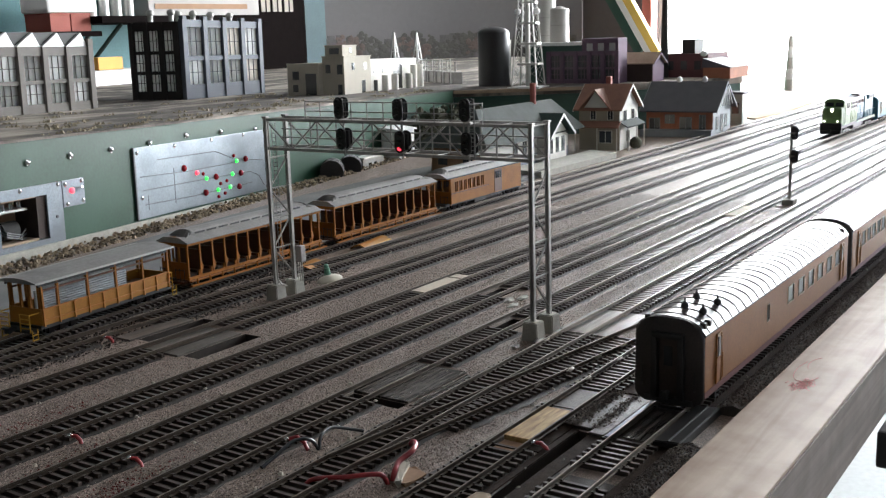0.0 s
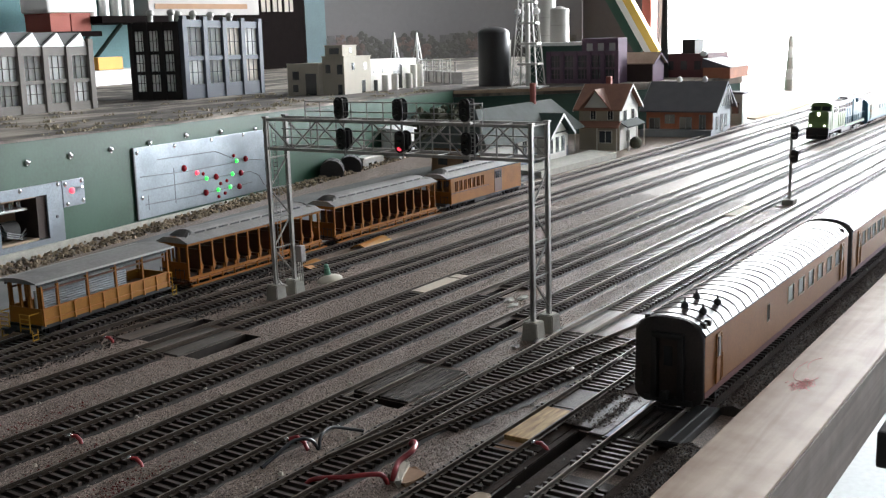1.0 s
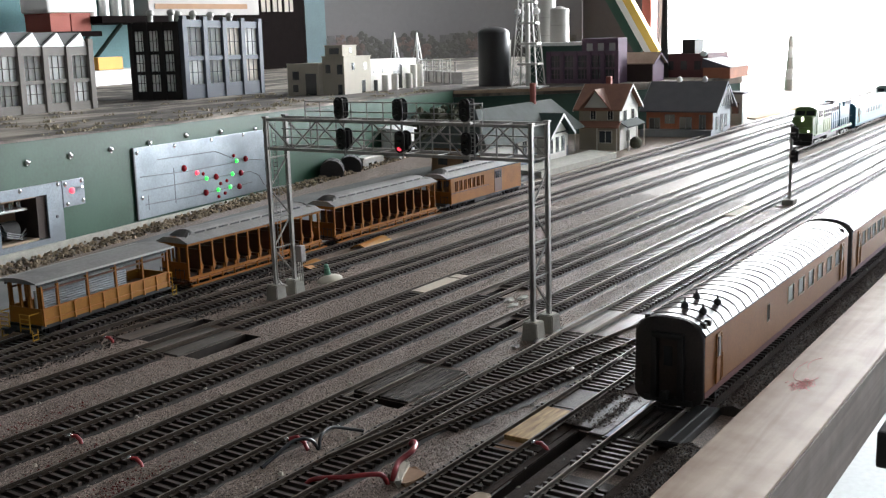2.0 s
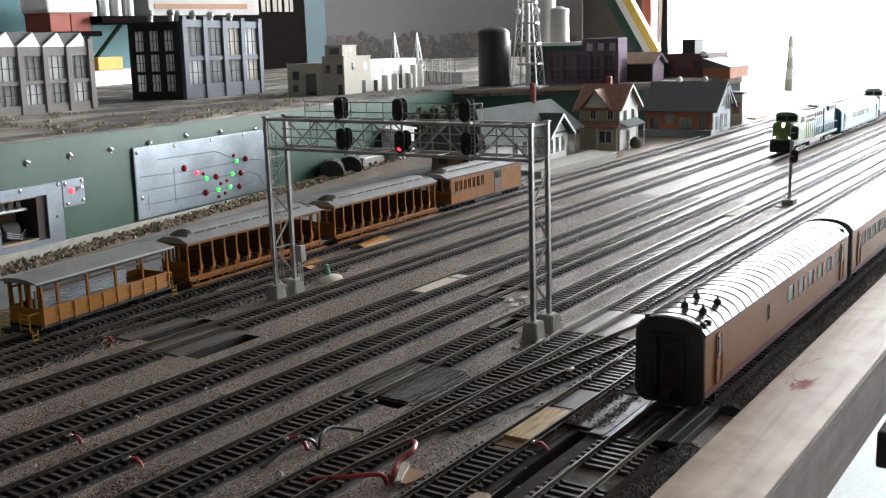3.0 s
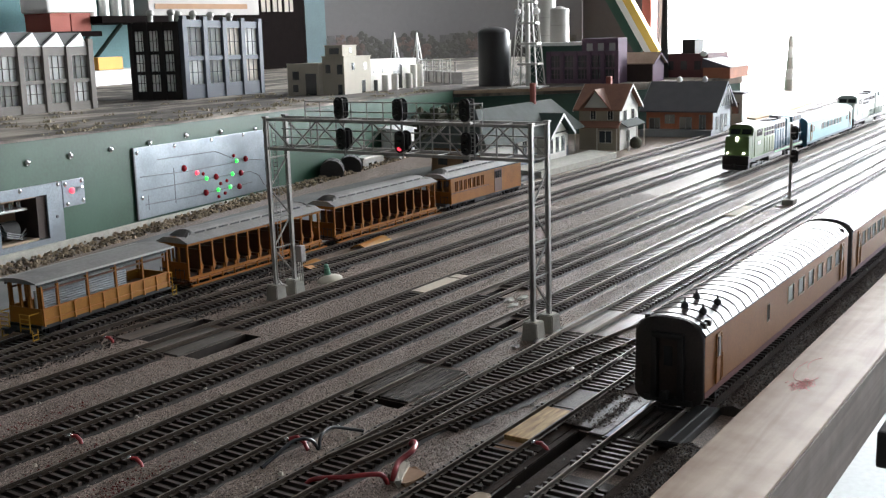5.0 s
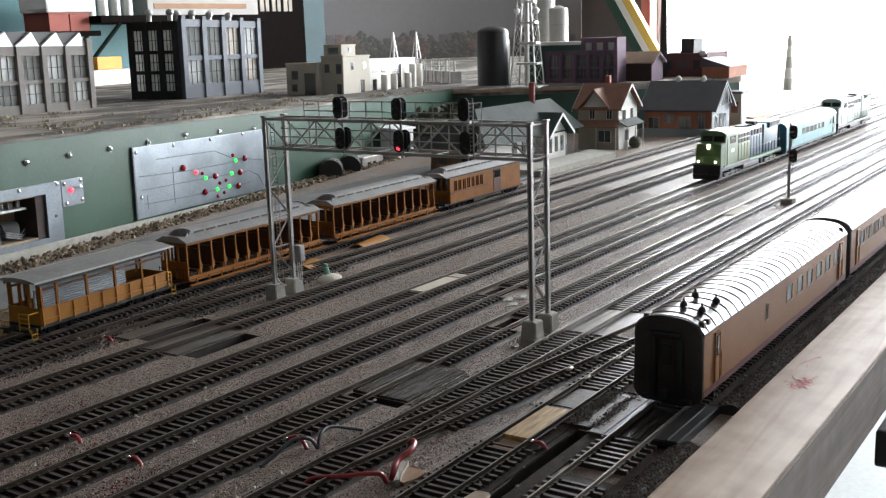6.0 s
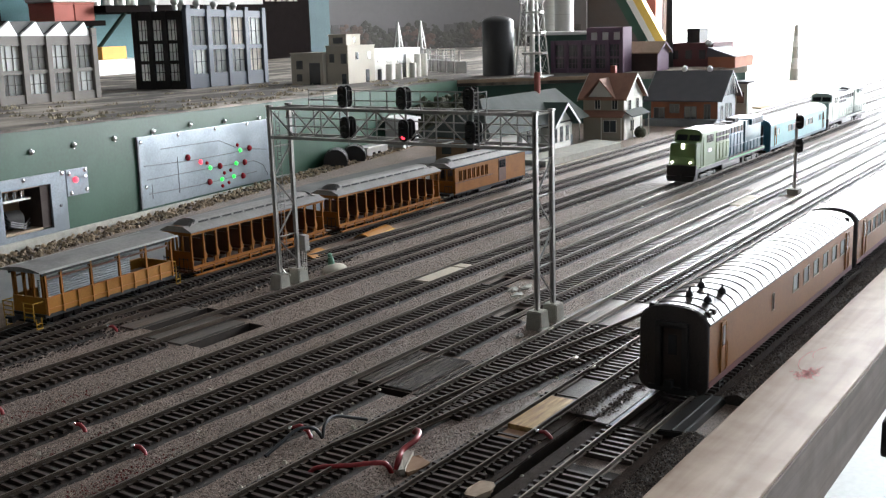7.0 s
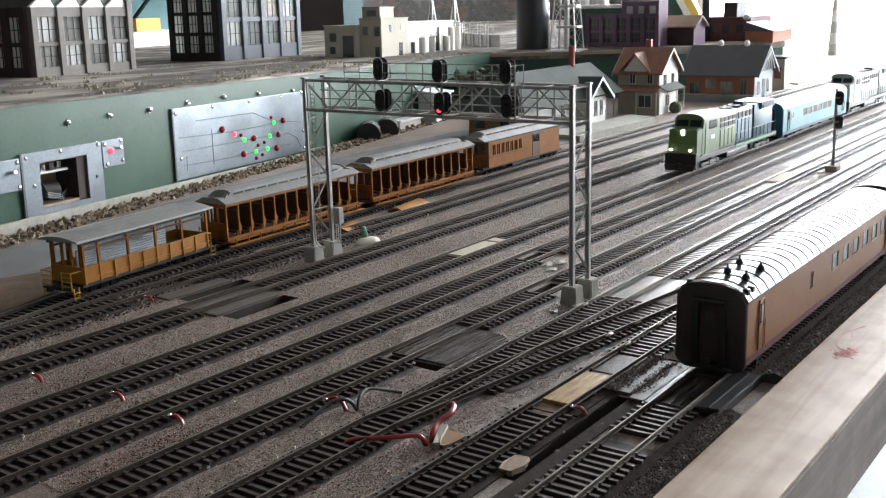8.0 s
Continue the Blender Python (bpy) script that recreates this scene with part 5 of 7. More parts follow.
for y in (BL, BR):
    zs = [0.012, 0.034, 0.056, 0.078, 0.100]
    for i, (z0, z1) in enumerate(zip(zs, zs[1:])):
        a, c = (BX0, BX1) if i % 2 else (BX1, BX0)
        part("tower_brace", rod(B(), (a, y, z0), (c, y, z1), 0.0007, 5), "steel", bridge)
        part("tower_strut", rod(B(), (BX0, y, z1), (BX1, y, z1), 0.0006, 5), "steel", bridge)
N = 9
for x in (BX0, BX1):
    for z, h in ((BT, 0.0009), (BB, 0.0010)):
        part("chord", box(B(), (x - 0.0011, BR, z - h), (x + 0.0011, BL, z + h), 0.0002), "steel", bridge)
    for i in range(N):
        y0, y1 = BL + (BR - BL) * i / N, BL + (BR - BL) * (i + 1) / N
        z0, z1 = (BT, BB) if i % 2 == 0 else (BB, BT)
        part("diagonal", rod(B(), (x, y0, z0), (x, y1, z1), 0.00065, 5), "steel", bridge)
        part("upright", rod(B(), (x, y1, BB), (x, y1, BT), 0.00055, 5), "steel", bridge)
for i in range(N + 1):
    y0 = BL + (BR - BL) * i / N
    for z in (BT, BB):
        part("cross_member", rod(B(), (BX0, y0, z), (BX1, y0, z), 0.0005, 5), "steel", bridge)
    if i < N:
        part("lacing", rod(B(), (BX0, y0, BT), (BX1, y0 + (BR - BL) / N, BT), 0.00045, 5), "steel", bridge)
for z in (0.1135, 0.1195):
    part("inner_rail", rod(B(), (BX1 - 0.004, BL, z), (BX1 - 0.004, BR, z), 0.00045, 5), "steel", bridge)
# walkway with railing along the front of the girder
WK0, WK1 = 0.4806, 0.3476
part("walkway", box(B(), (BX0 - 0.0055, WK1, BT + 0.0008), (BX0 - 0.0005, WK0, BT + 0.0016)), "steel", bridge)
xr = BX0 - 0.0052
for z in (0.1345, 0.1410):
    part("handrail", rod(B(), (xr, WK0, z), (xr, WK1, z), 0.0004, 5), "steel", bridge)
    part("handrail", rod(B(), (xr, WK0, z), (BX1, WK0, z), 0.0004, 5), "steel", bridge)
for i in range(11):
    y = WK0 + (WK1 - WK0) * i / 10
    part("stanchion", rod(B(), (xr, y, BT + 0.001), (xr, y, 0.1410), 0.0004, 5), "steel", bridge)
for y in (0.3385,):
    part("end_frame", sweep(B(), [(xr, 0.3476, 0.1405), (xr, y, 0.1415), (xr, y, 0.1285)], 0.0005, 5), "white", bridge)
bm = B()
for dy in (-0.0022, 0.0022):
    rod(bm, (BX0 - 0.004, 0.3476 + dy, BB), (BX0 - 0.004, 0.3476 + dy, 0.144), 0.0005, 5)
for i in range(14):
    rod(bm, (BX0 - 0.004, 0.3454, BB + 0.0026 * i), (BX0 - 0.004, 0.3498, BB + 0.0026 * i), 0.0003, 4)
part("ladder", bm, "steel", bridge)
bm = B()
for dy in (-0.0018, 0.0018):
    rod(bm, (BX0 + 0.0075, BL + dy, 0.010), (BX0 + 0.0075, BL + dy, BT), 0.0003, 4)
for i in range(38):
    rod(bm, (BX0 + 0.0075, BL - 0.0018, 0.012 + 0.003 * i), (BX0 + 0.0075, BL + 0.0018, 0.012 + 0.003 * i), 0.0002, 4)
part("tower_ladder", bm, "steel", bridge)


def signal_head(parent, x, y, z, face=-1, lit=None, w=0.0040, h=0.0072):
    bm = B()
    n = 20
    ring = [(y + w * math.cos(2 * math.pi * i / n), z + (h - w) * (1 if math.sin(2 * math.pi * i / n) > 0 else -1) + w * math.sin(2 * math.pi * i / n)) for i in range(n)]
    prism(bm, ring, x - 0.0003, x + 0.0003)
    hd = part("signal_head", bm, "black", parent, "black oval signal target")
    bm = box(B(), (min(x, x - face * 0.0024), y - 0.0026, z - 0.0055), (max(x, x - face * 0.0024), y + 0.0026, z + 0.0055), 0.0006)
    part("housing", bm, "black", hd)
    for k, dz in enumerate((0.0044, 0.0, -0.0044)):
        bm = B()
        for a in range(0, 9):
            t0, t1 = math.pi * a / 9, math.pi * (a + 1) / 9
            q = [(x + face * d, y + 0.0016 * math.cos(t), z + dz + 0.0016 * math.sin(t)) for t in (t0, t1) for d in (0.0, 0.0026)]
            vs = [bm.verts.new(p) for p in q]
            bm.faces.new((vs[0], vs[1], vs[3], vs[2]))
        bmesh.ops.solidify(bm, geom=bm.faces[:], thickness=0.0002)
        part("hood", bm, "black", hd)
        mat = lit if (lit and k == 2) else "soot"
        part("lens", rod(B(), (x + face * 0.0002, y, z + dz), (x + face * 0.0008, y, z + dz), 0.0013, 10), mat, hd)


for y, dz in ((0.4505, 0.0), (0.4020, -0.0005), (0.3510, 0.0)):
    part("signal_mast", rod(B(), (BX0 - 0.0015, y, BB - 0.002), (BX0 - 0.0015, y, 0.143), 0.0006, 6), "steel", bridge)
    signal_head(bridge, BX0 - 0.0060, y, 0.1370 + dz)
    signal_head(bridge, BX0 - 0.0045, y + 0.0003, 0.1163 + dz, lit="red_on" if abs(y - 0.4020) < 0.001 else None)
    signal_head(bridge, BX0 - 0.0008, y - 0.0003, 0.1370 + dz, face=1)
    signal_head(bridge, BX0 + 0.0008, y - 0.0013, 0.1163 + dz, face=1)
    part("bracket", box(B(), (BX0 - 0.007, y - 0.0006, 0.1290), (BX0 + 0.004, y + 0.0006, 0.1297)), "steel", bridge)
    part("bracket", box(B(), (BX0 - 0.0045, y - 0.0006, 0.1085), (BX0 + 0.0065, y + 0.0006, 0.1092)), "steel", bridge)
rb = part("relay_box", box(B(), (BX1 - 0.0005, BL - 0.0085, 0.0205), (BX1 + 0.0045, BL - 0.0025, 0.0325), 0.0005), "steel", bridge, "grey relay box on the leg")
for dy in (-0.0075, -0.0055, -0.0035):
    part("conduit", rod(B(), (BX1 + 0.001, BL + dy, 0.006), (BX1 + 0.001, BL + dy, 0.0206), 0.0005, 6), "silver", rb)
bm = sweep(B(), [(BX0 - 0.001, BL - 0.0032, 0.125), (BX0 - 0.001, BL - 0.0032, 0.012), (BX0 + 0.0005, BL - 0.0055, 0.0075), (BX0 + 0.002, BL - 0.009, 0.0065)], 0.0007, 6)
part("cable", bm, "silver", bridge)

mast = thing("signal_mast", "grey two-headed block signal between the tracks", "signal")
part("pole", rod(B(), (1.1104, 0.3105, 0), (1.1104, 0.3105, 0.080), 0.0016, 10), "steel", mast)
part("base", box(B(), (1.1034, 0.3045, GROUND_Z), (1.1174, 0.3165, 0.0012), 0.0006), "concrete", mast)
signal_head(mast, 1.107, 0.3065, 0.071), signal_head(mast, 1.107, 0.3060, 0.0465)
part("bracket", box(B(), (1.106, 0.3060, 0.0460), (1.111, 0.3110, 0.0475)), "steel", mast)
part("bracket", box(B(), (1.106, 0.3060, 0.0703), (1.111, 0.3110, 0.0718)), "steel", mast)

# ---- panels and screws on the green front ----


def screws(parent, pts, r=0.0024):
    for x, z in pts:
        bm = B()
        ball(bm, (x, -0.0018, z), r, (1, 0.65, 1))
        rod(bm, (x, -0.001, z), (x, 0.0, z), r * 1.25, 12)
        part("screw", bm, "chrome", parent, "", 50)


fs = thing("fascia_screws", "bright round-headed screws in the green front", "screws", m=FASCIA)
screws(fs, [(0.0425, 0.0815), (0.0975, 0.0825), (0.155, 0.083), (0.2155, 0.0843), (0.2805, 0.0866), (0.3465, 0.0852), (0.42, 0.0829), (0.50, 0.083), (0.58, 0.083)])
panel = thing("control_panel", "brushed metal track diagram panel with red and green lights", "control panel", m=FASCIA)
part("plate", box(B(), (0.1880, -0.0022, 0.0066), (0.4435, -0.0004, 0.0808), 0.0004), "alu", panel)
part("edge_strip", box(B(), (0.1868, -0.0026, 0.0060), (0.1888, -0.0005, 0.0812)), "ink", panel)
screws(panel, [(0.1925, 0.0755), (0.1965, 0.0285), (0.256, 0.0775), (0.325, 0.0778), (0.391, 0.0785), (0.438, 0.079), (0.4385, 0.032), (0.4385, 0.0105)])


def diagram(pts):
    part("track_line", sweep(B(), [(x, -0.0023, z) for x, z in pts], 0.0004, 4), "ink", panel, "thin drawn track line")


diagram([(0.2248, 0.0655), (0.3315, 0.0643), (0.3673, 0.0522), (0.4313, 0.0442)])
diagram([(0.1951, 0.0505), (0.2775, 0.0475), (0.3549, 0.0474), (0.385, 0.049)])
diagram([(0.1979, 0.0359), (0.2814, 0.0352), (0.340, 0.0345), (0.402, 0.0334), (0.422, 0.026), (0.432, 0.0124)])
diagram([(0.2006, 0.0207), (0.2848, 0.0188), (0.4069, 0.0197)])
diagram([(0.206, 0.0150), (0.206, 0.0300)])
diagram([(0.252, 0.0150), (0.252, 0.0540)])


def light(x, z, mat, r):
    bm = ball(B(), (x, -0.003, z), r, (1, 0.8, 1))
    part("indicator", bm, mat, panel, {"red_led": "unlit dark red indicator", "red_on": "glowing red indicator", "green_on": "glowing green indicator"}[mat], 60)


LIGHTS = [("red_led", 0.0037, ((0.2698, 0.0515), (0.3294, 0.0352), (0.3925, 0.0495), (0.381, 0.0338), (0.3757, 0.0181), (0.3077, 0.0196))),
          ("red_led", 0.0022, ((0.3046, 0.0413), (0.3676, 0.0555), (0.3375, 0.0262), (0.3505, 0.0279), (0.3454, 0.0140), (0.3325, 0.0117))),
          ("green_on", 0.0025, ((0.3104, 0.0354), (0.373, 0.0489), (0.363, 0.0345), (0.3322, 0.0196), (0.3566, 0.0199))),
          ("red_on", 0.0026, ((0.293, 0.0439),))]
for mat, r, spots in LIGHTS:
    for x, z in spots:
        light(x, z, mat, r)
small = thing("switch_panel", "small metal switch plate with a lit red light", "control panel", m=FASCIA)
part("plate", box(B(), (0.0820, -0.0022, 0.0352), (0.1112, -0.0004, 0.0602), 0.0004), "alu", small)
screws(small, [(0.0855, 0.0565), (0.1078, 0.0577), (0.0870, 0.0378), (0.1082, 0.0390)])
part("indicator", ball(B(), (0.0935, -0.003, 0.0500), 0.0027, (1, 0.8, 1)), "red_on", small, "glowing red indicator", 60)
part("toggle", sweep(B(), [(0.1035, -0.002, 0.0512), (0.1045, -0.006, 0.0525)], 0.0011, 8), "chrome", small)
frame_panel = thing("throttle_panel", "metal plate round a square opening in the green front", "control panel", m=FASCIA)
bm = B()
PX0, PX1, PZ0, PZ1 = -0.0165, 0.0805, 0.0008, 0.0600
for lo, hi in (((PX0, PZ0), (HX0, PZ1)), ((HX1, PZ0), (PX1, PZ1)), ((HX0, HZ1), (HX1, PZ1)), ((HX0, PZ0), (HX1, HZ0))):
    box(bm, (lo[0], -0.0024, lo[1]), (hi[0], -0.0004, hi[1]))
bmesh.ops.remove_doubles(bm, verts=bm.verts[:], dist=1e-5)
part("plate", bm, "alu", frame_panel)
part("edge_strip", box(B(), (-0.0190, -0.0026, 0.0), (-0.0166, -0.0004, 0.0605)), "ink", frame_panel)
screws(frame_panel, [(-0.0125, 0.0560), (0.0285, 0.0575), (0.0760, 0.0580), (-0.006, 0.031)])
part("peg", rod(B(), (0.0715, -0.0035, 0.0285), (0.0715, -0.002, 0.0285), 0.0014, 10), "ink", frame_panel)
niche = thing("panel_niche", "brown wooden niche with a coil and wires behind the opening", "niche", m=FASCIA)
part("jamb", box(B(), (HX1 - 0.0115, -0.0003, HZ0 + 0.001), (HX1 - 0.0002, 0.026, HZ1 - 0.0005)), "bldg_brown", niche, "dark brown jamb")
part("head_board", box(B(), (HX0 + 0.0002, -0.0002, HZ1 - 0.0012), (HX1 - 0.0118, 0.026, HZ1 - 0.0002)), "tan_box", niche)
part("back_board", box(B(), (HX0 - 0.006, 0.0265, HZ0 - 0.004), (HX1 + 0.006, 0.029, HZ1 + 0.006)), "tan_box", niche)
part("base_board", box(B(), (HX0 + 0.0002, -0.0002, HZ0 + 0.0002), (HX1 - 0.0118, 0.026, HZ0 + 0.0022)), "tan_edge", niche)
part("coil", rod(B(), (0.018, 0.016, 0.0215), (0.034, 0.013, 0.0215), 0.0085, 20), "soot", niche, "", 40)
part("coil_core", rod(B(), (0.016, 0.0164, 0.0215), (0.0362, 0.0126, 0.0215), 0.0032, 14), "chrome", niche, "", 40)
for i in range(4):
    part("terminal", rod(B(), (0.008 + 0.010 * i, 0.010, 0.0405), (0.008 + 0.010 * i, 0.010, 0.0470), 0.0022, 10), "chrome", niche, "", 40)
part("terminal_strip", box(B(), (0.003, 0.006, 0.0385), (0.044, 0.026, 0.0405)), "silver", niche)
for k in range(3):
    part("wire", sweep(B(), [(0.004 + 0.004 * k, 0.014, 0.024 + 0.003 * k), (0.014, 0.003, 0.018 + 0.002 * k), (0.030, 0.002, 0.0135 + 0.002 * k), (0.044, 0.01, 0.0125 + 0.004 * k)], 0.0008, 6), "wire_black", niche)
left_panel = thing("switch_panel", "small metal switch plate beside the opening", "control panel", m=FASCIA)
part("plate", box(B(), (-0.0480, -0.0022, 0.0300), (-0.0195, -0.0004, 0.0570), 0.0004), "alu", left_panel)
screws(left_panel, [(-0.0225, 0.054), (-0.0225, 0.033), (-0.045, 0.054)])
part("toggle", sweep(B(), [(-0.030, -0.002, 0.046), (-0.029, -0.007, 0.047)], 0.0012, 8), "chrome", left_panel)

# ---- buildings ----


def facade(parent, m, L, H, cols, rows, wall_mat, glass="curtain", pier=0.010, depth=0.004, bars=3, sill=0.012, head=0.012):
    """A wall of piers, spandrels and set-back windows; x along, face to -y."""
    def put(name, bm, mat, under=None):
        ob = part(name, bm, mat, under or parent)
        if under is None:
            ob.matrix_basis = m
        return ob
    bay = (L - pier) / cols
    for i in range(cols + 1):
        put("pier", box(B(), (i * bay, -depth, 0), (i * bay + pier, depth, H), 0.0004), wall_mat)
    h = (H - sill - head) / rows
    zs, bands = [], [(0, sill), (H - head, H)]
    for r in range(rows):
        gap = 0.17 * h if r < rows - 1 else 0.0
        zs.append((sill + r * h, sill + (r + 1) * h - gap))
        if gap:
            bands.append((sill + (r + 1) * h - gap, sill + (r + 1) * h))
    for i in range(cols):
        a, c = i * bay + pier, (i + 1) * bay
        for lo, hi in bands:
            put("spandrel", box(B(), (a, -depth * 0.4, lo), (c, depth, hi)), wall_mat)
        for r, (lo, hi) in enumerate(zs):
            mat = glass[(i + r) % len(glass)] if isinstance(glass, tuple) else glass
            w = put("window", box(B(), (a, depth * 0.45, lo), (c, depth * 0.6, hi)), mat)
            bm = B()
            for j in range(1, bars):
                u = a + (c - a) * j / bars
                box(bm, (u - 0.0004, depth * 0.15, lo), (u + 0.0004, depth * 0.44, hi))
            box(bm, (a, depth * 0.2, (lo + hi) / 2 - 0.0004), (c, depth * 0.44, (lo + hi) / 2 + 0.0004))
            put("mullion", bm, wall_mat, w)


def turned(x, y, z, a):
    return pose(x, y, z, 0, 0, a)


DZ = DECK_Z + 0.0012
gx, gy = deck_local(0.967, 1.2427)
mill = thing("factory_building", "taupe factory with tall windows and white sawtooth roof", "building", m=FASCIA @ turned(gx, gy, DZ, 2.4))
facade(mill, turned(-0.195, 0, 0, 0), 0.195, 0.0860, 4, 2, "bldg_grey", ("bright_paper", "curtain"), bars=3)
part("corner_pier", box(B(), (-0.0102, -0.0042, 0.0862), (0.0002, 0.0042, 0.0965), 0.0004), "bldg_grey", mill)
facade(mill, turned(-0.195, 0.160, 0, -90), 0.156, 0.0860, 5, 2, "bldg_brown", "curtain", bars=3)
part("side_wall", box(B(), (-0.004, 0.005, 0), (0.0, 0.155, 0.030)), "bldg_grey", mill)
part("side_pier", box(B(), (-0.004, 0.005, 0.030), (0.0, 0.02, 0.0860)), "bldg_grey", mill)
part("back_wall", box(B(), (-0.19, 0.156, 0), (-0.002, 0.160, 0.020)), "bldg_grey", mill)
part("roof", box(B(), (-0.190, 0.005, 0.078), (-0.005, 0.155, 0.0815)), "soot", mill)
for i in range(4):
    a = -0.193 + 0.0475 * i
    saw = part("sawtooth", prism(B(), [(a, 0.0862), (a + 0.0440, 0.0862), (a + 0.0310, 0.1045)], 0.0, 0.004, "y"), "white", mill, "white triangular sawtooth gable")
    part("sawtooth_roof", prism(B(), [(a + 0.0310 - 0.0475 * (i > 0), 0.1040), (a, 0.0862), (a + 0.0440, 0.0862), (a + 0.0310, 0.1050)], 0.0045, 0.154, "y"), "soot", saw)

dx_, dy_ = deck_local(1.1922, 1.3053)
block = thing("warehouse_building", "slate blue warehouse with one side coloured black for shade, and roof vents", "building", m=FASCIA @ turned(dx_, dy_, DZ, 2.4))
facade(block, turned(0, 0, 0, 0), 0.255, 0.128, 4, 2, "bldg_slate", ("curtain", "bright_paper", "bright_paper", "warm_paper"), pier=0.013, bars=3, sill=0.024, head=0.012)
# Left side: shade put in as a near-black wall colour
facade(block, turned(0, 0.098, 0, -90), 0.0935, 0.125, 3, 3, "bldg_shade", "bright_paper", pier=0.009, bars=3, sill=0.014, head=0.014)
part("back_wall", box(B(), (0.004, 0.098, 0), (0.255, 0.102, 0.030)), "bldg_slate", block)
part("roof", box(B(), (0.005, 0.0048, 0.117), (0.251, 0.0975, 0.120)), "soot", block)
for i in range(5):
    part("parapet_block", box(B(), (0.0605 * i + 0.001, -0.0046, 0.128), (0.0605 * i + 0.012, 0.003, 0.1335), 0.0006), "bldg_slate", block)
for x, y in ((0.02, 0.07), (0.028, 0.035), (0.085, 0.06), (0.10, 0.04), (0.17, 0.05), (0.235, 0.05)):
    bm = B()
    rod(bm, (x, y, 0.119), (x, y, 0.137), 0.0042, 14)
    ball(bm, (x, y, 0.140), 0.0068, (1, 1, 0.9))
    part("roof_vent", bm, "silver", block, "shiny round roof ventilator", 50)

cx_, cy_ = deck_local(1.3774, 1.1231)
power = thing("powerhouse_building", "cream stucco powerhouse with flat roofs and arched openings", "building", m=FASCIA @ turned(cx_, cy_, DZ, 2.4))


def block_with_windows(parent, lo, hi, mat, wins_front, wins_left, name="wing"):
    bm = B()
    box(bm, lo, hi, 0.0006)
    w = part(name, bm, mat, parent)
    for a, c, z0_, z1_ in wins_front:
        part("window", box(B(), (a, lo[1] - 0.0004, z0_), (c, lo[1] + 0.001, z1_)), "pane", w)
        part("sill", box(B(), (a - 0.0006, lo[1] - 0.0012, z0_ - 0.001), (c + 0.0006, lo[1] + 0.001, z0_)), mat, w)
    for a, c, z0_, z1_ in wins_left:
        part("window", box(B(), (lo[0] - 0.0004, a, z0_), (lo[0] + 0.001, c, z1_)), "pane", w)
    bm = B()
    box(bm, (lo[0] - 0.001, lo[1] - 0.001, hi[2]), (hi[0] + 0.001, hi[1] + 0.001, hi[2] + 0.002), 0.0004)
    part("coping", bm, mat, w)
    return w


block_with_windows(power, (0, 0, 0), (0.110, 0.040, 0.0620), "cream", [(0.030, 0.042, 0.040, 0.052), (0.080, 0.092, 0.040, 0.052), (0.07, 0.085, 0.0005, 0.022)], [(0.003, 0.013, 0.034, 0.050), (0.025, 0.034, 0.036, 0.050), (0.004, 0.012, 0.0005, 0.017)], "tower_block")
block_with_windows(power, (0.004, 0.004, 0.0642), (0.060, 0.036, 0.0800), "cream", [(0.03, 0.04, 0.068, 0.077)], [(0.010, 0.028, 0.067, 0.077)], "roof_house")
block_with_windows(power, (-0.012, 0.0408, 0), (0.080, 0.100, 0.0510), "cream", [], [(0.046, 0.066, 0.0005, 0.036), (0.078, 0.090, 0.026, 0.040), (0.080, 0.090, 0.006, 0.018)], "left_wing")
block_with_windows(power, (0.1105, 0.006, 0), (0.345, 0.060, 0.0545), "white_wall", [(0.135, 0.155, 0.033, 0.045), (0.175, 0.195, 0.033, 0.045), (0.135, 0.152, 0.0005, 0.020), (0.18, 0.20, 0.008, 0.024), (0.225, 0.270, 0.001, 0.046)], [], "right_wing")
for x in (0.16, 0.205, 0.275, 0.300, 0.335):
    bm = B()
    rod(bm, (x, -0.006, 0), (x, -0.006, 0.028 if x < 0.28 else 0.044), 0.0065, 12)
    part("column", bm, "white_wall", power, "", 40)


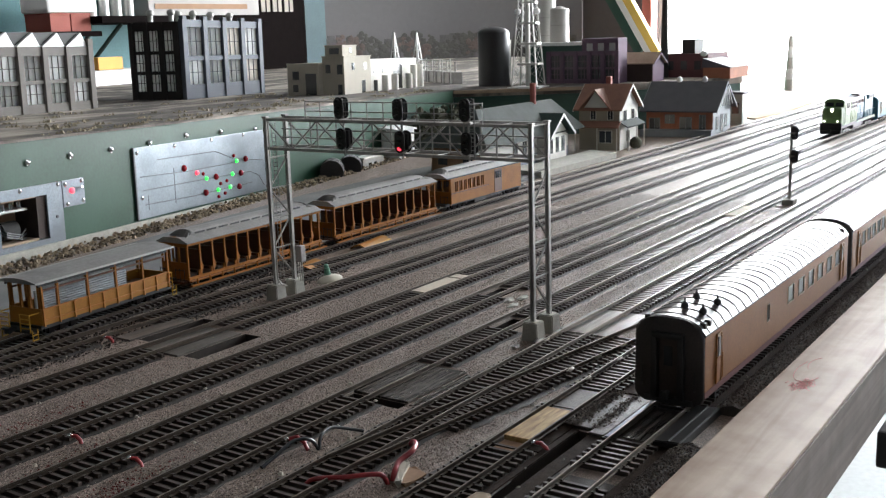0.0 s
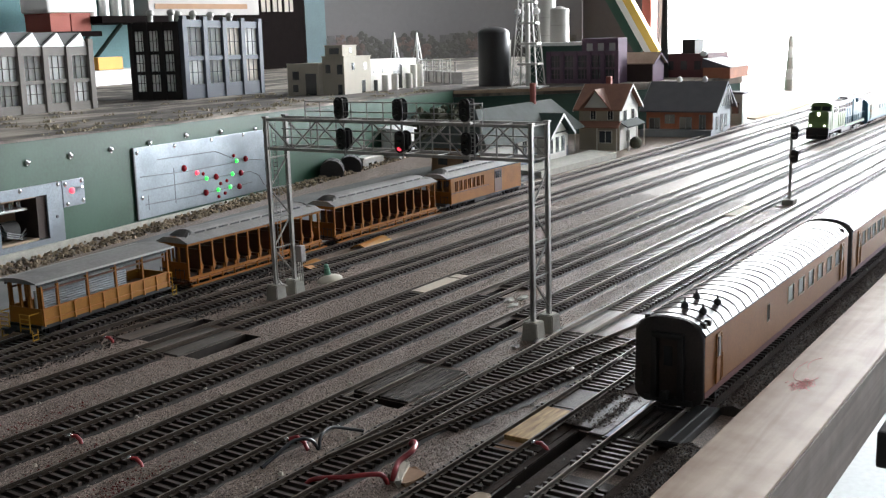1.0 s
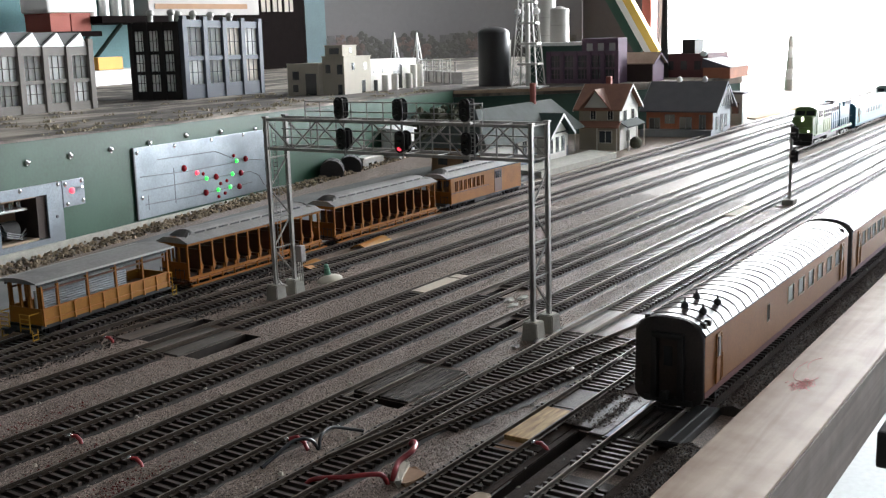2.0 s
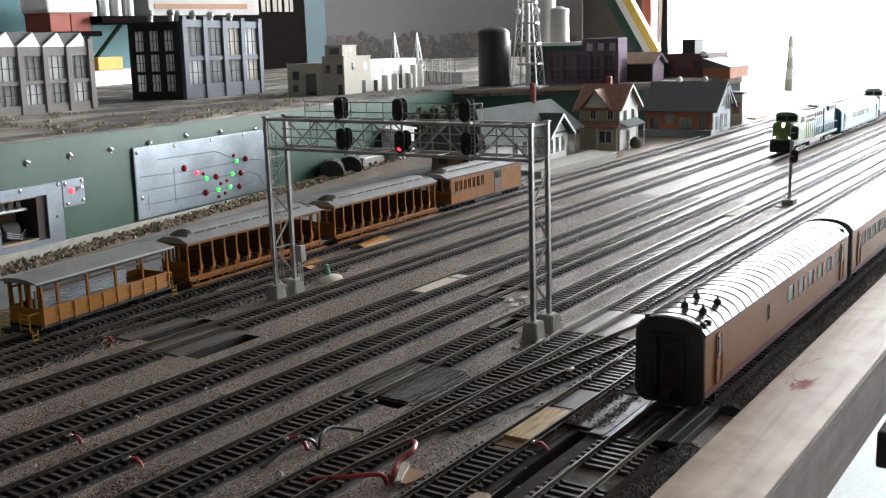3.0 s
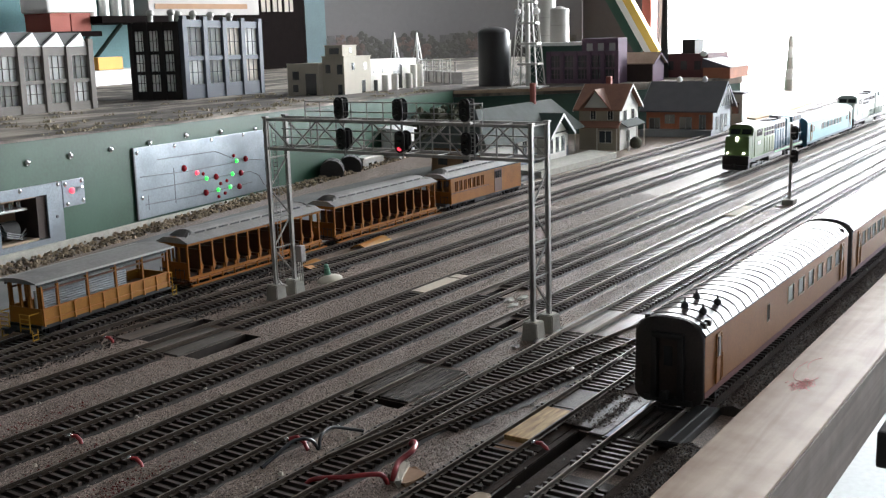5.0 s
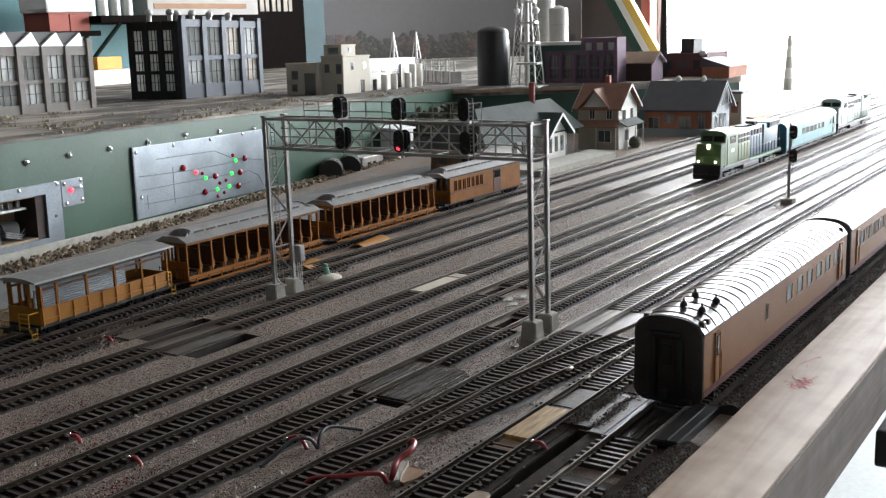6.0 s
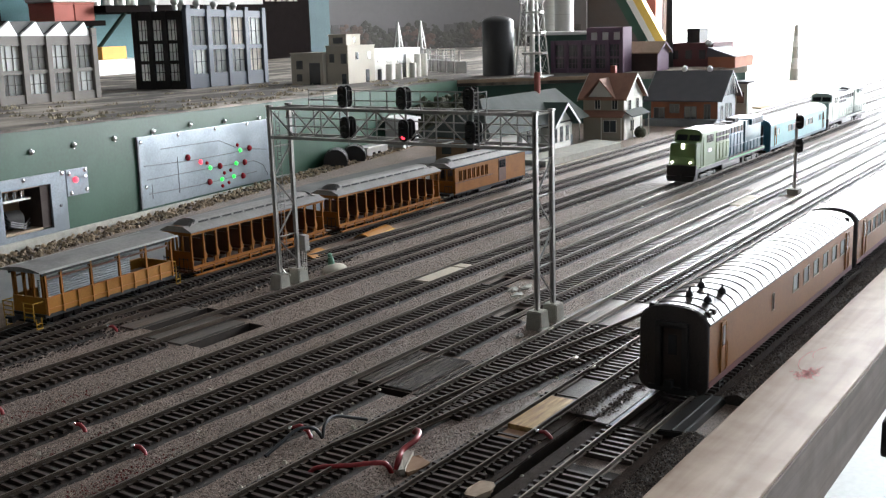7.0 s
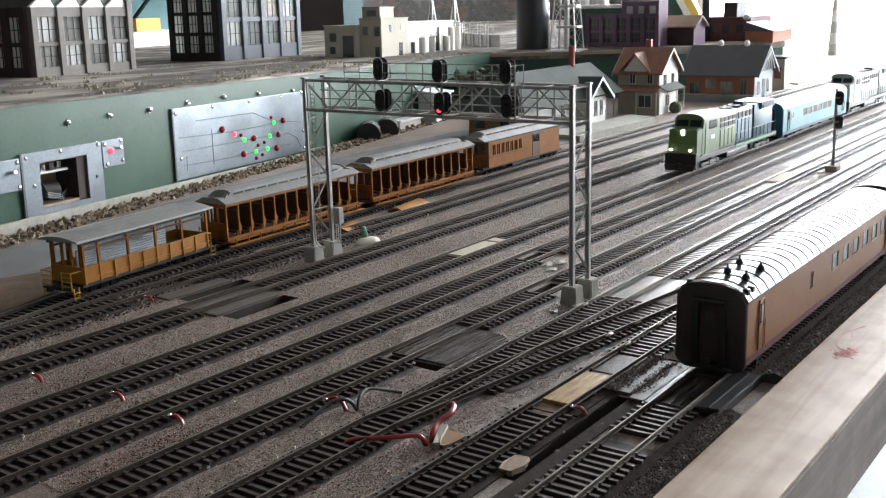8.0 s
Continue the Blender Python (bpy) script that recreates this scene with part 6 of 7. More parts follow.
def gable_house(m, lx, ly, h, ridge, ridge_axis, wall_mat, end_mat, roof_mat, name, label, over=0.006, wins=()):
    ho = thing(name, label, "house", m=m)
    part("wall", box(B(), (0, 0, -0.001), (lx, ly, h), 0.0004), wall_mat, ho)
    part("side_cladding", box(B(), (0.0008, -0.0009, 0.0), (lx - 0.0008, -0.0002, h)), end_mat, ho)
    w, l = (ly, lx) if ridge_axis == "x" else (lx, ly)
    sec = [(0, h), (w, h), (w / 2, ridge - 0.002)]
    part("gable", prism(B(), sec, 0.0004, l - 0.0004, ridge_axis), end_mat if ridge_axis == "y" else wall_mat, ho)
    k = (ridge - h) / (w / 2)
    for s in (0, 1):
        e = -over if s == 0 else w + over
        ze = h - over * k
        t = 0.0022
        sec = [(e, ze), (w / 2, ridge), (w / 2, ridge + t), (e, ze + t)]
        r_ = part("roof", prism(B(), sec, -over, l + over, ridge_axis), roof_mat, ho)
        for end in (-over - 0.0008, l + over):
            part("barge_board", prism(B(), [(e, ze - 0.002), (w / 2, ridge - 0.002), (w / 2, ridge + t), (e, ze + t)], end, end + 0.0008, ridge_axis), end_mat, r_)
    for face, a, c, z0_, z1_ in wins:
        lo, hi = ((a, -0.0016, z0_), (c, 0.0, z1_)) if face == "y" else ((-0.0008, a, z0_), (0.0, c, z1_))
        wn_ = part("window", box(B(), lo, hi), "pane", ho)
        bm = B()
        g = 0.0008
        if face == "y":
            for q in (((a - g, -0.002, z0_ - g), (a, 0, z1_ + g)), ((c, -0.002, z0_ - g), (c + g, 0, z1_ + g)), ((a, -0.002, z1_), (c, 0, z1_ + g)), ((a, -0.002, z0_ - g), (c, 0, z0_)), (((a + c) / 2 - 0.0003, -0.0019, z0_), ((a + c) / 2 + 0.0003, 0, z1_))):
                box(bm, *q)
        else:
            for q in (((-0.0012, a - g, z0_ - g), (0, a, z1_ + g)), ((-0.0012, c, z0_ - g), (0, c + g, z1_ + g)), ((-0.0012, a, z1_), (0, c, z1_ + g)), ((-0.0012, a, z0_ - g), (0, c, z0_)), ((-0.0011, (a + c) / 2 - 0.0003, z0_), (0, (a + c) / 2 + 0.0003, z1_))):
                box(bm, *q)
        part("window_frame", bm, end_mat, wn_)
    return ho


# White cladding puts window light into the colour of the right face
house = gable_house(turned(1.503, 0.684, GROUND_Z, 5), 0.088, 0.066, 0.0665, 0.0985, "y", "tan_shade_wall", "white_wall", "roof_brown", "farm_house", "two-storey house, tan with its lit side coloured white, and rust-brown roofs", over=0.007,
                    wins=[("x", 0.010, 0.018, 0.048, 0.062), ("x", 0.038, 0.046, 0.048, 0.062), ("x", 0.012, 0.032, 0.012, 0.030), ("y", 0.018, 0.030, 0.045, 0.060), ("y", 0.055, 0.066, 0.045, 0.060), ("y", 0.03, 0.044, 0.012, 0.028)])
part("porch_roof", prism(B(), [(-0.018, 0.0360), (0.0, 0.0440), (0.0, 0.0455), (-0.018, 0.0378)], -0.004, 0.072, "y"), "roof_brown", house)
part("side_porch_roof", prism(B(), [(-0.016, 0.0355), (-0.001, 0.0440), (-0.001, 0.0456), (-0.016, 0.0372)], -0.004, 0.080), "roof_green", house, "pale shingled porch roof")
part("cross_gable", prism(B(), [(0.018, 0.0665), (0.056, 0.0665), (0.037, 0.0915)], -0.0035, 0.042), "white_wall", house)
for s in (0, 1):
    e = 0.012 if s == 0 else 0.062
    ze = 0.0640
    part("cross_roof", prism(B(), [(e, ze), (0.037, 0.0925), (0.037, 0.0945), (e, ze + 0.002)], -0.009, 0.044), "roof_brown", house)
part("chimney", box(B(), (0.045, 0.03, 0.085), (0.053, 0.038, 0.112), 0.0004), "brick_post", house)
for y in (-0.002, 0.03, 0.066):
    part("porch_post", rod(B(), (-0.0165, y, 0), (-0.0165, y, 0.037), 0.0009, 6), "white_wall", house)
for x in (0.0, 0.04, 0.078):
    part("porch_post", rod(B(), (x, -0.0145, 0), (x, -0.0145, 0.0355), 0.0009, 6), "white_wall", house)
part("bush", ball(B(), (0.045, -0.012, 0.008), 0.010, (1, 1, 1), 2), "foliage", house)

barn = gable_house(turned(1.745, 0.622, GROUND_Z, 5), 0.120, 0.116, 0.0480, 0.0885, "y", "brick_orange", "grey_wall", "roof_slate", "freight_house", "orange brick freight house with steep slate roof", over=0.010,
                   wins=[("x", 0.012, 0.022, 0.012, 0.036), ("x", 0.036, 0.056, 0.0, 0.032), ("x", 0.066, 0.082, 0.022, 0.036), ("x", 0.092, 0.110, 0.008, 0.030), ("y", 0.02, 0.032, 0.010, 0.032), ("y", 0.05, 0.064, 0.0, 0.034), ("y", 0.08, 0.092, 0.010, 0.032)])
part("loading_dock", box(B(), (-0.022, -0.004, 0.0), (0.0, 0.12, 0.012), 0.0006), "grey_wall", barn)
for y in (0.03, 0.075):
    part("roof_vent", ball(B(), (0.060, y, 0.093), 0.0050, (1, 1, 1.3)), "white", barn, "", 60)
for i in range(5):
    part("gable_trim", rod(B(), (0.012 + 0.02 * i, -0.0108, 0.050), (0.060, -0.0108, 0.082), 0.0010, 5), "white", barn)

kiosk = thing("trackside_kiosk", "small pale green kiosk beside the freight house", "hut", m=turned(1.955, 0.640, GROUND_Z, 5))
part("wall", box(B(), (0, 0, -0.001), (0.042, 0.026, 0.058), 0.0006), "pale_engine", kiosk)
part("roof", box(B(), (-0.004, -0.004, 0.058), (0.046, 0.030, 0.062), 0.001), "roof_slate", kiosk)
part("door", box(B(), (0.008, -0.0008, 0), (0.020, 0.0, 0.036)), "white_wall", kiosk)
part("window", box(B(), (-0.0008, 0.006, 0.022), (0.0, 0.019, 0.042)), "pane", kiosk)

# the depot with a hipped roof
depot = thing("railway_depot", "small depot with grey-green hipped roof and dark gable", "building", m=turned(1.232, 0.722, GROUND_Z, 3))
part("wall", box(B(), (-0.080, 0, 0), (0.192, 0.075, 0.044), 0.0004), "white_wall", depot)
# Tan sheet over the white wall; its tone includes the end's shade
part("end_cladding", box(B(), (-0.0812, 0.001, 0), (-0.0802, 0.074, 0.043)), "tan_box", depot, "tan end wall with shade in its colour")
part("wainscot", box(B(), (-0.0795, -0.0008, 0), (0.1928, 0.0758, 0.016)), "grey_wall", depot)
bm = B()
o_ = 0.020
base_ = [bm.verts.new(q) for q in ((-0.100, -o_, 0.041), (0.195 + o_, -o_, 0.041), (0.195 + o_, 0.075 + o_, 0.041), (-0.100, 0.075 + o_, 0.041))]
r0, r1 = bm.verts.new((-0.045, 0.026, 0.087)), bm.verts.new((0.190, 0.026, 0.085))
for q in ((base_[0], base_[1], r1, r0), (base_[1], base_[2], r1), (base_[2], base_[3], r0, r1), (base_[3], base_[0], r0), (base_[3], base_[2], base_[1], base_[0])):
    bm.faces.new(q)
part("roof", bm, "roof_green", depot)
part("gable_wall", prism(B(), [(0.085, 0.0), (0.147, 0.0), (0.147, 0.043), (0.116, 0.0665), (0.085, 0.043)], -0.018, 0.0, "y"), "white_wall", depot)
for s in (0, 1):
    e = 0.074 if s == 0 else 0.158
    part("gable_roof", prism(B(), [(e, 0.0375), (0.116, 0.0680), (0.116, 0.0702), (e, 0.0398)], -0.028, 0.022, "y"), "roof_dkgreen", depot)
    part("barge_board", prism(B(), [(e, 0.0355), (0.116, 0.0660), (0.116, 0.0702), (e, 0.0398)], -0.0290, -0.0282, "y"), "white", depot)
for a in (0.090, 0.110, 0.130):
    part("window", box(B(), (a, -0.0186, 0.014), (a + 0.010, -0.0178, 0.036)), "pane", depot)
for a in (0.012, 0.040, 0.152, 0.174):
    part("window", box(B(), (a, -0.0016, 0.017), (a + 0.010, -0.0006, 0.036)), "pane", depot)
for a in (0.012, 0.05):
    part("window", box(B(), (-0.0822, a, 0.017), (-0.0812, a + 0.014, 0.036)), "pane", depot)
part("chimney", rod(B(), (0.128, 0.026, 0.080), (0.128, 0.026, 0.112), 0.0045, 10), "brick_post", depot)
platform = [(1.19, 0.650), (1.415, 0.648), (1.44, 0.70), (1.26, 0.70), (1.2, 0.73)]
single("platform", prism(B(), platform, GROUND_Z, 0.0035, "z"), "concrete", "pale platform in front of the depot", "platform", kind="structure")

# ---- far deck: tanks, towers, brick works ----
tank = thing("oil_tank", "black domed oil tank with a bright rim", "tank", m=turned(1.738, 1.049, FAR_Z, 0))
part("shell", rod(B(), (0, 0, 0), (0, 0, 0.098), 0.0300, 32), "tank", tank, "", 40)
bm = B()
ball(bm, (0, 0, 0), 0.0303, (1, 1, 0.4), 3)
bmesh.ops.translate(bm, vec=(0, 0, 0.098), verts=bm.verts[:])
part("dome", bm, "tank", tank, "", 60)
part("vent_pipe", rod(B(), (0.029, -0.018, 0), (0.029, -0.018, 0.085), 0.0025, 8), "silver", tank)
for x, y, h in ((2.2, 1.150, 0.146), (2.34, 1.258, 0.172)):
    si = thing("silver_silo", "tall silver storage silo", "tank", "silver silos", m=turned(x, y, FAR_Z, 0))
    part("shell", rod(B(), (0, 0, 0), (0, 0, h), 0.0215, 28), "silver", si, "", 40)
    part("cone", rod(B(), (0, 0, h), (0, 0, h + 0.007), 0.0215, 28, 0.004), "silver", si, "", 40)
    for k in range(1, 4):
        part("seam", rod(B(), (0, 0, h * k / 4), (0, 0, h * k / 4 + 0.0012), 0.0219, 28), "steel", si)
mastt = thing("lattice_tower", "silver lattice tower with lamps and a thick pole", "tower", m=turned(1.690, 0.948, FAR_Z, 10))
for s in (-1, 1):
    for q in (-1, 1):
        part("leg", rod(B(), (s * 0.024, q * 0.024, 0), (s * 0.010, q * 0.010, 0.19), 0.0014, 6), "silver", mastt)
for i in range(5):
    z0_, z1_ = 0.036 * i + 0.004, 0.036 * (i + 1) + 0.004
    a, c = 0.024 - 0.014 * z0_ / 0.19, 0.024 - 0.014 * z1_ / 0.19
    for (sx, sy), (tx, ty) in (((-1, -1), (1, -1)), ((1, -1), (1, 1)), ((1, 1), (-1, 1)), ((-1, 1), (-1, -1))):
        part("brace", rod(B(), (sx * a, sy * a, z0_), (tx * c, ty * c, z1_), 0.0004, 4), "silver", mastt)
        part("brace", rod(B(), (tx * a, ty * a, z0_), (sx * c, sy * c, z1_), 0.0004, 4), "silver", mastt)
    part("platform", box(B(), (-c - 0.001, -c - 0.006, z1_), (c * 0.2, c * 0.6, z1_ + 0.004), 0.0005), "silver", mastt)
part("pole", rod(B(), (0, 0, 0), (0, 0, 0.22), 0.0045, 12), "silver", mastt, "", 40)
part("base", box(B(), (-0.03, -0.03, -0.001), (0.03, 0.03, 0.002)), "white", mastt)
for s in (-1, 1):
    part("lamp", ball(B(), (s * 0.0, s * 0.018, 0.135), 0.0060), "white", mastt, "", 60)

works = thing("brick_works", "plum-coloured brick works with tall windows", "building", m=turned(1.815, 0.826, FAR_Z, 0))
facade(works, turned(0, 0.150, 0, -90), 0.150, 0.060, 5, 2, "purple", "pane", pier=0.008, bars=3, sill=0.008, head=0.008)
part("tower", box(B(), (0.004, 0.004, 0), (0.044, 0.078, 0.083), 0.0006), "purple", works)
for i in range(3):
    part("tower_window", box(B(), (0.0034, 0.010 + 0.023 * i, 0.058), (0.0045, 0.022 + 0.023 * i, 0.074)), "curtain", works)
part("body", box(B(), (0.0045, 0.079, 0), (0.048, 0.148, 0.058)), "purple", works)
part("rear_hall", box(B(), (0.014, 0.149, 0), (0.045, 0.206, 0.0704)), "dark_green", works, "dark green rear hall")
part("upper_storey", box(B(), (0.014, 0.083, 0.0582), (0.045, 0.1488, 0.0704)), "dark_green", works, "dark green upper storey")
part("white_roof", box(B(), (0.01, 0.081, 0.0705), (0.047, 0.21, 0.077), 0.001), "white", works, "bright white roof slab")
shed = gable_house(turned(1.872, 0.785, FAR_Z, 0), 0.055, 0.125, 0.036, 0.052, "y", "bldg_brown", "purple", "tan_edge", "tool_shed", "dark brown shed beside the brick works")
red = thing("red_factory", "dark red brick factory with a tall black chimney", "building", m=turned(2.03, 0.735, FAR_Z, 0))
part("body", box(B(), (0, 0, -0.001), (0.12, 0.10, 0.046), 0.0006), "dark_red", red)
part("annex", box(B(), (-0.03, -0.055, -0.001), (0.08, -0.001, 0.020), 0.0006), "brick_orange", red, "orange brick annex")
part("annex_roof", prism(B(), [(-0.058, 0.020), (0.002, 0.020), (-0.001, 0.038)], -0.032, 0.082), "roof_slate", red)
part("penthouse", box(B(), (0.02, 0.035, 0.046), (0.07, 0.062, 0.074), 0.0006), "soot", red)
part("chimney", rod(B(), (-0.006, 0.088, -0.001), (-0.006, 0.088, 0.20), 0.0085, 16, 0.0045), "soot", red, "tall tapering black chimney", 40)
for i in range(3):
    part("window", box(B(), (-0.0006, 0.015 + 0.028 * i, 0.015), (0.0004, 0.028 + 0.028 * i, 0.032)), "pane", red)
part("skylight", ball(B(), (0.0, 0.008, 0.046), 0.0075, (1, 1, 0.8)), "white", red, "", 60)
lh = thing("striped_beacon", "far white beacon tower with dark bands", "tower", m=turned(3.0, 0.85, GROUND_Z, 0))
for i in range(5):
    part("band", rod(B(), (0, 0, 0.03 * i), (0, 0, 0.03 * i + 0.0299), 0.015 - 0.0018 * i, 16, 0.0132 - 0.0018 * i), "white" if i % 2 else "silver", lh)
# substation with two pylons and small frames
for x, y in ((2.12, 1.564), (2.265, 1.598)):
    py = thing("pylon", "slim silver substation pylon", "pylon", "substation pylons", m=turned(x * 0.9, y * 0.9, FAR_Z, 0))
    for s in (-1, 1):
        for q in (-1, 1):
            part("leg", rod(B(), (s * 0.012, q * 0.012, 0), (0, 0, 0.105), 0.0014, 5), "silver", py)
    for i in range(4):
        a = 0.012 * (1 - (0.02 + 0.022 * i) / 0.105)
        z = 0.02 + 0.022 * i
        part("ring", sweep(B(), [(-a, -a, z), (a, -a, z), (a, a, z), (-a, a, z), (-a, -a, z)], 0.0007, 4), "silver", py)
sub = thing("substation_gear", "row of grey transformers and busbars behind a fence", "substation", m=turned(1.80, 1.16, FAR_Z, 55))
for i in range(7):
    part("transformer", box(B(), (0.045 * i, 0, -0.001), (0.045 * i + 0.024, 0.022, 0.024), 0.002), "steel", sub)
    part("insulator", rod(B(), (0.045 * i + 0.012, 0.011, 0.024), (0.045 * i + 0.012, 0.011, 0.044), 0.0022, 8), "silver", sub)
    part("frame_post", rod(B(), (0.045 * i - 0.008, 0.03, 0), (0.045 * i - 0.008, 0.03, 0.05), 0.0013, 6), "silver", sub)
part("busbar", rod(B(), (-0.01, 0.03, 0.046), (0.28, 0.03, 0.046), 0.0012, 6), "silver", sub)
part("busbar", rod(B(), (-0.01, 0.03, 0.034), (0.28, 0.03, 0.034), 0.0010, 6), "silver", sub)

# ---- back of the room ----
single("trim_teal", box(B(), (1.642, 2.47, FAR_Z - 0.05), (2.12, 2.598, 0.9)), "teal", "teal painted panel on the back wall", "wall", kind="structure")
# A solid box; its near-black colour gives the recess its shade
single("trim_dark", box(B(), (2.50, 2.44, FAR_Z - 0.05), (2.80, 2.598, 0.9)), "dark_matte", "dark brown cupboard recess on the back wall, shade in its colour", "wall", kind="structure")
single("trim_post", box(B(), (2.802, 2.46, FAR_Z - 0.05), (2.93, 2.598, 0.9)), "teal_dull", "muted teal post on the back wall", "post", kind="structure")
for i in range(3):
    rp = thing("small_window", "pale glazed pane in the dark cupboard recess", "window", "panes in the recess", m=turned(2.586 + 0.056 * i, 2.44, 0.266, 0))
    part("pane", box(B(), (0, -0.003, 0), (0.040, -0.0005, 0.11)), "warm_paper", rp)
    part("bar", box(B(), (0.018, -0.005, 0), (0.022, -0.0032, 0.11)), "dark_matte", rp)
cup = thing("wall_cupboard", "dark cupboard with pale glazed doors on the back wall", "cupboard")
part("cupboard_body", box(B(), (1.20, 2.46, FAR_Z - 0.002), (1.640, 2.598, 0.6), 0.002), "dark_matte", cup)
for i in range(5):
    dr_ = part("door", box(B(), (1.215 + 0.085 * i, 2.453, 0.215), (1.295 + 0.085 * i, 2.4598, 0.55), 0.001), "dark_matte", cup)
    part("pane", box(B(), (1.223 + 0.085 * i, 2.451, 0.235), (1.287 + 0.085 * i, 2.4528, 0.54)), "curtain", dr_)
shelf = thing("wall_shelf", "dark wall shelf holding boxes", "shelf")
part("plank", box(B(), (1.775, 2.22, 0.232), (2.39, 2.47, 0.250), 0.001), "dark_matte", shelf)
part("low_plank", box(B(), (1.30, 2.22, 0.200), (1.772, 2.47, 0.213), 0.001), "dark_matte", shelf)
for x in (1.80, 1.90):
    part("strut", rod(B(), (1.86, 2.44, 0.09), (x, 2.30, 0.232), 0.006, 6), "roof_dkgreen", shelf)
for x, mat in ((1.652, "red_box"), (1.713, "red_box")):
    bx_ = thing("carton", "brick red carton on the shelf", "box", "red cartons", m=turned(x, 2.26, 0.213, 0))
    part("carton_body", box(B(), (0, 0, 0), (0.058, 0.10, 0.044), 0.001), mat, bx_)
    part("lid", box(B(), (-0.001, -0.001, 0.040), (0.059, 0.101, 0.0455), 0.001), mat, bx_)
wb = thing("carton", "white carton on top of the red ones", "box", m=turned(1.640, 2.25, 0.2585, 0))
part("carton_body", box(B(), (0, 0, 0), (0.145, 0.11, 0.055), 0.008), "white", wb)
cb = thing("carton", "long grey-white carton with a brown strip on the shelf", "box", m=turned(1.955, 2.25, 0.250, 0))
part("carton_body", box(B(), (0, 0, 0), (0.42, 0.18, 0.075), 0.001), "grey_card", cb)
part("label_strip", box(B(), (0.02, -0.0022, 0.018), (0.37, -0.0004, 0.032), 0.0006), "tan_box", cb, "brown strip")
for i in range(4):
    gl = thing("glass_jar", "clear jar catching the light on the shelf", "jar", "jars on the shelf", m=turned(1.792 + 0.04 * i, 2.28, 0.250, 0))
    part("jar_body", rod(B(), (0, 0, 0), (0, 0, 0.042), 0.014, 18), "silver", gl, "", 40)
    part("lid", rod(B(), (0, 0, 0.042), (0, 0, 0.052), 0.0145, 18), "white", gl, "", 40)
wbx = thing("storage_box", "long white box on the deck by the wall", "box", m=turned(1.62, 2.12, FAR_Z, 4))
part("box_body", box(B(), (0, 0, -0.002), (0.26, 0.10, 0.030), 0.001), "white", wbx)
part("lid", box(B(), (-0.002, -0.002, 0.030), (0.262, 0.102, 0.036), 0.001), "white", wbx)
amb = thing("carton", "small amber carton on the white box", "box", m=turned(1.712, 2.17, FAR_Z + 0.036, 4))
part("carton_body", box(B(), (0, 0, 0), (0.080, 0.04, 0.031), 0.001), "orange_box", amb)
# painted trees and roofs, flat against the curved backdrop
tl = thing("painted_scenery", "muted painted trees and rooftops along the curved backdrop", "painting", kind="stuff")
for k, mat in enumerate(("painted_town", "painted_foliage", "painted_autumn")):
    bm = B()
    rr = random.Random(20 + k)
    for i in range((60, 900, 420)[k]):
        a = rr.uniform(17, 91)
        r = 0.8985 - 0.0016 * k
        turn = pose(2.94 + r * math.cos(radians(a)), 1.66 + r * math.sin(radians(a)), 0, 0, 0, a)
        h = 0.035 + 0.045 * abs(math.sin(a * 0.21 + 2 * k)) + 0.025 * abs(math.sin(a * 0.83 + k))
        if k == 0:
            w, z = rr.uniform(0.01, 0.03), 0.10 + rr.uniform(0.01, 0.085)
            box(bm, (-0.0005, -w, 0.07), (0.0005, w, z), turn=turn)
            continue
        if k == 2 and math.sin(a * 0.35) < 0.1:
            continue
        c = turn @ Matrix.Translation((0, 0, 0.085 + h * rr.random() ** 0.7))
        bmesh.ops.create_icosphere(bm, subdivisions=1, radius=rr.uniform(0.005, 0.014), matrix=c @ Matrix.Diagonal((0.06, 1, rr.uniform(0.5, 1.1), 1)))
    part("painted_patch", bm, mat, tl)

# ---- drums, sheds and bushes at the foot of the green front ----
for q in (0.585, 0.640):
    dr = thing("fuel_drum", "black fuel drum lying against the green front", "drum", "black drums", m=FASCIA @ turned(q, -0.016, 0, 25))
    part("barrel", rod(B(), (-0.018, 0, 0.0135), (0.018, 0, 0.0135), 0.0160, 24), "tank", dr, "", 40)
    for x in (-0.008, 0.008):
        part("hoop", rod(B(), (x - 0.0008, 0, 0.0135), (x + 0.0008, 0, 0.0135), 0.0165, 24), "black", dr)
hut = thing("lineside_hut", "small grey hut with dark windows", "hut", m=FASCIA @ turned(0.668, -0.022, 0, 0))
part("wall", box(B(), (0, 0, -0.004), (0.070, 0.020, 0.020), 0.0006), "steel", hut)
part("roof", box(B(), (-0.002, -0.003, 0.020), (0.072, 0.0215, 0.0225), 0.0008), "silver", hut)
for x in (0.018, 0.036):
    part("window", box(B(), (x, -0.0006, 0.006), (x + 0.008, 0.001, 0.0135)), "pane", hut)
wsh = thing("white_shed", "plain white shed against the green front", "shed", m=FASCIA @ turned(0.768, -0.034, 0, 0))
part("wall", box(B(), (0, 0, -0.004), (0.058, 0.030, 0.052), 0.0008), "white", wsh)
part("roof", prism(B(), [(-0.003, 0.052), (0.033, 0.056), (0.033, 0.059), (-0.003, 0.055)], -0.003, 0.061), "white", wsh)
part("door", box(B(), (0.034, -0.0008, -0.003), (0.048, 0.001, 0.028)), "grey_wall", wsh)
bush = thing("bush_row", "dark untrimmed bushes at the end of the green front", "bushes", kind="stuff")
bm = B()
rr = random.Random(31)
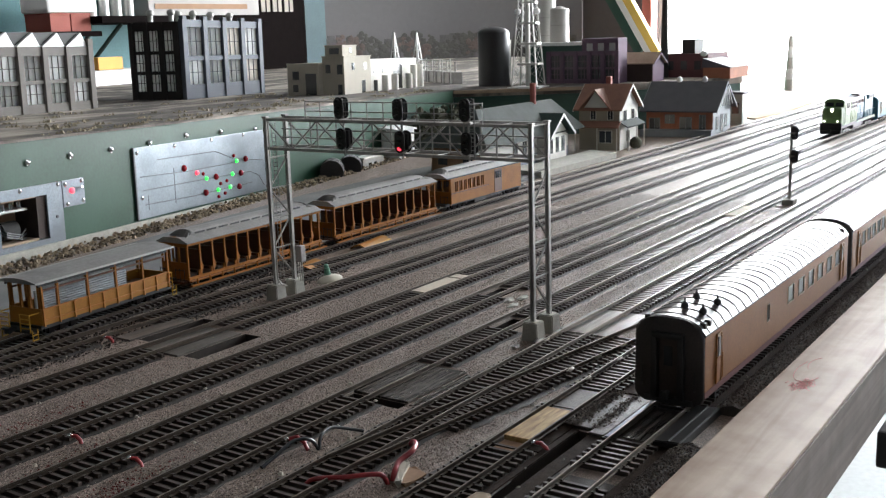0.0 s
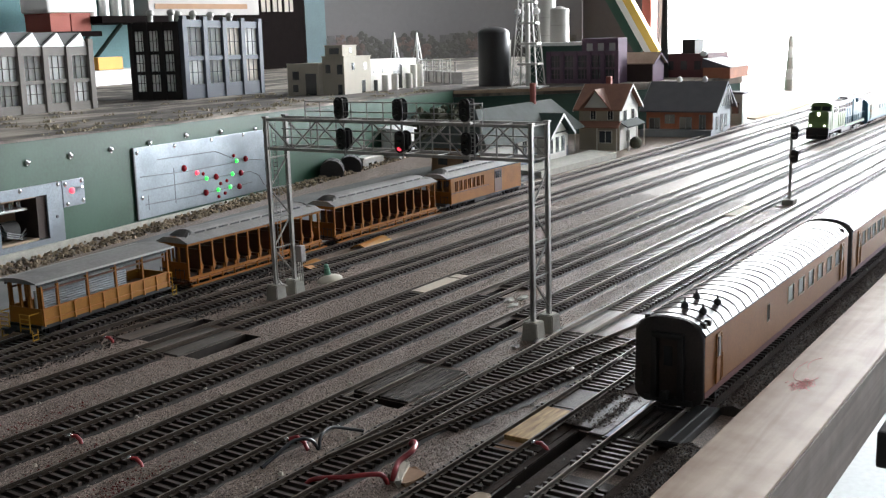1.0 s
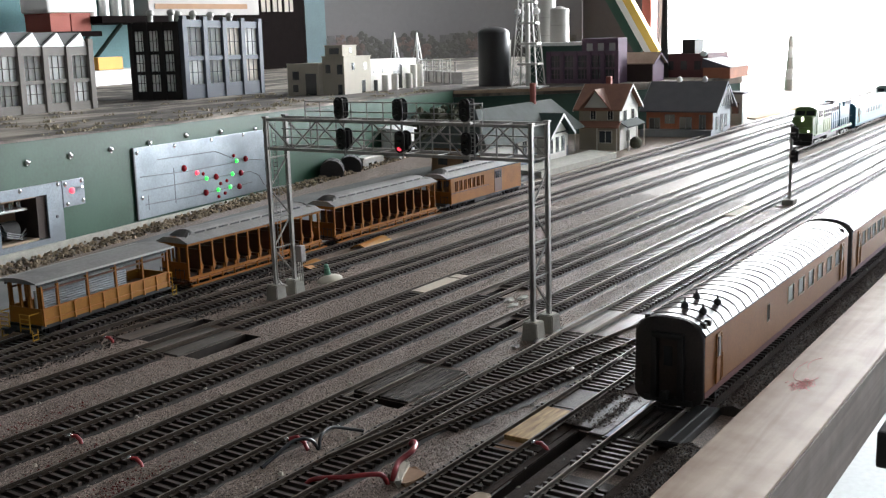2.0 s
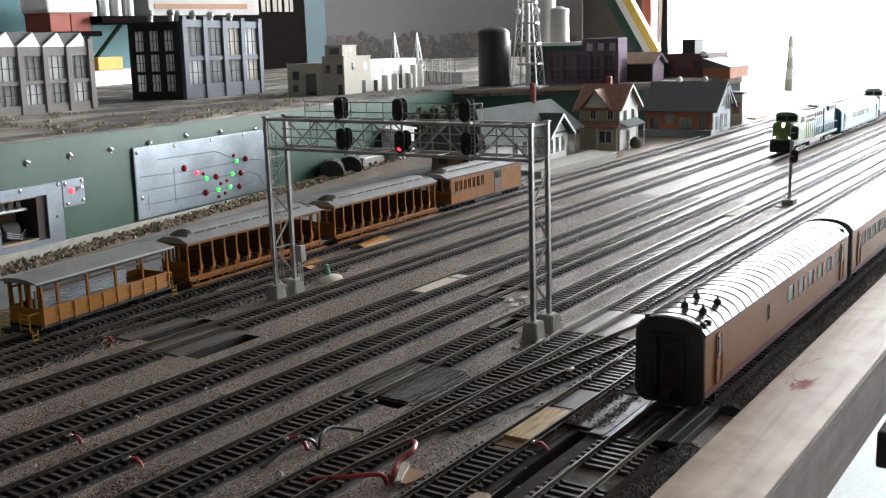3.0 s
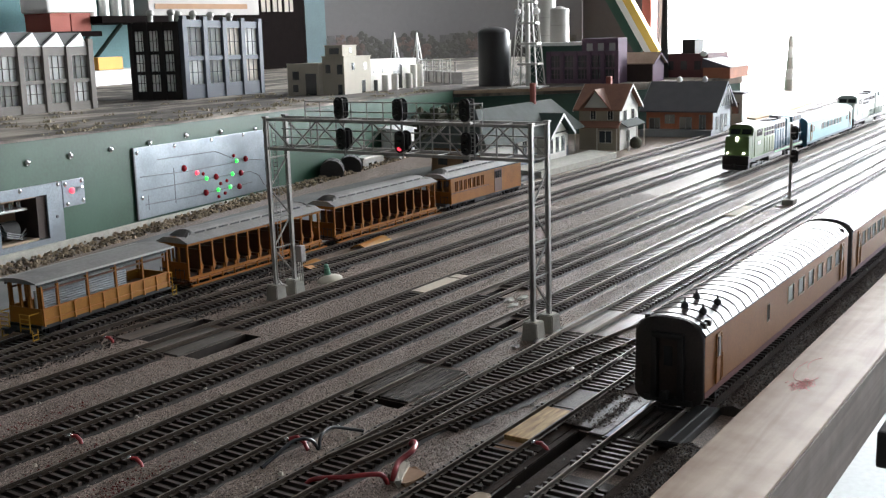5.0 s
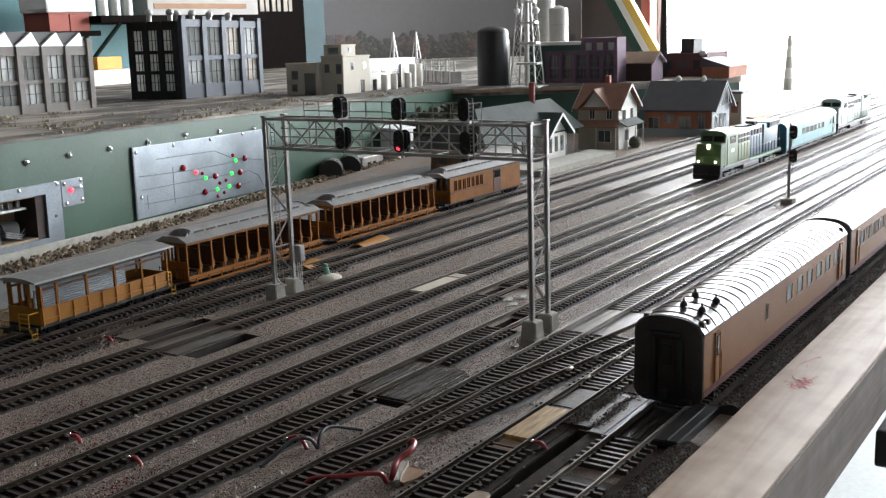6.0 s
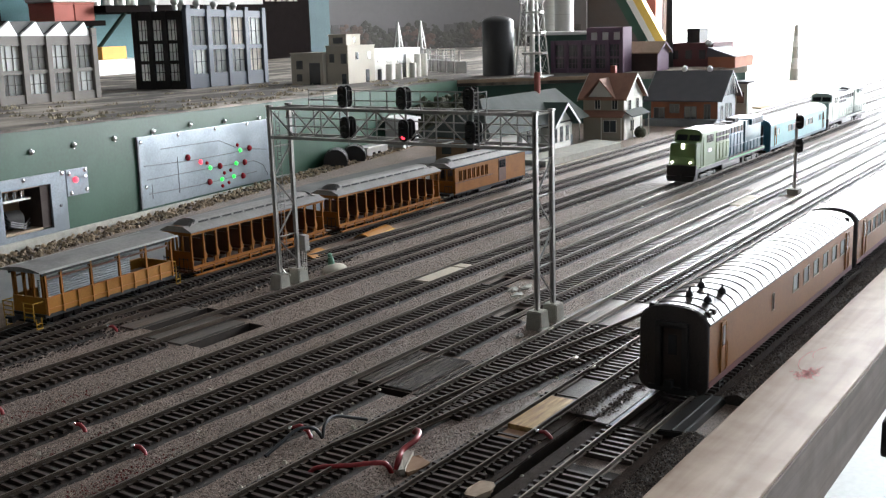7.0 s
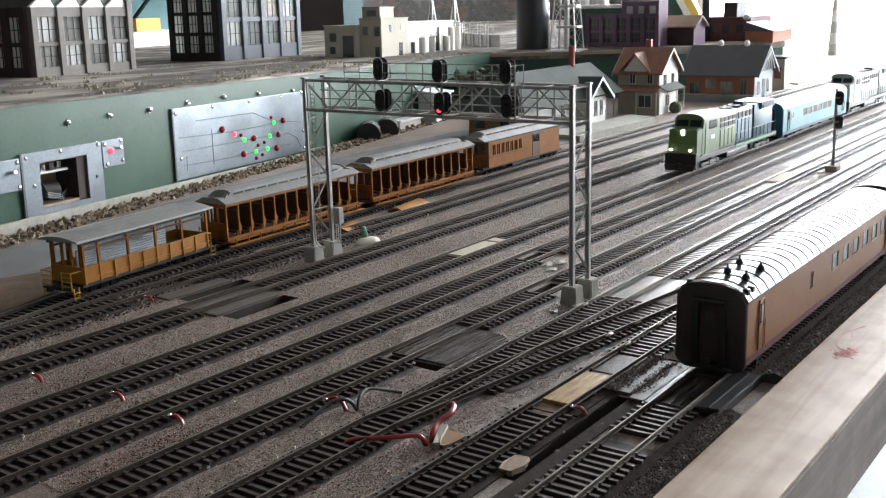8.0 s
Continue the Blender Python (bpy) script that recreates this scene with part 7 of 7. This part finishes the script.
for i in range(700):
    u = rr.random()
    q = FASCIA @ Vector((0.86 + 0.235 * u, -0.008 - 0.045 * rr.random(), 0.005 + (0.045 + 0.03 * math.sin(u * 9) ** 2) * rr.random() ** 1.2))
    bmesh.ops.create_icosphere(bm, subdivisions=1, radius=rr.uniform(0.003, 0.008), matrix=Matrix.Translation(q))
for v in bm.verts:
    v.co += Vector((rr.gauss(0, 0.0012), rr.gauss(0, 0.0012), rr.gauss(0, 0.0012)))
part("leaves", bm, "foliage", bush)

# ---- small things on the table ----


def plank_group(name, label, x0_, x1_, y0_, y1_, n, z=-0.0032, mat="plank_grey"):
    t = thing(name, label, "board")
    for i in range(n):
        a, c = y0_ + (y1_ - y0_) * i / n, y0_ + (y1_ - y0_) * (i + 1) / n
        part("plank", box(B(), (x0_, a + 0.0002, GROUND_Z - 0.001), (x1_, c - 0.0002, z + 0.0002 * (i % 2)), 0.0003), mat, t)
    return t


plank_group("crossing_board", "worn grey lift-out board under the rails", 0.4165, 0.4715, 0.4800, 0.5190, 3)
plank_group("crossing_board", "worn grey board beside an open pit", 0.4250, 0.4800, 0.5335, 0.5480, 1)
wet = plank_group("crossing_board", "dark glossy grey board let in under the rails", 0.4185, 0.4745, 0.3085, 0.3450, 2, mat="plank_dark")
part("lip", box(B(), (0.4165, 0.3046, GROUND_Z - 0.006), (0.4725, 0.3068, GROUND_Z + 0.0006), 0.0003), "plank_dark", wet, "narrow dark strip along the board")
plank_group("crossing_board", "pale grey crossing board under the rails", 0.5735, 0.6315, 0.2655, 0.3030, 3, mat="plank_pale")
plank_group("crossing_board", "dark gritty glued plank beside the rail", 0.4300, 0.4800, 0.2085, 0.2195, 1, -0.0026, "grit_wet")
plank_group("crossing_board", "gravel-covered plank beside the near track", 0.4240, 0.4800, 0.1998, 0.2080, 1, -0.0022, "grit_wet")
strip = plank_group("metal_strip", "smooth blue-grey metal strip along the near rail", 0.4220, 0.4790, 0.1962, 0.1993, 1, -0.0016, "strip_metal")
tagged(strip, category="strip")
plank_group("crossing_board", "dark wet board between the near rails", 0.4290, 0.4690, 0.1795, 0.1935, 1, -0.0034, "plank_dark")
plank_group("crossing_board", "grey glittering plank between the rails", 0.4425, 0.4780, 0.2262, 0.2398, 1, -0.0028, "grit_wet")
for x0_, x1_, y0_, y1_ in ((-0.3, 0.4290, 0.2012, 0.2083), (-0.3, 0.4290, 0.2152, 0.2185), (-0.3, 3.2, 0.1650, 0.1735), (0.4870, 3.2, 0.2008, 0.2195), (0.4240, 0.4860, 0.1700, 0.1995), (0.3950, 0.4860, 0.2190, 0.2262), (0.3950, 0.4860, 0.2400, 0.2470)):
    single("grit_patch", box(B(), (x0_, y0_, GROUND_Z - 0.001), (x1_, y1_, GROUND_Z + 0.0006)), "grit", "dark brown glued grit beside the near track", "grit", kind="stuff")
yp = thing("plywood_piece", "yellow varnished plywood block between the rails", "wood block")
part("block", box(B(), (0.3990, 0.2262, GROUND_Z - 0.001), (0.4420, 0.2395, -0.0008), 0.0004), "ply", yp)
part("lower_step", box(B(), (0.3860, 0.2265, GROUND_Z - 0.001), (0.3985, 0.2390, -0.0030), 0.0003), "tan_box", yp, "brown stained lower step")
cd = thing("cream_card", "cream card laid between the rails", "card")
part("sheet", box(B(), (0.6090, 0.4285, -0.0026), (0.6560, 0.4425, -0.0012), 0.0002), "card", cd)
part("flap", box(B(), (0.6600, 0.4290, -0.0026), (0.6700, 0.4425, -0.0014), 0.0002), "card", cd)
cd2 = thing("cream_card", "cream card laid on a far track", "card")
part("sheet", box(B(), (1.005, 0.3290, -0.0026), (1.065, 0.3440, -0.0012), 0.0002), "card", cd2)
ramp = thing("rerail_ramp", "flat black plastic ramp beside the near rail", "ramp")
bm = B()
prism(bm, [(0.1635, GROUND_Z), (0.1780, GROUND_Z), (0.1770, -0.0016), (0.1645, -0.0006)], 0.4280, 0.4810)
bmesh.ops.bevel(bm, geom=bm.edges[:], offset=0.0005, segments=2, affect="EDGES")
part("deck", bm, "black", ramp)
part("rib", box(B(), (0.4285, 0.1700, -0.0014), (0.4800, 0.1710, -0.0006), 0.0003), "black", ramp)


def wire(label, pts, mat, r=0.0009, n=24):
    """A smooth insulated wire through a few points."""
    p = [Vector(q) for q in pts]
    line = []
    for i in range(len(p) - 1):
        a, b_, c, d = p[max(i - 1, 0)], p[i], p[i + 1], p[min(i + 2, len(p) - 1)]
        for j in range(6):
            t = j / 6
            line.append(0.5 * ((2 * b_) + (c - a) * t + (2 * a - 5 * b_ + 4 * c - d) * t * t + (3 * b_ - a - 3 * c + d) * t ** 3))
    line.append(p[-1])
    return single("wire", sweep(B(), line, r, 8), mat, label, "wire", "feeder wires", smooth=60)


wire("loose red feeder wire lying across the tracks", [(0.3135, 0.2885, -0.0045), (0.3165, 0.2850, -0.0015), (0.3215, 0.2718, 0.0005), (0.3275, 0.2640, 0.0010), (0.3315, 0.2600, 0.0), (0.3335, 0.2585, -0.0045)], "wire_red", 0.0011)
wire("loose red feeder wire curling up from the table", [(0.3370, 0.2585, -0.0045), (0.3395, 0.2590, -0.0005), (0.3461, 0.2612, 0.001), (0.3530, 0.2597, 0.003), (0.3600, 0.2625, 0.0032), (0.3650, 0.2672, 0.002), (0.3684, 0.2712, -0.001)], "wire_red", 0.0013)
wire("dark grey feeder wire arching beside the rail", [(0.3175, 0.3170, -0.0035), (0.327, 0.3165, -0.001), (0.338, 0.3160, 0.002), (0.3450, 0.3120, 0.001), (0.3480, 0.3095, -0.0045)], "wire_black", 0.0009)
wire("dark feeder wire looping towards the switch", [(0.3475, 0.3090, -0.004), (0.352, 0.3110, 0.001), (0.361, 0.3125, 0.0015), (0.371, 0.3085, -0.002), (0.376, 0.3050, -0.004)], "wire_black", 0.0008)
for x, y, l in ((0.2955, 0.4215, 0), (0.2915, 0.3735, 0), (0.3440, 0.3248, 1), (0.2895, 0.4790, 0), (0.4170, 0.5478, 0), (0.3980, 0.2225, 0)):
    fd = thing("feeder_joint", "soldered red wire end at a rail joint", "wire joint", "soldered wire ends", m=turned(x, y, 0, 0))
    part("solder", ball(B(), (0, 0.0012, -0.0012), 0.0012, (1.2, 1, 0.8)), "solder", fd, "bright solder blob", 60)
    part("sleeve", sweep(B(), [(0.0005, -0.0004, -0.0014), (0.0012, -0.0026, -0.0014), (0.0015, -0.0050, -0.0032), (0.0012, -0.0062, -0.0050)] if not l else [(0.0005, -0.0004, -0.0008), (0.0018, -0.004, 0.0004), (0.0012, -0.009, -0.0012), (0.0, -0.012, -0.0040)], 0.0010, 8), "wire_red", fd, "red wire sleeve", 60)
chip = thing("broken_plaster", "broken plaster chip with a white edge beside the near track", "debris")


def slab(bm, outline, z0, z1, seed):
    """A broken slab with an uneven rim and top."""
    rr = random.Random(seed)
    prism(bm, outline, z0, z1, "z")
    bmesh.ops.subdivide_edges(bm, edges=bm.edges[:], cuts=2)
    for v in bm.verts:
        v.co += Vector((rr.gauss(0, 0.0003), rr.gauss(0, 0.0003), rr.gauss(0, 0.00018)))
    return bm


part("lump", slab(B(), [(0.3340, 0.2500), (0.3475, 0.2480), (0.3520, 0.2560), (0.3505, 0.2600), (0.3360, 0.2545)], GROUND_Z - 0.0005, -0.0030, 1), "tan_box", chip, "brown inner face")
part("white_edge", slab(B(), [(0.3322, 0.2530), (0.3340, 0.2515), (0.3515, 0.2600), (0.3500, 0.2635), (0.3430, 0.2592)], GROUND_Z - 0.0005, -0.0012, 2), "cream", chip, "white crumbling edge")
chip2 = thing("broken_plaster", "flat tan plaster piece lying by the trench", "debris")
part("lump", slab(B(), [(0.3290, 0.2190), (0.3285, 0.2125), (0.3360, 0.2105), (0.3430, 0.2130), (0.3425, 0.2195)], GROUND_Z - 0.0005, -0.0022, 3), "tan_edge", chip2)
for x, y, r in ((0.5440, 0.3000, 0.0035), (0.5470, 0.3010, 0.0025), (0.5660, 0.2985, 0.0035), (0.5790, 0.3010, 0.003), (0.5300, 0.3085, 0.0025), (0.5240, 0.2920, 0.002), (0.5050, 0.2760, 0.0018)):
    bm = ball(B(), (x, y, GROUND_Z + 0.0008), r, (1.5, 0.8, 0.6))
    rr = random.Random(int(x * 10000))
    for v in bm.verts:
        v.co += Vector((rr.gauss(0, 0.0005), rr.gauss(0, 0.0005), rr.gauss(0, 0.0004)))
    single("glue_blob", bm, "glue", "shiny pale glue blob at the bridge footing", "debris", "glue blobs", smooth=60)
for x, y, a in ((0.490, 0.2795, 0), (0.516, 0.2797, 0), (0.545, 0.2954, 0), (0.500, 0.2566, -8), (0.528, 0.2530, -8), (0.556, 0.2495, -8), (0.492, 0.2412, 0), (0.532, 0.2415, 0), (0.470, 0.2610, -8)):
    bm = ball(B(), (0, 0, 0), 0.0011, (3.6, 0.9, 0.8))
    rr = random.Random(int(x * 1000))
    for v in bm.verts:
        v.co += Vector((rr.gauss(0, 0.0003), rr.gauss(0, 0.0002), rr.gauss(0, 0.0002)))
    single("solder_joint", bm, "solder_dull", "smeared bright solder along a rail joint", "solder", "solder joints", m=pose(x, y, -0.0012, 0, 0, a), smooth=60)
# orange leaf-like pieces and a small green figure stand by the bridge foot
for x, y, a, L_, name in ((0.632, 0.5685, 20, 0.030, "orange"), (0.722, 0.5815, 10, 0.048, "orange")):
    sc = thing("track_trough", "curved orange scrap tray between the tracks", "tray", m=turned(x, y, GROUND_Z, a))
    sec = [(-0.008 + 0.016 * i / 8, 0.001 + 0.0034 * math.sin(math.pi * i / 8)) for i in range(9)]
    part("shell", prism(B(), sec + [(u, v - 0.0008) for u, v in sec[::-1]], 0.0, L_), "yellow", sc)
    part("rim", rod(B(), (0.0, -0.008, 0.001), (L_, -0.008, 0.001), 0.0007, 6), "bright_yellow", sc)
fig = thing("green_marker", "small pale green marker on a white plaster mound", "marker", m=turned(0.6165, 0.5265, GROUND_Z, 0))
bm = B()
ball(bm, (0, 0, 0), 0.0105, (1.3, 0.75, 0.5))
part("mound", bm, "cream", fig, "white plaster mound", 60)
bm = B()
rod(bm, (0, 0.002, 0.003), (-0.001, 0.002, 0.0105), 0.0030, 10, 0.0020)
ball(bm, (-0.0015, 0.002, 0.0120), 0.0020)
part("marker_body", bm, "figure_green", fig, "", 50)
gm = single("plaster_lump", ball(B(), (0.705, 0.574, GROUND_Z), 0.006, (1.6, 0.8, 0.5)), "cream", "white plaster lump between the tracks", "debris", smooth=60)
rr = random.Random(8)
for x, y in ((0.626, 0.3690), (0.636, 0.3640), (0.615, 0.3600)):
    bm = ball(B(), (x, y, GROUND_Z), 0.004, (1.7, 0.8, 0.45))
    for v in bm.verts:
        v.co += Vector((rr.gauss(0, 0.0006), rr.gauss(0, 0.0006), rr.gauss(0, 0.0004)))
    single("plaster_lump", bm, "concrete", "crumbled pale plaster between the tracks", "debris", "plaster crumbs")

# ---- stuff: rocks, gravel ridge, ballast chips, sand tufts ----


def scatter(name, mat, label, spots, sides=6, seed=1):
    """Many small irregular stones in one mesh: (x, y, z, r)."""
    rng = np.random.default_rng(seed)
    base = np.array([(math.cos(2 * math.pi * i / sides), math.sin(2 * math.pi * i / sides), -0.35) for i in range(sides)] + [(0.45 * math.cos(2 * math.pi * i / sides + 0.5), 0.45 * math.sin(2 * math.pi * i / sides + 0.5), 0.55) for i in range(sides)])
    f0 = [(i, (i + 1) % sides, sides + (i + 1) % sides, sides + i) for i in range(sides)] + [tuple(range(sides, 2 * sides))]
    vs, fs_ = [], []
    for k, (x, y, z, r) in enumerate(spots):
        a = rng.uniform(0, 6.28)
        c, s = math.cos(a), math.sin(a)
        q = base * (r * rng.uniform(0.6, 1.35, 3)) + rng.normal(0, 0.13 * r, base.shape)
        q = np.stack([q[:, 0] * c - q[:, 1] * s + x, q[:, 0] * s + q[:, 1] * c + y, q[:, 2] + z], 1)
        n0 = len(vs)
        vs += [tuple(p) for p in q]
        fs_ += [tuple(i + n0 for i in f) for f in f0]
    me = bpy.data.meshes.new(name)
    me.from_pydata(vs, [], fs_)
    me.materials.append(M[mat])
    return tagged(new(name, me), label, "stones", kind="stuff")


def island_colours(m, lo, hi):
    n, k = m.node_tree.nodes, m.node_tree.links
    g, ramp = n.new("ShaderNodeNewGeometry"), n.new("ShaderNodeValToRGB")
    ramp.color_ramp.elements[0].color, ramp.color_ramp.elements[1].color = (*lo, 1), (*hi, 1)
    k.new(g.outputs["Random Per Island"], ramp.inputs[0]), k.new(ramp.outputs[0], n["Principled BSDF"].inputs["Base Color"])


island_colours(M["rock"], (0.040, 0.028, 0.018), (0.50, 0.385, 0.255))
island_colours(M["ridge_chip"], (0.045, 0.034, 0.028), (0.21, 0.165, 0.14))
island_colours(M["cinder_chip"], (0.010, 0.008, 0.007), (0.085, 0.068, 0.058))
island_colours(M["chip"], (0.07, 0.050, 0.040), (0.66, 0.52, 0.44))
rng = np.random.default_rng(5)
spots = []
for i in range(3300):
    s, t = rng.uniform(-0.75, 0.82), rng.uniform(0, 1) ** 0.8
    q = FASCIA @ Vector((s, -0.009 - 0.028 * t, 0))
    spots.append((q.x, q.y, GROUND_Z + 0.0006 + 0.0035 * (1 - t) * rng.uniform(0.2, 1), rng.uniform(0.0010, 0.0029)))
scatter("rock_bank", "rock", "bank of small brown fieldstones along the green front", spots, seed=2)
spots = []
LINE_Y = [0.5013, 0.4355, 0.3867, 0.3364, 0.2872, 0.233, 0.1865]
while len(spots) < 95000:
    x = 0.22 + 0.9 * rng.uniform() ** 1.5
    y = rng.uniform(0.219, 0.545)
    if any(p[0] - 0.001 < x < p[1] + 0.001 and p[2] - 0.001 < y < p[3] + 0.001 for p in PITS):
        continue
    if (min(abs(y - v) for v in LINE_Y) - 0.0150) / 0.0045 < rng.uniform() ** 0.5 and rng.uniform() < 0.97:
        continue
    spots.append((x, y, GROUND_Z + 0.0001, rng.uniform(0.0002, 0.00045)))
dark_spots = []
while len(dark_spots) < 15000:
    x, y = rng.uniform(0.30, 0.66), rng.uniform(0.535, 0.705)
    if any(p[0] - 0.001 < x < p[1] + 0.001 and p[2] - 0.001 < y < p[3] + 0.001 for p in PITS):
        continue
    if rng.uniform() < 0.5 + 0.5 * noise.noise((x * 40, y * 60, 2)):
        dark_spots.append((x, y, GROUND_Z + 0.0002, rng.uniform(0.0004, 0.0012)))
scatter("cinders", "cinder_chip", "black oily cinders round the excursion train's track", dark_spots, sides=4, seed=12)
scatter("ballast_chips", "chip", "fine grey-brown ballast chips between the tracks", spots, sides=4, seed=3)
spots = []
for cx, cy, n, sx, sy in ((0.285, 0.402, 260, 0.018, 0.004), (0.262, 0.355, 420, 0.022, 0.0055), (0.305, 0.462, 160, 0.02, 0.004), (0.262, 0.272, 200, 0.012, 0.003)):
    spots += [(rng.normal(cx, sx), rng.normal(cy, sy), GROUND_Z + 0.0003, rng.uniform(0.0002, 0.0006)) for _ in range(n)]
scatter("red_dust", "red_dust", "scattered red chalk dust on the ballast", spots, sides=4, seed=6)
spots = [(rng.uniform(0.429, 0.483), rng.normal(0.2195, 0.002), GROUND_Z + 0.0020 + rng.uniform(0, 0.0008), rng.uniform(0.0003, 0.0007)) for _ in range(900)]
spots += [(rng.uniform(0.43, 0.482), rng.normal(0.2075, 0.0018), GROUND_Z + 0.0020 + rng.uniform(0, 0.0006), rng.uniform(0.0003, 0.0006)) for _ in range(500)]
scatter("wet_gravel", "ridge_chip", "glistening dark gravel spilled over the planks", spots, sides=5, seed=8)
spots = []
for y in LINE_Y + [0.5595]:
    for e in (-0.0175, 0.0175, 0.011, -0.011):
        spots += [(0.24 + 1.0 * rng.uniform() ** 1.2, y + e + rng.normal(0, 0.0022), GROUND_Z + 0.0006, rng.uniform(0.0005, 0.0015)) for _ in range(16)]
scatter("plaster_crumbs", "cream", "pale plaster crumbs scattered along the tracks", spots, sides=5, seed=9)
bm = B()
nx = 240
prof = [(0.1518, -0.0045), (0.1542, -0.0003), (0.1580, 0.0012), (0.1628, 0.0002), (0.1672, -0.0030), (0.1692, -0.0050)]
for x_lo, x_hi in ((0.18, 0.427), (0.4815, 2.6)):
    rows_ = []
    for i in range(nx + 1):
        x = x_lo + (x_hi - x_lo) * (i / nx) ** (1.0 if x_hi < 1 else 1.7)
        rows_.append([bm.verts.new((x + 0.0005 * noise.noise((x * 300, y * 300, 1)), y, z + 0.0008 * noise.noise((x * 260, y * 320, 0)))) for y, z in prof])
    for a, c in zip(rows_, rows_[1:]):
        for j in range(len(prof) - 1):
            bm.faces.new((a[j], a[j + 1], c[j + 1], c[j]))
    for end in (rows_[0], rows_[-1]):
        bm.faces.new(end)
single("gravel_ridge", bm, "dark_gravel", "ridge of dark gravel between the near track and the board", "gravel", kind="stuff")


def RIDGE(y):
    """Height of the gravel ridge across its section."""
    return float(np.interp(y, [p[0] for p in prof], [p[1] for p in prof])) + 0.0003


spots = []
for i in range(24000):
    x = 0.20 + 1.2 * rng.uniform() ** 1.4
    if 0.426 < x < 0.482:
        continue
    yv = rng.uniform(0.1518, 0.1690)
    spots.append((x, yv, RIDGE(yv) + rng.normal(0, 0.0003), rng.uniform(0.0004, 0.0008)))
scatter("gravel_chips", "ridge_chip", "loose dark gravel on the ridge by the board", spots, sides=4, seed=4)
bm = B()
rr = random.Random(3)
for i in range(150):
    s, t = rr.uniform(-0.3, 1.07), rr.random() ** 2.0 * 0.30 + 0.006
    q = FASCIA @ Vector((s, t, DZ))
    for j in range(9):
        a = rr.uniform(0, 6.28)
        r, h = rr.uniform(0.001, 0.0040), rr.uniform(0.0010, 0.0040)
        base = q + Vector((rr.gauss(0, 0.007), rr.gauss(0, 0.003), 0))
        v0 = bm.verts.new(base + Vector((r * math.cos(a), r * math.sin(a), 0)))
        v1 = bm.verts.new(base + Vector((r * math.cos(a + 2.1), r * math.sin(a + 2.1), 0)))
        v2 = bm.verts.new(base + Vector((r * math.cos(a + 4.2), r * math.sin(a + 4.2), 0)))
        v3 = bm.verts.new(base + Vector((0, 0, h)))
        bm.faces.new((v0, v1, v3)), bm.faces.new((v1, v2, v3)), bm.faces.new((v2, v0, v3))
single("dry_tufts", bm, "tuft", "clumps of dry straw and pale sand on the raised deck", "grass", kind="stuff")

# ---- the tracks with their ties ----
for key in LINES:
    lay_track(key)

# ---- what moves: the train on the fourth track ----


def motions():
    times = [(0, 1.783), (0.5, 1.743), (1, 1.701), (1.5, 1.657), (3, 1.512), (3.5, 1.462), (4, 1.411), (4.5, 1.362), (6, 1.213), (6.5, 1.164), (7, 1.114), (7.5, 1.065), (8, 1.014)]
    y = LINES["b"][0][1]
    walk(engine, [(t, pose(x - 0.004, y, 0)) for t, x in times])
    walk(teal_car, [(t, pose(x + 0.262, y, 0)) for t, x in times])
    walk(rear_engine, [(t, pose(x + 0.552, y, 0)) for t, x in times])


motions()
